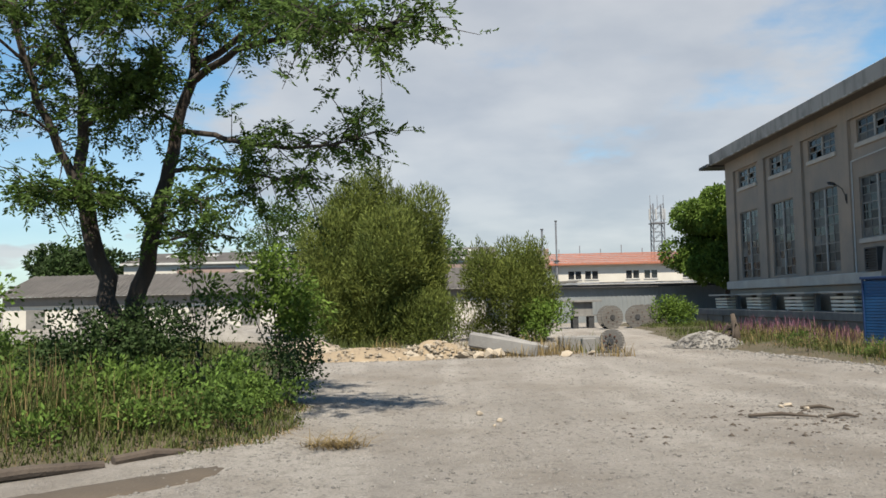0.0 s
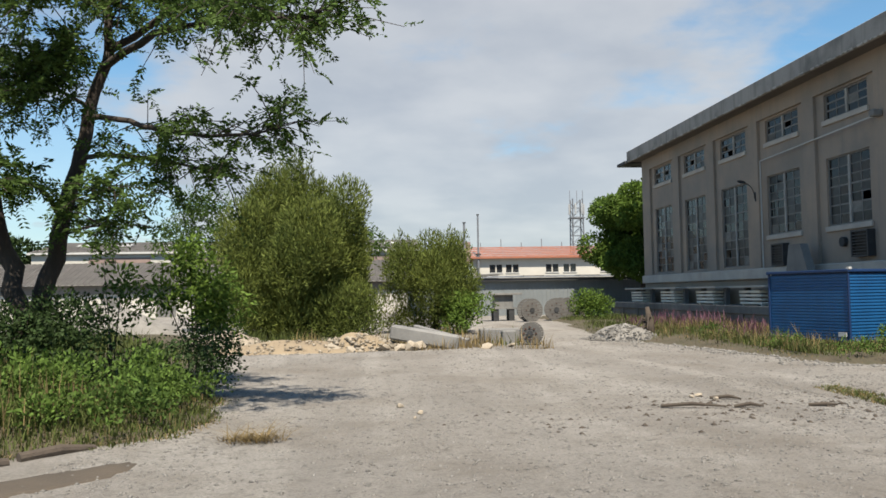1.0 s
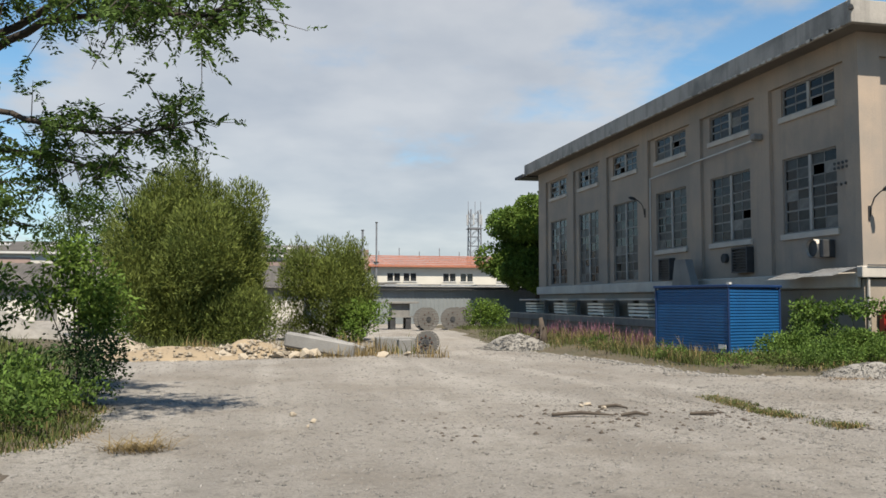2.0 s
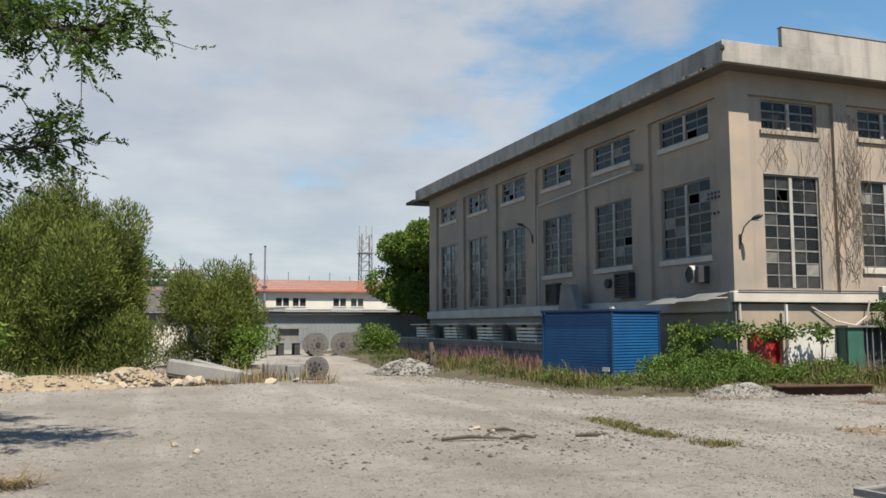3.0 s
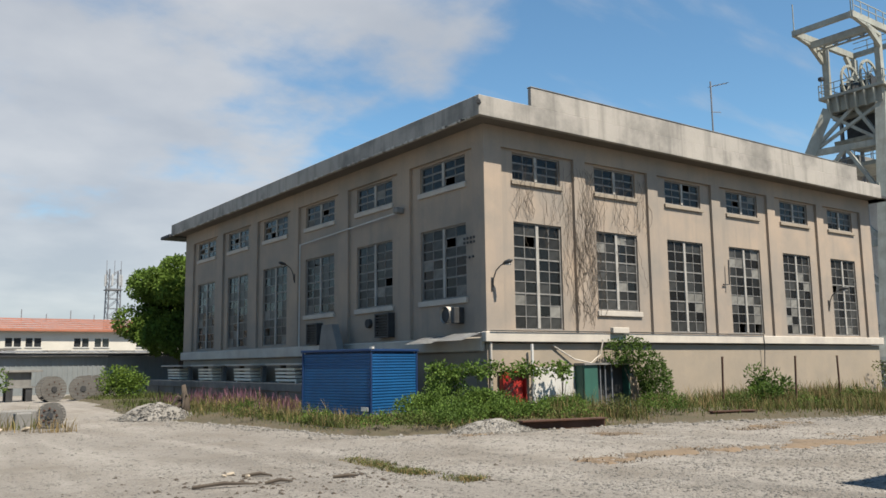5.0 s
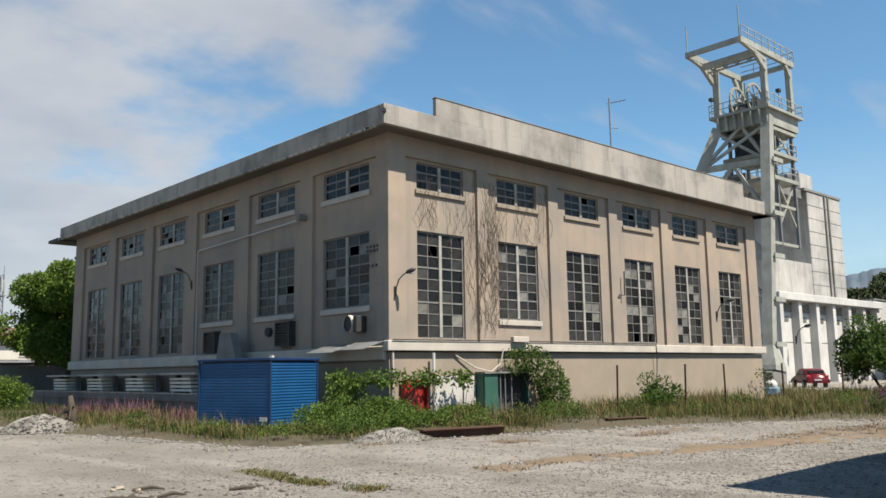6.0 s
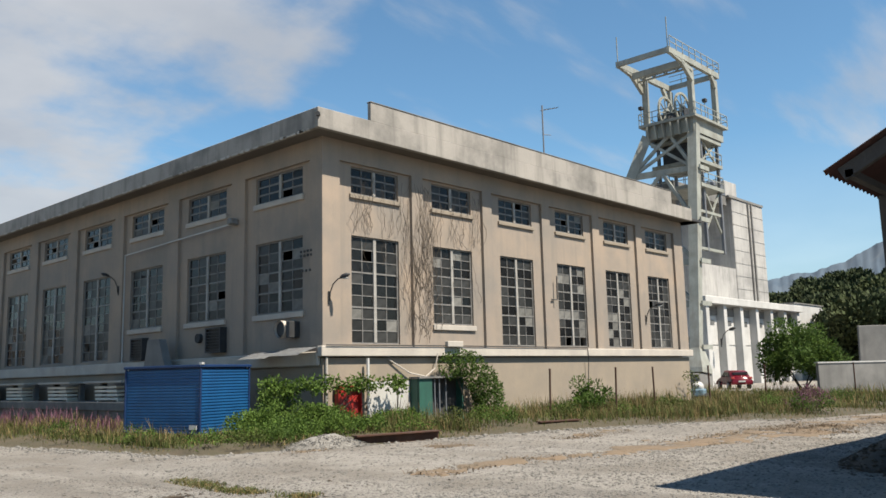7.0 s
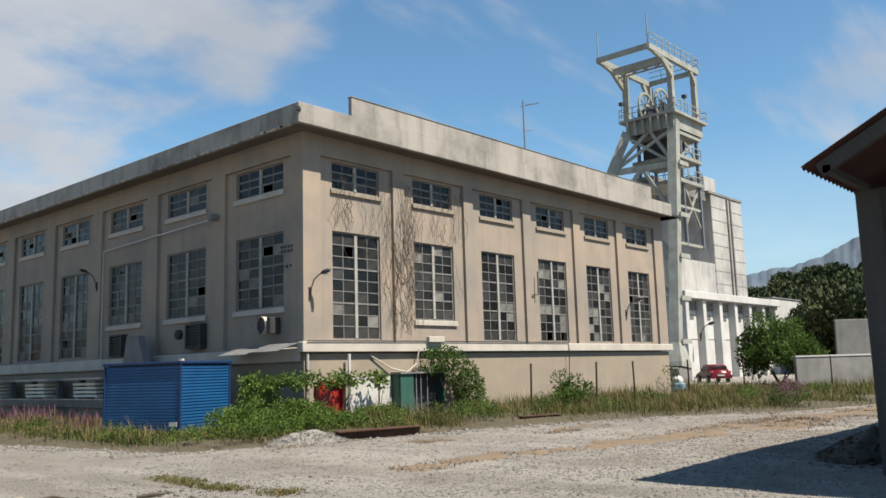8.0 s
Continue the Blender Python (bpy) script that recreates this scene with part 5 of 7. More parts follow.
            vs = [bm.verts.new(c) for c in ((x0, y0, z0), (xm, y0, z0 + 0.09), (x1, y0, z0), (x1, y1, z1), (xm, y1, z1 + 0.09), (x0, y1, z1))]
            bm.faces.new((vs[0], vs[1], vs[4], vs[5]))
            bm.faces.new((vs[1], vs[2], vs[3], vs[4]))
    ob = p("roof_tile", bm, "roof_tile", "orange clay roof tiles")
    ob["kind"] = "stuff"
    p("roof", boxes((14, 45.2, y + 0.2, y + 13, 5.9, 6.2)), "roof_tile")
    p("chimney", boxes((12.4, 13.9, y + 0.5, y + 2, 5.5, 8.4)), "pink_wall", "brick chimney stub")
    p("chimney", boxes((30.2, 30.9, y + 2.0, y + 2.8, 6.8, 7.9)), "pink_wall")
    for k in range(8):
        x = 16 + 2.9 * k
        p("vent_pipe", boxes((x, x + 0.1, y + 6.2, y + 6.3, 7.6, 8.6 + 0.5 * (k % 2))), "mast_steel")


def make_mast(x, y, h, w, label, antennas=True):
    m = thing("radio_mast", label, "mast", pose(x, y, 0))
    for sx, sy in ((-1, -1), (1, -1), (1, 1), (-1, 1)):
        bm = bmesh.new()
        beam(bm, (sx * w, sy * w, 0), (sx * w * 0.8, sy * w * 0.8, h), 0.16)
        part("leg", bm, "mast_steel", m)
    k = int(h / 1.6)
    for i in range(k):
        z0, z1 = h * i / k, h * (i + 1) / k
        s0, s1 = w * (1 - 0.2 * i / k), w * (1 - 0.2 * (i + 1) / k)
        bm = bmesh.new()
        for f in (-1, 1):
            beam(bm, (-s0, f * s0, z0), (s1, f * s1, z1), 0.09)
            beam(bm, (f * s0, -s0, z0), (f * s1, s1, z1), 0.09)
            beam(bm, (-s0, f * s0, z0), (s0, f * s0, z0), 0.09)
        part("lattice", bm, "mast_steel", m)
    if antennas:
        part("platform", boxes((-1.3, 1.3, -1.3, 1.3, h - 3.6, h - 3.45)), "mast_steel", m)
        for sx, sy in ((-1.35, 0), (1.35, 0), (0.7, -1.2), (-0.5, -1.2)):
            part("antenna", boxes((sx - 0.16, sx + 0.16, sy - 0.1, sy + 0.1, h - 2.9, h - 0.9), bevel=0.03), "white_metal", m, "pale panel antenna")
        for sx in (-1.2, 0.1, 1.2):
            part("rod", boxes((sx - 0.04, sx + 0.04, -0.04, 0.04, h - 1, h + 1.6)), "mast_steel", m)


def make_thin_mast(x, y, h, r, label):
    m = thing("flue_pipe", label, "flue", pose(x, y, 0))
    bm = bmesh.new()
    tube(bm, [(0, 0, 0), (0, 0, h * 0.55), (0, 0, h * 0.552), (0, 0, h)], [r, r, r * 0.7, r * 0.7], 8)
    part("pipe", bm, "mast_steel", m)
    part("cap", boxes((-r, r, -r, r, h, h + 0.12)), "dark_steel", m)
    part("bracket", boxes((-r * 2, r * 2, -r, r, h * 0.55, h * 0.57)), "dark_steel", m)


make_north()
make_mast(38.6, 150, 18.5, 1.15, "lattice telephone mast with pale panel antennas")
make_thin_mast(12.9, 109, 10.8, 0.2, "thin grey flue pipe beside the offices")
make_thin_mast(14.8, 109.5, 11.9, 0.16, "thin grey flue pipe beside the offices")


# ---- reels, table, rubble, stones ----
def make_reel(r, width):
    c = thing("cable_reel", "weathered grey wooden cable reel lying on its rim", "cable reel", group="cable reels in the yard")
    for s in (-1, 1):
        bm = bmesh.new()
        disc(bm, pose(0, s * (width / 2 + 0.07), r, 90, 0, 0), 0.16 * r + 0.04, 0.04, 12)
        cheek = part("cheek", bm, "dark_steel", c, "round cheek of grey boards with an iron hub")
        n = 9
        for k in range(n):
            bm = bmesh.new()
            y0, y1 = -r + 2 * r * k / n + 0.006, -r + 2 * r * (k + 1) / n - 0.006
            cuts = [y0 + (y1 - y0) * q / 3 for q in range(4)]
            rows = [[[bm.verts.new((e * max(0.04, math.sqrt(max(0.0, r * r - y * y))), d, y + r)) for e in (-1, 1)] for y in cuts] for d in (s * width / 2, s * (width / 2 + 0.055))]
            for q in range(3):
                for side_ in (0, 1):
                    f = (rows[side_][q][0], rows[side_][q][1], rows[side_][q + 1][1], rows[side_][q + 1][0])
                    bm.faces.new(f)
                for e in (0, 1):
                    bm.faces.new((rows[0][q][e], rows[0][q + 1][e], rows[1][q + 1][e], rows[1][q][e]))
            for q in (0, 3):
                bm.faces.new((rows[0][q][0], rows[0][q][1], rows[1][q][1], rows[1][q][0]))
            bmesh.ops.recalc_face_normals(bm, faces=bm.faces[:])
            part("board", bm, "wood", cheek)
        for k in range(8):
            a = math.pi * k / 4
            bm = bmesh.new()
            disc(bm, pose(0.55 * r * math.cos(a), s * (width / 2 + 0.07), r + 0.55 * r * math.sin(a), 90, 0, 0), 0.03, 0.03, 6)
            part("bolt", bm, "rust", cheek)
    bm = bmesh.new()
    disc(bm, pose(0, 0, r, 90, 0, 0), 0.5 * r, width, 20)
    part("drum", bm, "wood", c)
    return c


reel = make_reel(0.64, 0.5)
reel.matrix_basis = pose(8.95, 45.5, 0, 0, 0, 14)
copy_thing(reel, pose(10.45, 45.6, 0, 0, 0, -8))
copy_thing(reel, pose(11.6, 48.6, 0, 0, 0, 30))
copy_thing(reel, pose(12.9, 50.3, 0, 0, 0, 55))
small = make_reel(0.35, 0.3)
small.matrix_basis = pose(5.15, 26.0, 0, 0, 0, -24)


def make_table():
    t = thing("work_table", "dark makeshift work table beside the reels", "table", pose(7.9, 48.0, 0))
    part("tabletop", boxes((-1.2, 1.0, -0.6, 0.6, 1.48, 1.6), bevel=0.01), "dark_concrete", t)
    part("pedestal", boxes((-0.6, 0.5, -0.35, 0.35, 0.75, 1.48)), "dark_concrete", t)
    part("shelf", boxes((-1.0, 0.8, -0.55, 0.55, 0.68, 0.75)), "dark_concrete", t)
    for x, y in ((-0.5, -0.4), (0.4, -0.4), (-0.5, 0.4), (0.4, 0.4)):
        part("leg", boxes((x - 0.15, x + 0.15, y - 0.1, y + 0.1, 0, 0.68)), "dark_steel", t)


make_table()


def rock(bm, x, y, z, s, rng, flat=0.6):
    """An angular stone: a jittered, squashed cube with cut corners."""
    m = Matrix.Translation((x, y, z)) @ Euler((rng.uniform(-0.4, 0.4), rng.uniform(-0.4, 0.4), rng.uniform(0, 6.3))).to_matrix().to_4x4()
    r = bmesh.ops.create_icosphere(bm, subdivisions=1, radius=s, matrix=m @ Matrix.Diagonal((rng.uniform(0.8, 1.3), rng.uniform(0.7, 1.0), flat * rng.uniform(0.7, 1.1), 1)))
    for v in r["verts"]:
        v.co += Vector((rng.uniform(-1, 1), rng.uniform(-1, 1), rng.uniform(-1, 1))) * s * 0.22


def stones(name, count, place, sizes, mat, label, category="stones", kind="stuff", seed=1):
    """Many small angular stones in one mesh."""
    rng = np.random.default_rng(seed)
    base = np.array([(1, 0, 0), (-1, 0, 0), (0, 1, 0), (0, -1, 0), (0, 0, 1), (0, 0, -0.6)], float)
    tris = np.array([(0, 2, 4), (2, 1, 4), (1, 3, 4), (3, 0, 4), (2, 0, 5), (1, 2, 5), (3, 1, 5), (0, 3, 5)])
    pos = place(rng, count)
    n = len(pos)
    size = sizes[0] + (sizes[1] - sizes[0]) * rng.random(n) ** 3
    a = rng.random(n) * 6.283
    v = base[None] * (0.65 + 0.7 * rng.random((n, 6, 1))) * np.stack([size * (0.8 + 0.6 * rng.random(n)), size, size * 0.6], 1)[:, None, :]
    ca, sa = np.cos(a)[:, None], np.sin(a)[:, None]
    w = np.stack([v[:, :, 0] * ca - v[:, :, 1] * sa, v[:, :, 0] * sa + v[:, :, 1] * ca, v[:, :, 2]], 2) + pos[:, None, :]
    f = tris[None] + 6 * np.arange(n)[:, None, None]
    ob = from_arrays(name, w.reshape(-1, 3), f.reshape(-1, 3), mat)
    return tagged(ob, label, category, kind=kind)


def heap(name, x, y, rx, ry, h, mat, label, category="heap", turn=0.0, seed=1, rough=0.35, soft=1.4):
    """A loose heap: a broken dome that meets the ground."""
    n, rings = 40, 14
    verts = [(0, 0, h)]
    for r in range(1, rings + 1):
        for k in range(n):
            q = r / rings
            a = 2 * math.pi * k / n
            z = h * max(0.0, 1 - q ** soft) * (1 + rough * smooth_noise(math.cos(a) * q * 3, math.sin(a) * q * 3, 1.1, seed)) + 0.06 * h * smooth_noise(math.cos(a) * q * 9, math.sin(a) * q * 9, 1.5, seed + 3)
            k2 = 1 + 0.22 * smooth_noise(math.cos(a), math.sin(a), 1.3, seed + 9)
            verts.append((rx * q * math.cos(a) * k2, ry * q * math.sin(a) * k2, (z if r < rings else -0.08)))
    bm = bmesh.new()
    vs = [bm.verts.new(v) for v in verts]
    for k in range(n):
        bm.faces.new((vs[0], vs[1 + k], vs[1 + (k + 1) % n]))
        for r in range(rings - 1):
            a, b = 1 + r * n, 1 + (r + 1) * n
            bm.faces.new((vs[a + k], vs[b + k], vs[b + (k + 1) % n], vs[a + (k + 1) % n]))
    ob = part(name, bm, mat, smooth=True)
    ob.matrix_basis = pose(x, y, 0, 0, 0, turn)
    return tagged(ob, label, category)


def heap_stones(x, y, rx, ry, h, count, sizes, mat, label, seed):
    def place(rng, n):
        q, a = np.sqrt(rng.random(n)) * 1.12, rng.random(n) * 6.283
        return np.stack([x + rx * q * np.cos(a), y + ry * q * np.sin(a), h * np.clip(1 - q ** 1.4, 0, 1)], 1)
    return stones("rubble", count, place, sizes, mat, label, "rubble", seed=seed)


def make_rubble():
    heap("sand_mound", -2.1, 25.6, 3.0, 1.6, 0.3, "sand", "low ochre sand and rubble spread", "sand heap", 0, 2)
    heap("rubble_mound", -4.6, 28.2, 1.4, 1.2, 0.5, "pale_stone", "pale rubble heap before the bushes", "rubble heap", 0, 3)
    heap_stones(-4.6, 28.2, 1.4, 1.2, 0.5, 600, (0.02, 0.13), "pale_stone", "pale broken stones on a heap", 12)
    heap("earth_mound", -11.5, 38.5, 3.4, 2.2, 1.25, "grey_gravel", "grey weedy earth heap beyond the verge", "earth heap", 0, 8)
    heap("rubble_mound", -0.3, 25.6, 1.3, 1.0, 0.48, "sand", "ochre rubble heap with broken stones", "rubble heap", 0, 4)
    heap_stones(-0.3, 25.6, 1.4, 1.1, 0.48, 600, (0.02, 0.15), "pale_stone", "pale broken stones on a heap", 13)
    heap_stones(-2.2, 25.3, 3.0, 1.5, 0.3, 700, (0.015, 0.09), "pale_stone", "scattered pale broken stones", 14)
    heap("gravel_mound", 8.75, 28.0, 1.25, 1.1, 0.5, "grey_gravel", "pale gravel heap beside the track", "gravel heap", 0, 5)
    heap_stones(8.75, 28.0, 1.3, 1.15, 0.5, 2200, (0.01, 0.06), "grey_gravel", "loose pale gravel on a heap", 15)
    heap("gravel_mound", 13.2, 16.2, 1.2, 0.7, 0.3, "grey_gravel", "grey gravel heap at the grass edge", "gravel heap", 0, 6)
    heap_stones(13.2, 16.2, 1.3, 0.8, 0.3, 2600, (0.008, 0.035), "grey_gravel", "loose grey gravel on a heap", 16)
    # heap and stones coloured dark to imitate the shed's shadow
    heap("earth_mound", 15.8, 4.2, 1.7, 0.8, 0.45, "damp_and_shade", "earth heap beside the shed, darkened for its shade", "earth heap", 0, 7)
    heap_stones(15.8, 4.2, 1.9, 0.9, 0.42, 700, (0.02, 0.07), "damp_and_shade", "stones on the earth heap, darkened for its shade", 17)
    # larger single stones
    rng = random.Random(9)
    for x, y, s in ((1.0, 24.6, 0.22), (1.3, 24.4, 0.26), (0.75, 24.9, 0.22), (1.55, 24.7, 0.25), (0.5, 24.5, 0.2), (3.5, 24.4, 0.16), (-1.0, 24.6, 0.22), (-0.5, 24.3, 0.18),
                    (0.47, 12.25, 0.06), (0.71, 11.5, 0.055), (0.62, 11.1, 0.035), (5.05, 12.5, 0.06), (4.9, 12.4, 0.05), (5.15, 12.1, 0.05), (4.35, 25.1, 0.14), (12.6, 29.6, 0.12)):
        bm = bmesh.new()
        rock(bm, 0, 0, s * 0.45, s, rng)
        ob = part("stone", bm, "pale_stone")
        ob.matrix_basis = pose(x, y, ground_height(x, y))
        tagged(ob, "pale angular limestone block on the gravel", "stone", "loose stones")


def make_pillar(a, b, r, label):
    """A fallen, square-edged concrete pillar between two points."""
    bm = bmesh.new()
    beam(bm, a, b, 2 * r, 2 * r)
    bmesh.ops.bevel(bm, geom=bm.edges[:], offset=r * 0.25, segments=1, affect="EDGES")
    box_thing("concrete_pillar", label, "concrete pillar", bm, "concrete", group="fallen pillars")


make_rubble()
make_pillar((0.75, 25.6, 0.5), (2.75, 25.0, 0.15), 0.22, "fallen grey concrete pillar on rubble")
make_pillar((1.5, 26.6, 0.55), (3.1, 25.6, 0.12), 0.12, "thin pale concrete pillar leaning on rubble")
box_thing("concrete_block", "pale concrete block beside the small reel", "concrete block", boxes((4.3, 4.75, 26.4, 26.8, -0.05, 0.42), bevel=0.03), "concrete")
box_thing("concrete_block", "pale concrete slab beside the small reel", "concrete block", boxes((3.7, 5.0, 27.2, 27.7, -0.05, 0.45), bevel=0.03), "concrete")


def make_stump():
    t = thing("tree_stump", "dry grey broken tree stump with roots", "tree stump", pose(9.9, 28.6, 0))
    bm = bmesh.new()
    tube(bm, [(0, 0, -0.1), (-0.02, 0, 0.5), (-0.1, 0, 1.05)], [0.2, 0.13, 0.07], 8)
    part("trunk", bm, "log", t, smooth=True)
    rng = random.Random(3)
    for k in range(6):
        a = rng.uniform(2.2, 4.2)
        bm = bmesh.new()
        l = rng.uniform(0.4, 0.8)
        tube(bm, [(0, 0, 0.15 + 0.1 * k), (0.5 * l * math.cos(a), 0.5 * l * math.sin(a), 0.25 + 0.1 * k), (l * math.cos(a), l * math.sin(a), 0.05 + 0.05 * k)], [0.06, 0.045, 0.02], 6)
        part("root", bm, "log", t)


make_stump()

# logs along the verge
for pts, r in ((((-4.75, 7.75, 0.07), (-4.1, 8.25, 0.08), (-3.55, 8.72, 0.04)), 0.062), (((-3.5, 8.85, 0.06), (-3.2, 9.15, 0.08), (-2.95, 9.45, 0.03)), 0.055)):
    bm = bmesh.new()
    tube(bm, pts, [r, r * 1.08, r * 0.85], 10)
    box_thing("log", "grey weathered log lying along the verge", "log", bm, "log", group="logs along the verge")
# sticks and a manhole on the gravel
for pts in (((4.1, 11.5, 0.02), (4.5, 11.42, 0.05), (4.95, 11.3, 0.02)), ((5.05, 11.25, 0.02), (5.25, 11.18, 0.06), (5.45, 11.2, 0.02)), ((5.1, 12.2, 0.02), (5.35, 12.1, 0.05), (5.5, 12.0, 0.02)), ((6.1, 11.2, 0.02), (6.3, 11.1, 0.04), (6.5, 11.15, 0.02))):
    bm = bmesh.new()
    tube(bm, pts, [0.025, 0.03, 0.012], 6)
    box_thing("stick", "dark dry stick on the gravel", "stick", bm, "twig", group="sticks on the gravel")


def make_manhole():
    m = thing("manhole", "dark iron manhole cover in a pale concrete frame", "manhole", pose(7.02, 6.22, 0.0, 0, 0, 8))
    part("frame", boxes((-0.36, 0.36, -0.36, -0.3, -0.1, 0.05), (-0.36, 0.36, 0.3, 0.36, -0.1, 0.05), (-0.36, -0.3, -0.3, 0.3, -0.1, 0.05), (0.3, 0.36, -0.3, 0.3, -0.1, 0.05)), "concrete", m)
    part("cover", boxes((-0.29, 0.29, -0.29, 0.29, -0.1, 0.035)), "asphalt_dark", m)


make_manhole()
bm = boxes((0, 2.5, -0.03, 0.03, 0, 0.3), (0, 2.5, -0.15, 0.15, 0.3, 0.33), (0, 2.5, -0.15, 0.15, -0.03, 0.0))
box_thing("steel_beam", "rusty brown steel beam lying in the grass", "steel beam", bm, "rust", group="beams in the grass").matrix_basis = pose(13.9, 15.95, -0.1, 0, 0, -12)
bm = boxes((0, 1.6, -0.03, 0.03, 0, 0.2), (0, 1.6, -0.12, 0.12, 0.2, 0.23), (0, 1.6, -0.12, 0.12, -0.03, 0.0))
box_thing("steel_beam", "short rusty steel beam half sunk in the grass", "steel beam", bm, "rust", group="beams in the grass").matrix_basis = pose(20.6, 15.3, -0.02, 0, 0, -14)


# ---- hills ----
def make_hills():
    def ridge(name, dist, h0, az0, az1, height, mat, label, seed, step=0.25):
        n = int((az1 - az0) / step)
        verts = []
        for k in range(n + 1):
            a = radians(az0 + (az1 - az0) * k / n)
            h = height(math.degrees(a)) * dist
            h *= 1 + 0.03 * smooth_noise(k * 0.11, 0, 1.0, seed) + 0.015 * smooth_noise(k * 0.5, 0, 1.0, seed + 5)
            for j in range(9):
                q = j / 8
                d = dist * (1 - 0.25 * (1 - q)) * (1 + 0.015 * smooth_noise(k * 0.4, j * 0.9, 1.0, seed + 2))
                verts.append((d * math.sin(a), d * math.cos(a), h0 + h * q ** 0.8))
        f = [(k * 9 + j, k * 9 + j + 1, (k + 1) * 9 + j + 1, (k + 1) * 9 + j) for k in range(n) for j in range(8)]
        ob = from_arrays(name, verts, f, mat)
        return tagged(ob, label, "hill", kind="structure")

    ridge("backdrop", 1900, -2, 40, 130, lambda a: 0.093 + 0.042 / (1 + math.exp(-(a - 74.5) / 1.3)) + 0.012 * max(0, min(1, (a - 66) / 6)), "mountain", "limestone mountain ridge with blue haze in its colour", 4, 0.15)


make_hills()


# ---- plants ----
def unit(v):
    return v / np.maximum(np.linalg.norm(v, axis=1, keepdims=True), 1e-6)


def leaf_mesh(name, pos, way, length, width, mat, parent=None, rng=None, label=""):
    """Diamond leaves from their foot, direction, length and width."""
    rng = rng or np.random.default_rng(1)
    n = len(pos)
    way = unit(way)
    side_ = unit(np.cross(way, unit(rng.normal(size=(n, 3)))))
    nrm = np.cross(side_, way)
    length, width = np.broadcast_to(length, n)[:, None], np.broadcast_to(width, n)[:, None]
    a = pos
    b = pos + way * length * 0.45 + side_ * width * 0.5 + nrm * width * 0.12
    c = pos + way * length
    d = pos + way * length * 0.45 - side_ * width * 0.5 + nrm * width * 0.12
    v = np.stack([a, b, c, d], 1).reshape(-1, 3)
    f = np.arange(4 * n).reshape(-1, 4)
    return from_arrays(name, v, f, mat, parent, label)


def blob_points(rng, lumps, per, shell=0.55):
    """Points through round lumps (x, y, z, rx, ry, rz), thicker towards their skin; gives the points and the outward ways."""
    pos, way = [], []
    for x, y, z, rx, ry, rz in lumps:
        n = int(per * (rx * ry * rz) ** (2 / 3))
        d = unit(rng.normal(size=(n, 3)))
        q = shell + (1.06 - shell) * rng.random(n) ** 0.7
        pos.append(np.array([x, y, z]) + d * q[:, None] * np.array([rx, ry, rz]))
        way.append(d)
    return np.concatenate(pos), np.concatenate(way)


def crown_lumps(rng, cx, cy, cz, rx, ry, rz, count, size, low=-0.6):
    """Lumps spread over an ellipsoid."""
    out = []
    for _ in range(count):
        d = unit(rng.normal(size=(1, 3)))[0]
        while d[2] < low:
            d = unit(rng.normal(size=(1, 3)))[0]
        q = 0.45 + 0.45 * rng.random()
        s = size * (0.65 + 0.7 * rng.random())
        out.append((cx + d[0] * q * rx, cy + d[1] * q * ry, cz + d[2] * q * rz, s, s, s * 0.85))
    return out


def limb_tubes(bm, rng, pts, r0, r1, n=8):
    pts = [Vector(q) for q in pts]
    fine = []
    for i in range(len(pts) - 1):
        p0, p1, p2, p3 = pts[max(i - 1, 0)], pts[i], pts[i + 1], pts[min(i + 2, len(pts) - 1)]
        for k in range(4):
            t = k / 4
            fine.append(0.5 * (2 * p1 + (p2 - p0) * t + (2 * p0 - 5 * p1 + 4 * p2 - p3) * t * t + (3 * p1 - p0 - 3 * p2 + p3) * t ** 3))
    fine.append(pts[-1])
    m = len(fine)
    rad = [r0 + (r1 - r0) * i / (m - 1) for i in range(m)]
    for i in range(1, m - 1):
        fine[i] = fine[i] + Vector(rng.normal(size=3)) * rad[i] * 0.25
    tube(bm, fine, rad, n)
    return fine


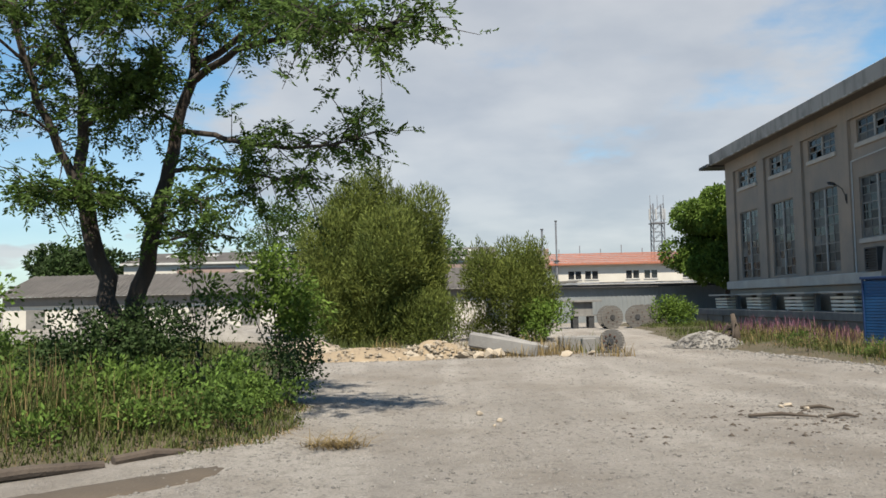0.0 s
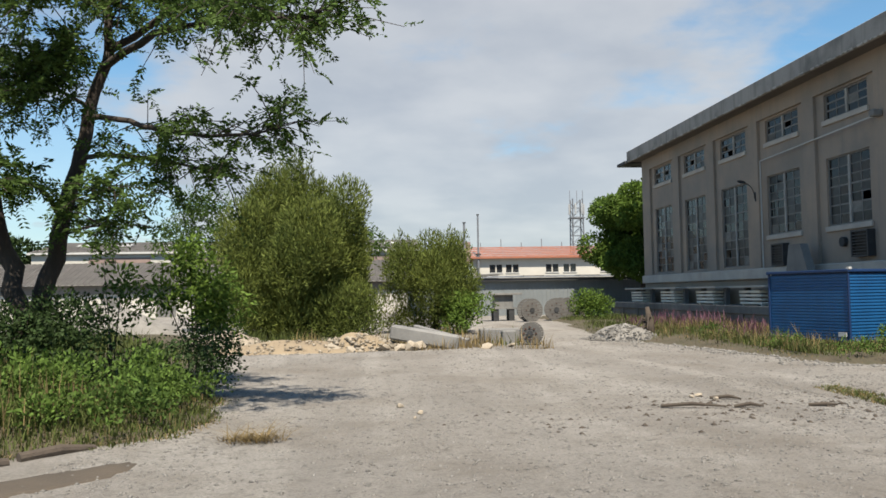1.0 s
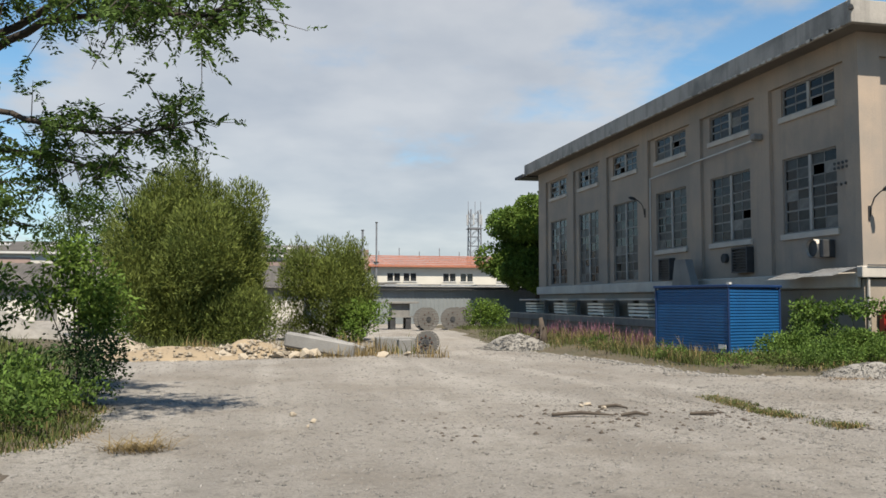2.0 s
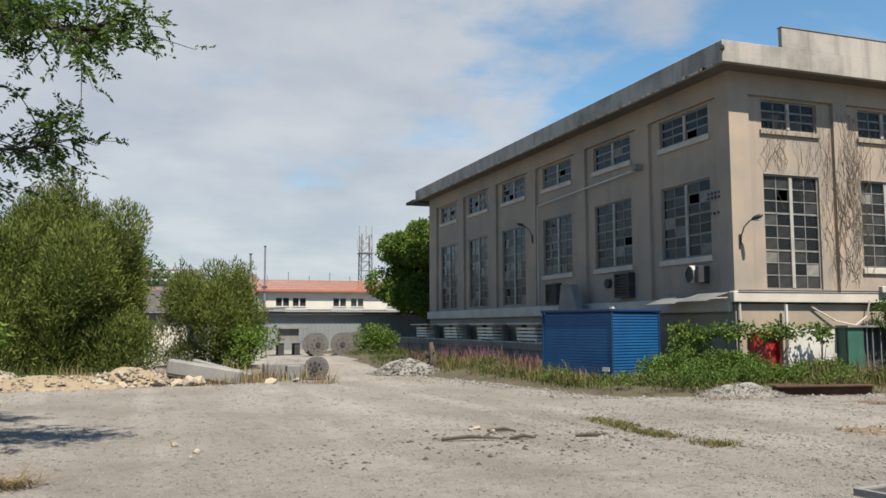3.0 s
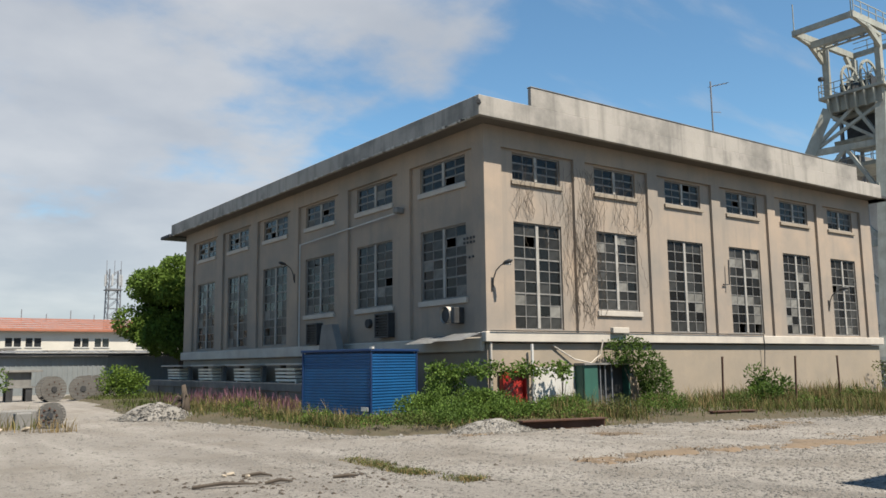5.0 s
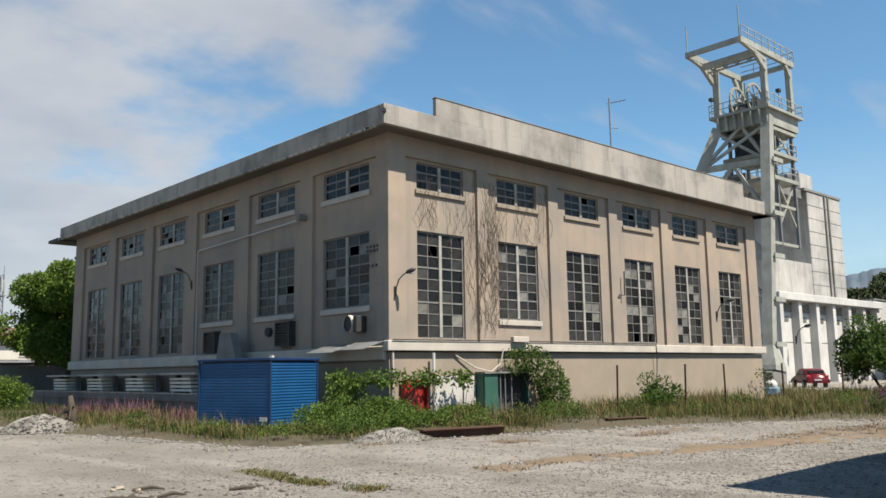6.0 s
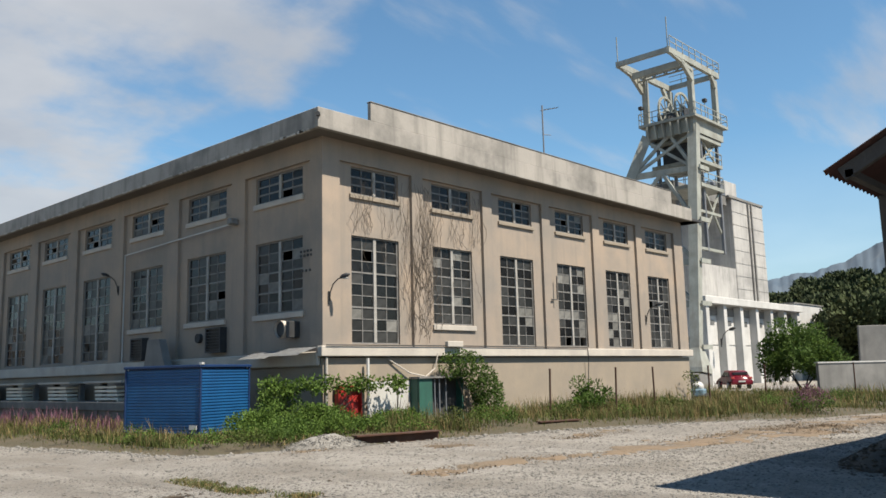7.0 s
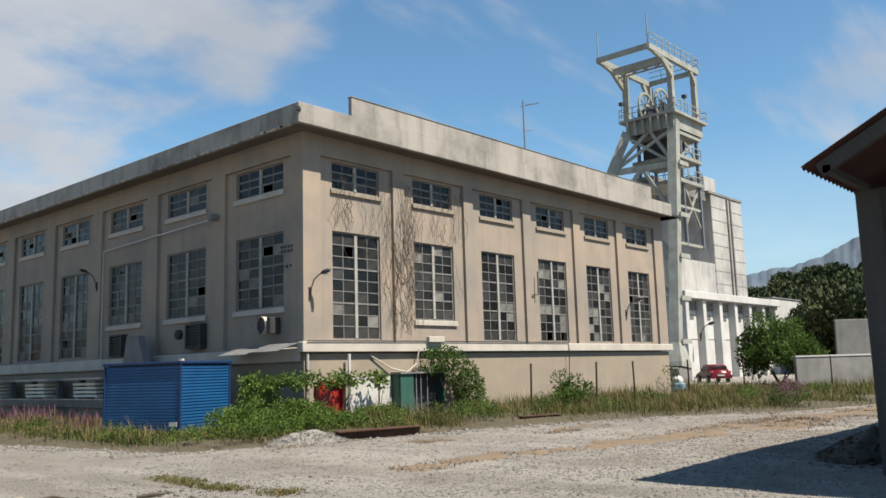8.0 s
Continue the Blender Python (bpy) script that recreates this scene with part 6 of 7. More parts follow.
def make_robinia():
    rng = np.random.default_rng(21)
    tree = thing("robinia_tree", "two-stemmed robinia tree with airy feathery leaves", "tree", pose(-5.3, 13.7, 0.2))
    inv = Matrix.Translation((5.3, -13.7, -0.2))
    stems = [([(-5.2, 13.5, 0.0), (-5.31, 13.5, 1.4), (-5.68, 13.5, 2.73), (-5.87, 13.4, 3.64)], 0.17, 0.125),
             ([(-5.3, 14, 0.0), (-5.22, 14, 1.38), (-4.97, 14, 2.65), (-4.65, 14, 3.79), (-4.46, 14, 4.76), (-4.14, 13.9, 5.69)], 0.175, 0.08)]
    limbs = [([(-5.87, 13.4, 3.64), (-6.19, 13.2, 4.44), (-6.56, 13, 5.58), (-6.73, 12.8, 6.6)], 0.085, 0.04, 1.0),
             ([(-5.87, 13.4, 3.64), (-5.86, 13.5, 4.58), (-5.95, 13.6, 5.46), (-6.26, 13.4, 6.35), (-6.4, 13.2, 7.4)], 0.11, 0.04, 1.0),
             ([(-4.14, 13.9, 5.69), (-4.14, 13.8, 6.44), (-4.24, 13.6, 7.5)], 0.085, 0.03, 1.9),
             ([(-4.14, 13.9, 5.69), (-3.23, 13.5, 6.13), (-2.48, 13, 6.6), (-1.9, 12.6, 6.9)], 0.07, 0.02, 0.95),
             ([(-4.25, 13.9, 5.4), (-3.2, 13, 5.69), (-2.13, 12, 5.57), (-1.19, 11, 5.31), (-0.55, 10.6, 5.2)], 0.07, 0.012, 0.7),
             ([(-4.61, 14, 3.94), (-4.01, 13.6, 3.93), (-2.95, 13, 3.72), (-2.0, 12.4, 3.4)], 0.05, 0.012, 0.6),
             ([(-4.43, 14, 4.61), (-3.67, 13.4, 4.42), (-2.59, 12.6, 4.05), (-1.57, 12, 3.97), (-1.15, 11.7, 4.03)], 0.055, 0.01, 0.62),
             ([(-5.87, 13.4, 3.59), (-5.86, 12.6, 3.44), (-5.87, 12, 3.35)], 0.035, 0.01, 0.9),
             ([(-4.91, 14, 2.94), (-5.04, 13.5, 3.36), (-5.34, 13, 3.44), (-5.43, 12.6, 3.35)], 0.045, 0.012, 1.3),
             ([(-6.19, 13.2, 4.44), (-6.49, 12.8, 4.72), (-6.9, 12.4, 4.68)], 0.03, 0.008, 0.35),
             ([(-5.86, 13.5, 4.58), (-5.17, 13, 5.01), (-4.4, 12.6, 5.3)], 0.045, 0.012, 2.0),
             ([(-4.84, 14, 3.03), (-4.16, 13.2, 3.21), (-3.7, 12.8, 3.35)], 0.035, 0.01, 0.9),
             ([(-4.46, 14, 4.76), (-4.78, 13.4, 4.91), (-4.99, 13, 4.7)], 0.04, 0.01, 1.5),
             ([(-4.97, 14, 2.65), (-4.23, 13.4, 2.78), (-3.6, 13, 2.7)], 0.03, 0.008, 0.7),
             ([(-6.26, 13.4, 6.35), (-5.4, 12.6, 6.5), (-4.5, 12, 6.0)], 0.04, 0.01, 2.6),
             ([(-6.56, 13, 5.58), (-6.9, 12.4, 6.0), (-7.0, 11.8, 6.3)], 0.03, 0.01, 1.0),
             ([(-3.2, 13, 5.69), (-2.3, 11.4, 5.6), (-1.5, 10.2, 5.25)], 0.035, 0.01, 0.45),
             ([(-4.14, 13.8, 6.44), (-3.3, 12.6, 6.3), (-2.7, 11.8, 6.2)], 0.04, 0.01, 0.8)]
    for pts, r0, r1 in stems:
        bm = bmesh.new()
        limb_tubes(bm, rng, pts, r0, r1, 12)
        part("trunk", bm, "bark", tree, smooth=True).matrix_parent_inverse = inv
    foot, way = [], []
    twigs = bmesh.new()
    for pts, r0, r1, dens in limbs:
        bm = bmesh.new()
        fine = limb_tubes(bm, rng, pts, r0, r1)
        part("limb", bm, "bark", tree, smooth=True).matrix_parent_inverse = inv
        total = sum((b - a).length for a, b in zip(fine, fine[1:]))
        for _ in range(int(16 * total * dens) + 5):
            t = 0.25 + 0.75 * rng.random() ** 0.8
            i = min(int(t * (len(fine) - 1)), len(fine) - 2)
            a = fine[i].lerp(fine[i + 1], t * (len(fine) - 1) - i)
            along = (fine[i + 1] - fine[i]).normalized()
            d = (along * 0.6 + Vector(rng.normal(size=3)) * 0.75)
            d.z = d.z * 0.55 + 0.05
            d.normalize()
            l = (0.4 + 0.85 * rng.random()) * (0.8 if total < 2 else 1.0)
            mid, end = a + d * l * 0.5 + Vector((0, 0, 0.05)), a + d * l + Vector((0, 0, -0.04))
            tube(twigs, [a, mid, end], [0.011, 0.008, 0.004], 4, False)
            for q in range(6):
                s = 0.25 + 0.75 * rng.random()
                foot.append(a.lerp(mid, s * 2) if s < 0.5 else mid.lerp(end, s * 2 - 1))
                way.append(d * 0.6 + Vector(rng.normal(size=3)) * 0.7 + Vector((0, 0, -0.15)))
    tw = part("twig", twigs, "bark", tree)
    tw.matrix_parent_inverse = inv
    tw["kind"] = "stuff"
    # feathery leaves: leaflets in pairs along a drooping rib
    foot, way = np.array([tuple(q) for q in foot]), unit(np.array([tuple(q) for q in way]))
    n = len(foot)
    rib = 0.17 + 0.13 * rng.random(n)
    lat = unit(np.cross(way, np.array([0, 0, 1.0]) + 0.4 * rng.normal(size=(n, 3))))
    P, W = [], []
    for k in range(6):
        s = 0.15 + 0.8 * k / 5
        base = foot + way * (rib * s)[:, None] + np.array([0, 0, -1.0]) * (0.12 * rib * s * s * 2)[:, None]
        for sg in (-1, 1):
            P.append(base)
            W.append(lat * sg + way * 0.45 + np.array([0, 0, -0.15]) + 0.2 * rng.normal(size=(n, 3)))
    P, W = np.concatenate(P), np.concatenate(W)
    crown = leaf_mesh("crown", P, W, 0.075 + 0.03 * rng.random(len(P)), 0.036, "leaf_tree", tree, rng, "feathery green leaves")
    crown.matrix_parent_inverse = inv


def make_bush(name, label, at, lumps, per, leaf, mat, trunk_r=0.1, upward=0.0, seed=1, shell=0.5, core=True, category="bush", stems=4, group=""):
    """A bush: a few bent stems and lumps of small leaves. Lumps are relative to its foot."""
    rng = np.random.default_rng(seed)
    b = thing(name, label, category, pose(*at), group)
    top = max(l[2] for l in lumps)
    for k in range(stems):
        l = lumps[rng.integers(len(lumps))]
        bm = bmesh.new()
        limb_tubes(bm, rng, [(0.15 * rng.normal(), 0.15 * rng.normal(), -0.1), (l[0] * 0.35, l[1] * 0.35, l[2] * 0.45), (l[0] * 0.9, l[1] * 0.9, l[2])], trunk_r, trunk_r * 0.25, 6)
        part("stem", bm, "bark", b, smooth=True)
    pos, way = blob_points(rng, lumps, per, shell)
    keep = pos[:, 2] > 0.02
    pos, way = pos[keep], way[keep]
    w = way * 0.7 + rng.normal(size=way.shape) * 0.55 + np.array([0, 0, upward])
    leaf_mesh("foliage", pos, w, leaf[0] * (0.6 + 0.8 * rng.random(len(pos))), leaf[1], mat, b, rng)
    return b


def spires(rng, x, y, z, spread, height, count):
    """Upright shoots: slim tall lumps."""
    return [(x + spread * rng.normal() * 0.5, y + spread * rng.normal() * 0.5, z + height * (0.3 + 0.5 * rng.random()), 0.22, 0.22, 0.55) for _ in range(count)]


def make_cypresses():
    rng = np.random.default_rng(31)
    lumps = crown_lumps(rng, 0, 0, 3.0, 3.6, 3.0, 3.4, 52, 0.95, -0.9)
    for k in range(46):
        a, q = rng.random() * 6.283, rng.random() ** 0.5
        lumps.append((2.1 * q * math.cos(a) - 0.3, 2.0 * q * math.sin(a), 6.3 - 2.6 * q * q + 0.3 * rng.normal(), 0.2, 0.2, 0.8))
    lumps += [(1.0 * rng.normal(), 1.0 * rng.normal() - 0.8, 0.9, 1.0, 1.0, 0.9) for _ in range(9)]
    make_bush("cypress_bush", "large dense olive-green cypress bush", (-2.6, 34.2, 0), [(a, b, c, d, e, f * 1.35) for a, b, c, d, e, f in lumps], 1900, (0.19, 0.042), "leaf_cypress", 0.12, 1.0, 32, 0.55)
    rng = np.random.default_rng(33)
    lumps = crown_lumps(rng, 0, 0, 1.6, 2.4, 1.7, 1.9, 30, 0.75, -0.9)
    for k in range(20):
        lumps.append((1.7 * rng.uniform(-1, 1), 0.8 * rng.normal(), 2.9 + 0.5 * rng.random(), 0.16, 0.16, 0.65))
    lumps += [(-1.3, 0, 3.4, 0.2, 0.2, 0.7), (0.75, 0, 3.5, 0.22, 0.22, 0.7), (1.1, 0.1, 3.3, 0.2, 0.2, 0.6)]
    make_bush("cypress_bush", "smaller olive-green cypress bush with upright shoots", (2.75, 34.6, 0), [(a, b, c, d, e, f * 1.3) for a, b, c, d, e, f in lumps], 1900, (0.17, 0.04), "leaf_cypress", 0.08, 1.0, 34, 0.5)
    make_bush("laurel_bush", "broad-leaved green bush beside the cypresses", (3.9, 33.4, 0), crown_lumps(np.random.default_rng(35), 0, 0, 0.9, 1.2, 1.0, 1.0, 12, 0.55, -0.8), 900, (0.13, 0.07), "leaf_broad", 0.05, 0.1, 35)
    make_bush("ash_sapling", "young ash with light leaves behind the bush", (0.15, 37.5, 0), crown_lumps(np.random.default_rng(36), 0, 0, 3.6, 1.2, 1.0, 1.4, 14, 0.5, -0.5), 420, (0.2, 0.07), "leaf_tree", 0.07, -0.1, 36, 0.2, category="tree")
    make_bush("pale_tree", "thin tree with sparse leaves beyond the bush", (-8.0, 40.5, 0), crown_lumps(np.random.default_rng(37), 0, 0, 4.9, 2.1, 1.6, 2.0, 30, 0.5, -0.7), 620, (0.2, 0.07), "leaf_tree", 0.08, -0.2, 37, 0.1, category="tree")
    make_bush("dark_tree", "dark round tree behind the hangar", (-40.0, 90, 0), crown_lumps(np.random.default_rng(38), 0, 0, 5.0, 5.4, 4, 4.2, 30, 1.5, -0.5), 260, (0.5, 0.26), "leaf_dark", 0.3, 0, 38, 0.5, category="tree")
    make_bush("lime_tree", "round bright green broadleaf tree beyond the hall", (18.1, 53.6, 0), crown_lumps(np.random.default_rng(39), 0, 0, 4.75, 3.7, 3.4, 4.1, 64, 0.85, -0.7), 1100, (0.19, 0.14), "leaf_broad", 0.2, -0.25, 39, 0.6, category="tree")
    make_bush("box_bush", "small clipped-looking green bush beside the track", (12.0, 44.2, 0), crown_lumps(np.random.default_rng(40), 0, 0, 0.8, 1.35, 1.0, 0.8, 14, 0.5, -0.6), 900, (0.12, 0.07), "leaf_broad", 0.04, 0.2, 40)


def make_mound_plants():
    R = np.random.default_rng
    make_bush("bramble", "dark bramble thicket round the tree's foot", (-5.1, 13.2, 0.25), crown_lumps(R(41), 0, 0, 0.55, 1.4, 1.1, 0.8, 24, 0.42, -0.4), 2200, (0.075, 0.045), "leaf_dark", 0.02, 0.1, 41, 0.4, group="thicket on the verge")
    make_bush("bramble", "dark twiggy thicket at the verge's end", (-3.0, 13.8, 0.1), crown_lumps(R(42), 0, 0, 0.45, 1.0, 1.0, 0.65, 18, 0.34, -0.4), 1800, (0.07, 0.04), "leaf_dark", 0.015, 0.1, 42, 0.25, group="thicket on the verge")
    make_bush("ash_sapling", "leafy green ash sapling on the verge", (-3.45, 17.2, 0), crown_lumps(R(43), 0, 0, 1.75, 0.95, 0.9, 1.15, 26, 0.36, -0.8), 1000, (0.14, 0.055), "leaf_broad", 0.025, -0.1, 43, 0.2, category="tree")
    make_bush("ash_sapling", "thin young ash sapling on the verge", (-4.55, 15.6, 0.2), crown_lumps(R(44), 0, 0, 1.3, 0.9, 0.8, 0.95, 14, 0.26, -0.8), 560, (0.13, 0.055), "leaf_tree", 0.02, -0.1, 44, 0.1, category="tree")
    make_bush("hedge_bush", "green bush beyond the verge", (-8.6, 14.8, 0.3), crown_lumps(R(45), 0, 0, 1.0, 1.5, 1.2, 1.25, 18, 0.5, -0.6), 900, (0.12, 0.06), "leaf_broad", 0.03, 0.0, 45, 0.3)
    make_bush("hedge_bush", "dark green bush on the verge", (-7.3, 12.6, 0.3), crown_lumps(R(46), 0, 0, 0.55, 1.2, 1.0, 0.6, 14, 0.4, -0.5), 1000, (0.10, 0.05), "leaf_tree", 0.03, 0.1, 46, 0.3)
    make_bush("weed_bush", "low leafy weeds on the verge", (-3.6, 11.6, 0.1), crown_lumps(R(47), 0, 0, 0.35, 1.5, 1.3, 0.4, 22, 0.3, -0.3), 1500, (0.08, 0.04), "ivy", 0.01, 0.4, 47, 0.3)
    for k, (x, y) in enumerate(((-2.8, 10.6), (-3.4, 9.9), (-4.4, 9.6), (-4.6, 10.4), (-2.5, 11.9), (-5.6, 9.8), (-6.6, 10.8), (-2.7, 12.8))):
        make_bush("weed", "leafy green roadside weeds on the verge", (x, y, 0.05), crown_lumps(R(140 + k), 0, 0, 0.25, 0.6, 0.5, 0.25, 9, 0.22, -0.3), 1500, (0.07, 0.035), "ivy" if k % 3 else "leaf_tree", 0.008, 0.5, 140 + k, 0.2, category="weeds", stems=3, group="weeds on the verge")
    make_bush("weed_bush", "low leafy weeds on the verge", (-5.4, 11.0, 0.15), crown_lumps(R(48), 0, 0, 0.35, 1.7, 1.2, 0.4, 24, 0.3, -0.3), 1500, (0.08, 0.04), "ivy", 0.01, 0.4, 48, 0.3)


def make_hall_plants():
    R = np.random.default_rng
    for (x, y, rx, ry, h, c, s) in ((13.6, 19.0, 1.3, 0.9, 0.42, 18, 51), (15.2, 19.0, 1.1, 0.7, 0.42, 16, 52), (15.4, 17.9, 1.7, 0.7, 0.26, 20, 53), (12.9, 18.0, 1.2, 1.0, 0.24, 16, 54), (14.6, 19.9, 0.7, 0.4, 0.85, 10, 50), (17.6, 18.4, 1.4, 0.6, 0.25, 12, 49)):
        make_bush("bramble", "rank green bramble bank before the hall", (x, y, 0.05), crown_lumps(R(s), 0, 0, h, rx, ry, h, c + 10, 0.26, -0.3), 2600, (0.065, 0.042), "ivy", 0.012, 0.3, s, 0.3, group="brambles before the hall")
    make_bush("vine", "leafy vine trained over the red cabinet", (15.6, 19.4, 0), [(1.6 * (i / 15 - 0.5) * 2.6 + 0.2, 0.1 * math.sin(i), 1.45 + 0.1 * math.sin(i * 1.7), 0.3, 0.25, 0.2) for i in range(16)], 1500, (0.11, 0.07), "ivy", 0.02, -0.1, 55, 0.2)
    make_bush("fig_sapling", "small leafy sapling against the pale wall", (18.6, 19.3, 0), crown_lumps(R(56), 0, 0, 1.3, 0.5, 0.3, 0.35, 7, 0.22, -0.5), 900, (0.12, 0.08), "ivy", 0.02, -0.1, 56, 0.2)
    make_bush("ivy_mass", "dense green ivy heaped over a small shed", (22.15, 19.3, 0), [(-0.8, 0.2, 1.95, 0.45, 0.3, 0.45), (-0.3, 0.1, 2.05, 0.55, 0.4, 0.45), (0.2, 0.05, 1.8, 0.6, 0.45, 0.6), (0.75, 0.05, 1.35, 0.6, 0.45, 0.65), (1.2, 0.1, 0.95, 0.5, 0.4, 0.7), (0.75, -0.05, 1.0, 0.55, 0.45, 0.6), (0.95, -0.05, 0.5, 0.7, 0.45, 0.5)], 2600, (0.085, 0.065), "leaf_tree", 0.03, -0.35, 57, 0.7)
    make_bush("laurel_bush", "dark green bush in the grass before the hall", (26.4, 17.0, 0), crown_lumps(R(58), 0, 0, 0.7, 1.05, 0.8, 0.75, 14, 0.34, -0.5), 1100, (0.15, 0.06), "leaf_tree", 0.03, 0.3, 58, 0.3)
    make_bush("oleander_bush", "large dark green bush before the white works", (50.3, 18.2, 0), crown_lumps(R(59), 0, 0, 2.2, 2.5, 2.5, 2.2, 34, 0.75, -0.6), 800, (0.2, 0.1), "leaf_tree", 0.06, 0.3, 59, 0.4)
    make_bush("valerian", "pink-flowered valerian bush at the grass edge", (29.8, 10.6, 0), crown_lumps(R(60), 0, 0, 0.5, 0.9, 0.7, 0.5, 12, 0.26, -0.4), 1200, (0.08, 0.035), "flower", 0.015, 0.5, 60, 0.2)
    make_bush("valerian", "green stems under pink valerian", (29.6, 10.5, 0), crown_lumps(R(61), 0, 0, 0.3, 0.9, 0.7, 0.3, 12, 0.26, -0.4), 1200, (0.1, 0.03), "leaf_tree", 0.015, 0.5, 61, 0.2)
    make_bush("wild_vine", "yellowing creeper on the hall's corner", (38.9, 19.4, 0), crown_lumps(R(62), 0, 0, 0.9, 0.8, 0.3, 0.9, 12, 0.2, -0.9), 420, (0.12, 0.07), "grass", 0.02, 0, 62, 0.1)
    for k, (x, y, s) in enumerate(((10.8, 17.6, 0.8), (11.4, 16.9, 0.7), (12.2, 16.7, 0.8), (16.5, 16.4, 0.8), (18.2, 16.6, 1.0), (19.5, 15.8, 0.8), (20.8, 17.2, 1.1), (22.4, 15.6, 0.8), (23.6, 16.8, 1.0), (25.0, 14.8, 0.8), (27.6, 14.4, 0.9), (29.2, 15.4, 1.0), (31.5, 12.6, 0.9), (33.5, 13.8, 1.1), (36.5, 11.5, 1.0), (10.6, 20.4, 0.7), (10.2, 23.5, 0.7), (11.0, 26.2, 0.8))):
        make_bush("weed", "rank green weeds in the grass bank", (x, y, 0.05), crown_lumps(R(170 + k), 0, 0, 0.3 * s, 0.9 * s, 0.6 * s, 0.3 * s, 10, 0.24 * s, -0.3), 1100, (0.075, 0.03), ("ivy", "grass", "leaf_tree")[k % 3], 0.008, 0.6, 170 + k, 0.2, category="weeds", stems=3, group="weeds on the grass bank")
    # bare creeper stems on the sunny wall
    rng = R(63)
    bm = bmesh.new()
    for k in range(120):
        x = 20.5 + 0.5 * rng.normal() if k < 70 else rng.uniform(17.2, 24)
        z = rng.uniform(2.7, 6.0) if k < 76 else rng.uniform(6.2, 6.6)
        pts = [(x, YB - 0.012, z)]
        for _ in range(14):
            x += 0.09 * rng.normal() + 0.01
            z += rng.uniform(0.06, 0.3)
            if z > 8.3:
                break
            pts.append((x, YB - 0.012, z))
        if len(pts) > 2:
            tube(bm, pts, [0.007 - 0.004 * i / len(pts) for i in range(len(pts))], 4, False)
    tagged(part("creeper_stem", bm, "twig"), "bare brown creeper stems clinging to the wall", "creeper", kind="stuff")


def blades(name, count, inside, height, width, mat, label, seed, lean=0.35, ground=None, depth=None):
    """Grass: bent blades of two quads, where inside(x, y) gives the density from 0 to 1 within a box."""
    rng = np.random.default_rng(seed)
    (x0, x1, y0, y1), f = inside
    xs, ys = x0 + (x1 - x0) * rng.random(count * 3), y0 + (y1 - y0) * rng.random(count * 3)
    keep = np.array([rng.random() < f(x, y) for x, y in zip(xs, ys)])
    xs, ys = xs[keep][:count], ys[keep][:count]
    n = len(xs)
    g = ground or ground_height
    zs = np.array([g(x, y) for x, y in zip(xs, ys)]) - 0.02
    h = height[0] + (height[1] - height[0]) * rng.random(n) ** 1.6
    if depth:
        h = h * np.array([0.14 + 0.86 * min(1.0, max(0.0, depth(x, y) / 2.6)) for x, y in zip(xs, ys)])
    h = h * np.array([max(0.25, 0.85 + 0.7 * smooth_noise(x, y, 0.9, 17.0) + 0.7 * smooth_noise(x, y, 0.3, 9.0)) for x, y in zip(xs, ys)])
    a = rng.random(n) * 6.283
    w = width * (0.6 + 0.8 * rng.random(n))
    d = np.stack([np.cos(a), np.sin(a)], 1)
    s = np.stack([-d[:, 1], d[:, 0]], 1)
    lean_ = lean * h * (0.3 + rng.random(n))
    base = np.stack([xs, ys, zs], 1)

    def at(q, side_):
        p = base.copy()
        p[:, :2] += d * (lean_ * q * q)[:, None] + s * (w * side_)[:, None]
        p[:, 2] += h * q * (1 - 0.15 * q)
        return p
    v = np.stack([at(0, -0.5), at(0, 0.5), at(0.55, 0.42), at(0.55, -0.42), at(1, 0.06), at(1, -0.06)], 1).reshape(-1, 3)
    f0 = np.array([[0, 1, 2, 3], [3, 2, 4, 5]])
    f = (f0[None] + 6 * np.arange(n)[:, None, None]).reshape(-1, 4)
    return tagged(from_arrays(name, v, f, mat), label, "grass", kind="stuff")


def lerp_line(pts, q, along):
    """The other coordinate of a bent line at a place along one axis."""
    pts = sorted(pts, key=lambda c: c[along])
    return float(np.interp(q, [c[along] for c in pts], [c[1 - along] for c in pts]))


VERGE = [(-4.6, 7.6), (-3.7, 8.8), (-3.0, 9.45), (-2.15, 9.9), (-1.8, 11.3), (-2.15, 13.7), (-3.7, 20.6), (-4.7, 25)]
BANK_X = [(9.9, 17.2), (9.3, 21.0), (9.1, 25.0), (7.9, 28.6), (9.5, 40), (10, 47)]
BANK_Y = [(10.4, 16.5), (12.9, 15.5), (15.2, 15.4), (18, 14.7), (21.6, 13.4), (24.6, 12.3), (28.0, 9.6), (33, 8.2), (45, 7.0)]


def on_verge(x, y):
    """How far a place lies inside the verge, in metres."""
    if y < 7.6:
        return -1.0
    return lerp_line(VERGE, y, 1) - x


def on_bank(x, y):
    if x < 10.4:
        return min(x - lerp_line(BANK_X, y, 1), y - 16.5)
    e = y - lerp_line(BANK_Y, x, 0)
    if x < 12:
        e = min(e, 9) if y < 17 else max(e, 0.1)
    return e


def verge_height(x, y):
    k = max(0.0, min(1.0, on_verge(x, y) / 3.0))
    return ground_height(x, y) + 0.38 * k * k * (3 - 2 * k) + (0.05 * smooth_noise(x, y, 0.9, 2.0) if k > 0 else 0)


def bank_height(x, y):
    k = max(0.0, min(1.0, on_bank(x, y) / 2.0))
    return ground_height(x, y) + 0.12 * k * k * (3 - 2 * k)


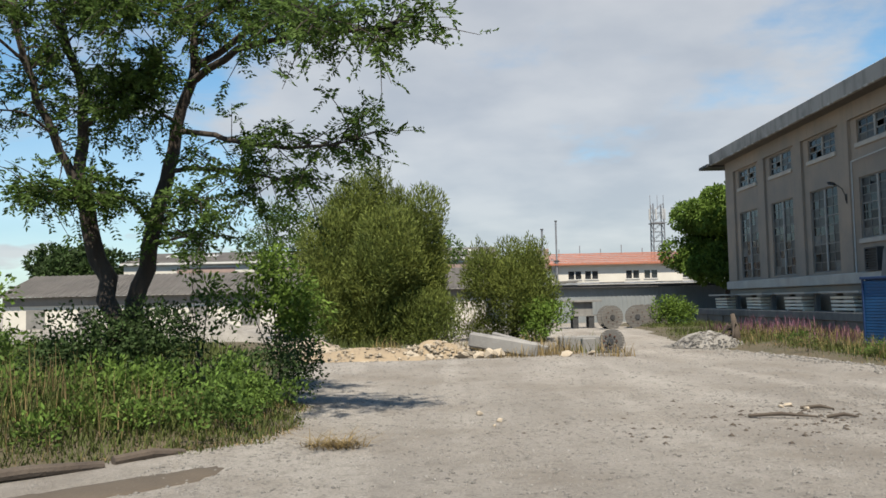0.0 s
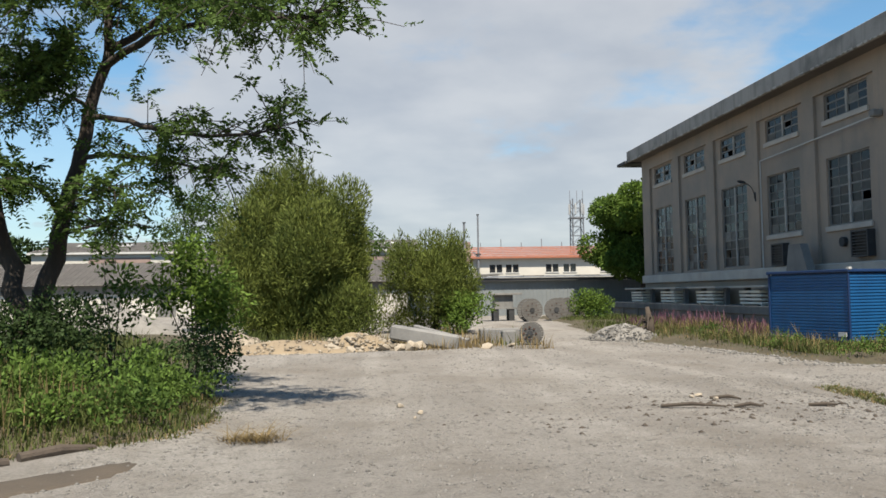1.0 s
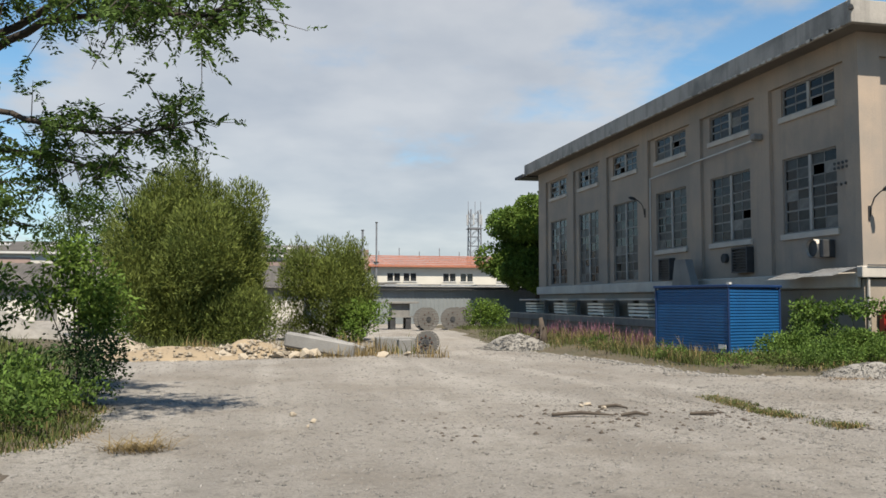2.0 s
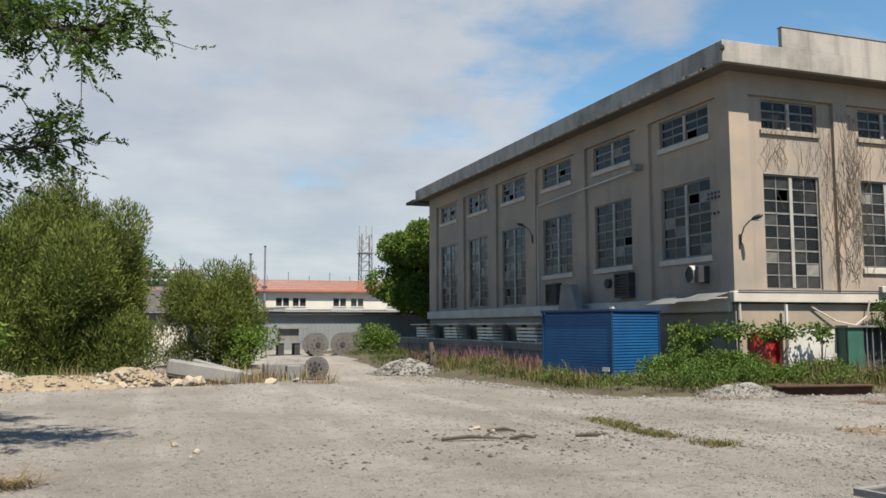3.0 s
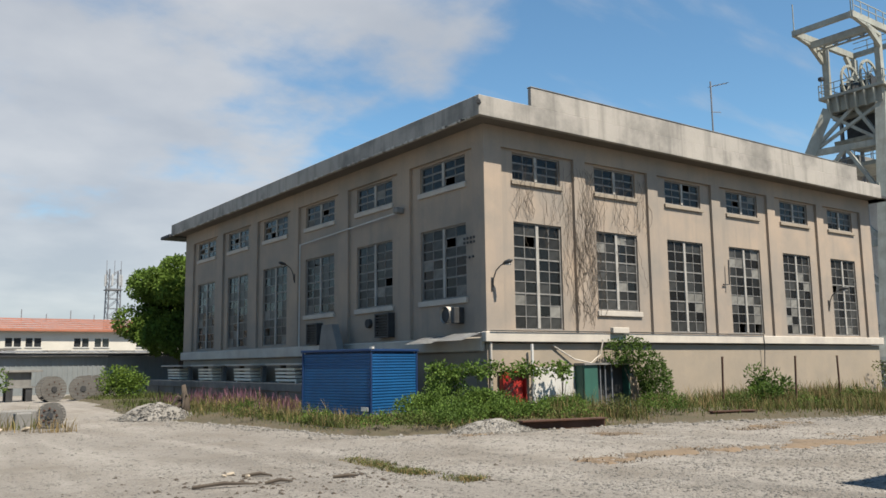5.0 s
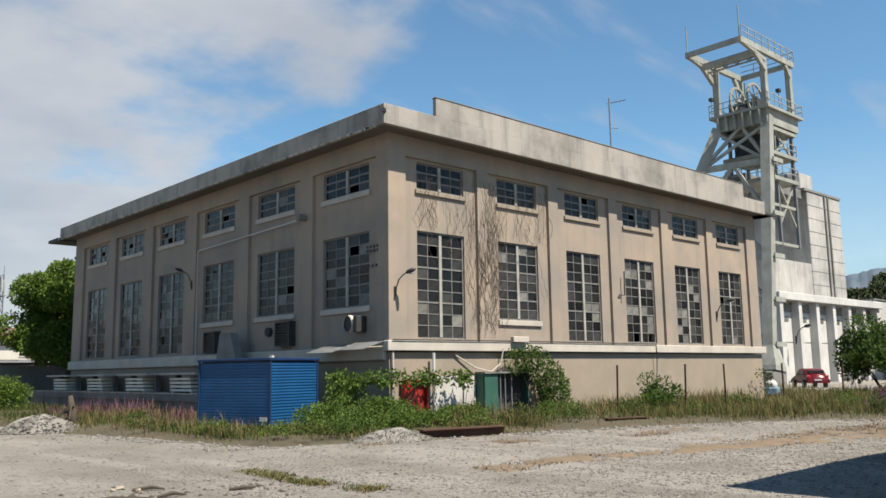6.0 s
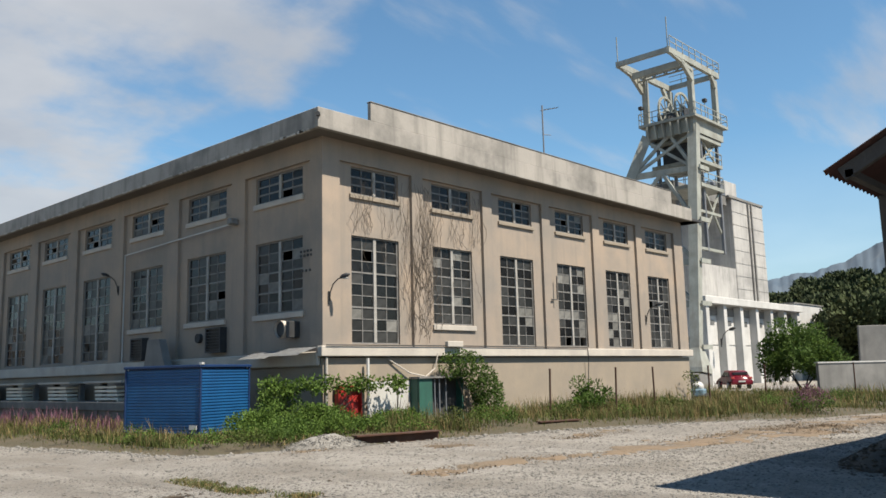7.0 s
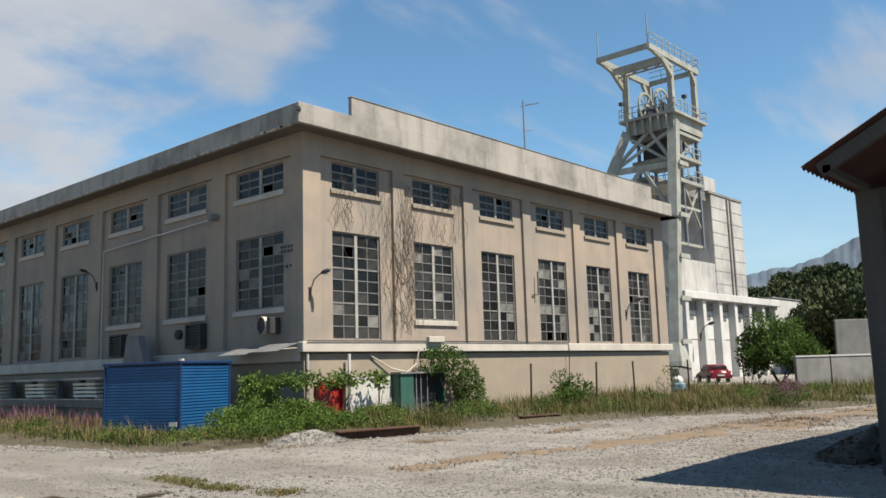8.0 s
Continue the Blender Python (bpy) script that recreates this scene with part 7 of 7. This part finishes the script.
def patch(name, x0, x1, y0, y1, step, inside, height, mat, label):
    """A sheet of soil laid over the ground wherever inside() is above zero."""
    xs, ys = np.arange(x0, x1 + step, step), np.arange(y0, y1 + step, step)
    ins = [[inside(x, y) for x in xs] for y in ys]
    bm = bmesh.new()
    vs = {}

    def vert(i, j):
        if (i, j) not in vs:
            vs[i, j] = bm.verts.new((xs[i], ys[j], height(xs[i], ys[j]) + (0.015 if ins[j][i] > 0 else -0.04)))
        return vs[i, j]
    for j in range(len(ys) - 1):
        for i in range(len(xs) - 1):
            if max(ins[j][i], ins[j][i + 1], ins[j + 1][i], ins[j + 1][i + 1]) > 0:
                bm.faces.new((vert(i, j), vert(i + 1, j), vert(i + 1, j + 1), vert(i, j + 1)))
    return tagged(part(name, bm, mat, smooth=True), label, "ground", kind="structure")


def make_grass():
    ragged = lambda x, y: 0.5 * smooth_noise(x, y, 0.8, 4.0) + 0.25 * smooth_noise(x, y, 2.3, 6.0)
    patch("verge", -16, -1.2, 7.4, 30, 0.3, lambda x, y: on_verge(x, y) + 0.5 * ragged(x, y) - 0.3, verge_height, "soil", "weedy earth verge under the tree")
    patch("grass_bank", 7.5, 46, 7, 50, 0.4, lambda x, y: on_bank(x, y) + ragged(x, y) - 0.3 if not (x > XA + 0.3 and y > YB + 0.3 and x < XE) else -1, bank_height, "soil", "weedy earth bank before the hall")
    inside = lambda x, y: max(0.0, min(1.0, (on_verge(x, y) + 0.15 + ragged(x, y)) / 0.6))
    blades("grass", 52000, ((-9, -1.2, 7.6, 15), inside), (0.12, 0.5), 0.016, "grass", "tall green grass on the verge", 71, 0.45, verge_height, on_verge)
    blades("grass", 9000, ((-16, -3, 13, 27), inside), (0.2, 0.8), 0.025, "grass", "tall green grass behind the tree", 72, 0.45, verge_height, on_verge)
    edge = lambda x, y: max(0.0, 1 - abs(on_verge(x, y) - 0.1) / 0.5)
    blades("dry_grass", 14000, ((-6, -1.2, 7.6, 15), edge), (0.05, 0.22), 0.012, "straw", "dry grass along the verge's edge", 73, 0.8, verge_height, on_verge)
    blades("dry_grass", 2200, ((-9, -2, 8.5, 15), lambda x, y: 0.6 * inside(x, y)), (0.4, 1.0), 0.01, "straw", "tall dry stalks on the verge", 74, 0.2, verge_height, on_verge)
    blades("dry_grass", 500, ((-1.75, -0.95, 9.3, 10.1), lambda x, y: max(0.0, 1 - math.hypot((x + 1.3) / 0.42, (y - 9.72) / 0.3))), (0.04, 0.14), 0.012, "straw", "clump of cut dry straw", 75, 3.0)
    hall_in = lambda x, y: XA - 0.1 < x < XE and y > YB - 0.15
    bank = lambda x, y: 0.0 if hall_in(x, y) or (y > 26 and x > 14.9) else max(0.0, min(1.0, (on_bank(x, y) + 1.6 * ragged(x, y)) / 1.2)) * max(0.12, min(1.0, 0.75 + 1.6 * smooth_noise(x, y, 0.35, 23.0)))
    blades("grass", 26000, ((8, 17, 14.5, 24), bank), (0.05, 0.24), 0.02, "grass", "green grass round the container", 76, 0.5, bank_height, on_bank)
    blades("grass", 24000, ((16, 34, 8, 20), bank), (0.12, 0.6), 0.022, "grass", "green weedy grass before the hall", 77, 0.45, bank_height, on_bank)
    blades("dry_grass", 12000, ((16, 34, 8, 20), bank), (0.2, 0.8), 0.014, "straw", "tall dry grass before the hall", 78, 0.3, bank_height, on_bank)
    blades("dry_grass", 6000, ((9, 16, 15, 34), bank), (0.15, 0.5), 0.014, "straw", "dry grass along the bank", 79, 0.35, bank_height, on_bank)
    blades("grass", 12000, ((7.8, 15, 24, 47), bank), (0.08, 0.42), 0.02, "grass", "green grass before the loading dock", 80, 0.45, bank_height, on_bank)
    blades("grass", 9000, ((34, 52, 7, 26), bank), (0.15, 0.7), 0.03, "grass", "green grass before the low wall", 81, 0.45, bank_height, on_bank)
    blades("dry_grass", 5000, ((34, 52, 7, 26), bank), (0.2, 0.8), 0.025, "straw", "dry grass before the low wall", 82, 0.4, bank_height, on_bank)
    flowers = lambda x, y: bank(x, y) * max(0.0, smooth_noise(x, y, 0.45, 11.0) + 0.45)
    blades("valerian", 750, ((11.5, 14.9, 25.5, 38), flowers), (0.35, 0.8), 0.03, "flower", "pink valerian flowers before the dock", 83, 0.3, bank_height, on_bank)
    stain = lambda x, y: 0.34 - abs((y - 7.35 - 0.8 * (x + 3.4)) * 0.8 + 0.12 * ragged(x, y)) - 0.1 * max(0.0, x + 3.0) - max(0.0, x + 2.3) * 2
    patch("damp_patch", -6.5, -1.9, 5.2, 9.0, 0.08, stain, lambda x, y: ground_height(x, y) - 0.005, "damp_and_shade", "damp brown earth stain beside the verge")
    # dry turf patches out on the gravel
    strip = lambda x, y: max(0.0, 1 - abs(x - 7.6 - 0.15 * math.sin(y)) / 0.3) * (0.5 + 0.8 * smooth_noise(x, y, 1.2, 3.0))
    blades("grass", 4000, ((7.2, 8.0, 9.6, 13.7), strip), (0.02, 0.10), 0.014, "grass", "thin grass strip on the gravel", 84, 0.8)
    blades("dry_grass", 5000, ((7.2, 8.0, 9.6, 13.7), strip), (0.02, 0.08), 0.014, "straw", "thin dry grass strip on the gravel", 85, 0.8)
    def turf(x, y):
        y0 = float(np.interp(x, (10.5, 13.1, 15.2, 18.6, 24.6, 34), (10.3, 10.05, 9.2, 8.7, 8.0, 6.5)))
        band = 1.25 - abs(y - y0) / float(np.interp(x, (10.5, 15, 20, 30), (0.3, 0.75, 1.2, 1.6))) if x > 10.3 else 0.0
        spot = max(1.3 - math.hypot((x - 12.2) / 0.75, (y - 15.4) / 0.5), 1.3 - math.hypot((x - 15.0) / 0.8, (y - 13.7) / 0.6), 1.2 - math.hypot((x - 19.5) / 1.6, (y - 12.6) / 0.5))
        return max(0.0, min(1.0, max(band, spot) + 1.1 * smooth_noise(x, y, 0.7, 8.0) + 0.6 * smooth_noise(x, y, 2.2, 2.0)))
    patch("dry_turf", 10.2, 37, 4, 16.2, 0.12, lambda x, y: 0.7 * turf(x, y) - 0.58 + 0.45 * smooth_noise(x, y, 4.5, 12.0) + 0.35 * smooth_noise(x, y, 1.1, 5.0) + 0.2 * smooth_noise(x, y, 2.0, 1.0), lambda x, y: ground_height(x, y) + 0.008, "ochre_turf", "worn patches of ochre dry turf on gravel")
    blades("dry_grass", 45000, ((10.3, 36, 4.5, 16.2), turf), (0.02, 0.09), 0.022, "ochre_turf", "flattened dry grass on the gravel", 86, 2.0)
    blades("dry_grass", 3500, ((-2.5, 5.5, 24, 29), lambda x, y: max(0.0, smooth_noise(x, y, 0.6, 5.0) + 0.25)), (0.1, 0.6), 0.02, "straw", "dry grass among the rubble", 87, 0.4)
    blades("grass", 3500, ((-6, 6, 25.5, 33), lambda x, y: max(0.0, smooth_noise(x, y, 0.5, 15.0) + 0.2)), (0.1, 0.6), 0.02, "grass", "green weeds among the rubble", 88, 0.4)


def make_gravel():
    def scatter(x0, x1, y0, y1):
        def place(rng, n):
            x, y = x0 + (x1 - x0) * rng.random(n), y0 + (y1 - y0) * rng.random(n)
            return np.stack([x, y, [ground_height(a, b) for a, b in zip(x, y)]], 1)
        return place

    stones("gravel", 26000, scatter(-3, 10, 5, 15), (0.004, 0.028), "grey_gravel", "loose small gravel on the yard", "gravel", seed=91)
    stones("gravel", 22000, scatter(6, 27, 3.5, 15), (0.005, 0.035), "grey_gravel", "loose gravel beside the grass", "gravel", seed=92)
    stones("gravel", 16000, scatter(8.5, 24, 2.5, 9.5), (0.008, 0.034), "grey_gravel", "coarse grey gravel near the shed", "gravel", seed=96)
    stones("gravel", 9000, scatter(-4, 12, 15, 30), (0.006, 0.04), "grey_gravel", "loose gravel on the far yard", "gravel", seed=93)

    def along_edge(rng, n):
        out = []
        while len(out) < n:
            if rng.random() < 0.5:
                y = rng.uniform(16.5, 29)
                x = lerp_line(BANK_X, y, 1) - abs(rng.normal()) * 0.7 * rng.random() + 0.3
            else:
                x = rng.uniform(10.2, 28)
                y = lerp_line(BANK_Y, x, 0) - abs(rng.normal()) * 0.8 * rng.random() + 0.3
            out.append((x, y, ground_height(x, y)))
        return np.array(out)
    stones("gravel", 2200, along_edge, (0.012, 0.09), "grey_gravel", "pale stones along the grass edge", "stones", seed=94)

    def dark_patch(rng, n):
        x, y = 5.3 + 1.6 * rng.normal(size=n), 11.0 + 0.9 * rng.normal(size=n)
        return np.stack([x, y, [ground_height(a, b) for a, b in zip(x, y)]], 1)
    stones("debris", 500, dark_patch, (0.01, 0.05), "twig", "dark bark debris on the gravel", "debris", seed=95)


def make_woods():
    """Pine woods on the slope behind the low wall."""
    rng = np.random.default_rng(101)
    lumps = []
    for _ in range(420):
        d = rng.uniform(105, 190)
        a = radians(rng.uniform(64.5, 86))
        h = (0.078 + 0.022 * min(1, max(0, (math.degrees(a) - 68) / 6))) * (0.6 + 0.4 * (d - 105) / 85) * d * rng.uniform(0.85, 1.05)
        x, y = d * math.sin(a), d * math.cos(a)
        if (x < 116 and y > 36) or (math.degrees(a) < 72.3 and d < 128):
            continue
        for k in range(3):
            lumps.append((x + 2 * rng.normal(), y + 2 * rng.normal(), max(1.5, h * (1 - 0.28 * k) + 0.6 * rng.normal()), 3.0, 3.0, 2.1))
    pos, way = blob_points(rng, lumps, 150, 0.5)
    w = way * 0.6 + rng.normal(size=way.shape) * 0.5 + np.array([0, 0, 0.5])
    tagged(leaf_mesh("pine_wood", pos, w, 0.55 + 0.3 * rng.random(len(pos)), 0.42, "leaf_pine", None, rng), "dark green pine woods on a slope", "woods", kind="stuff")


make_robinia()
make_cypresses()
make_mound_plants()
make_hall_plants()
make_woods()
make_grass()
make_gravel()
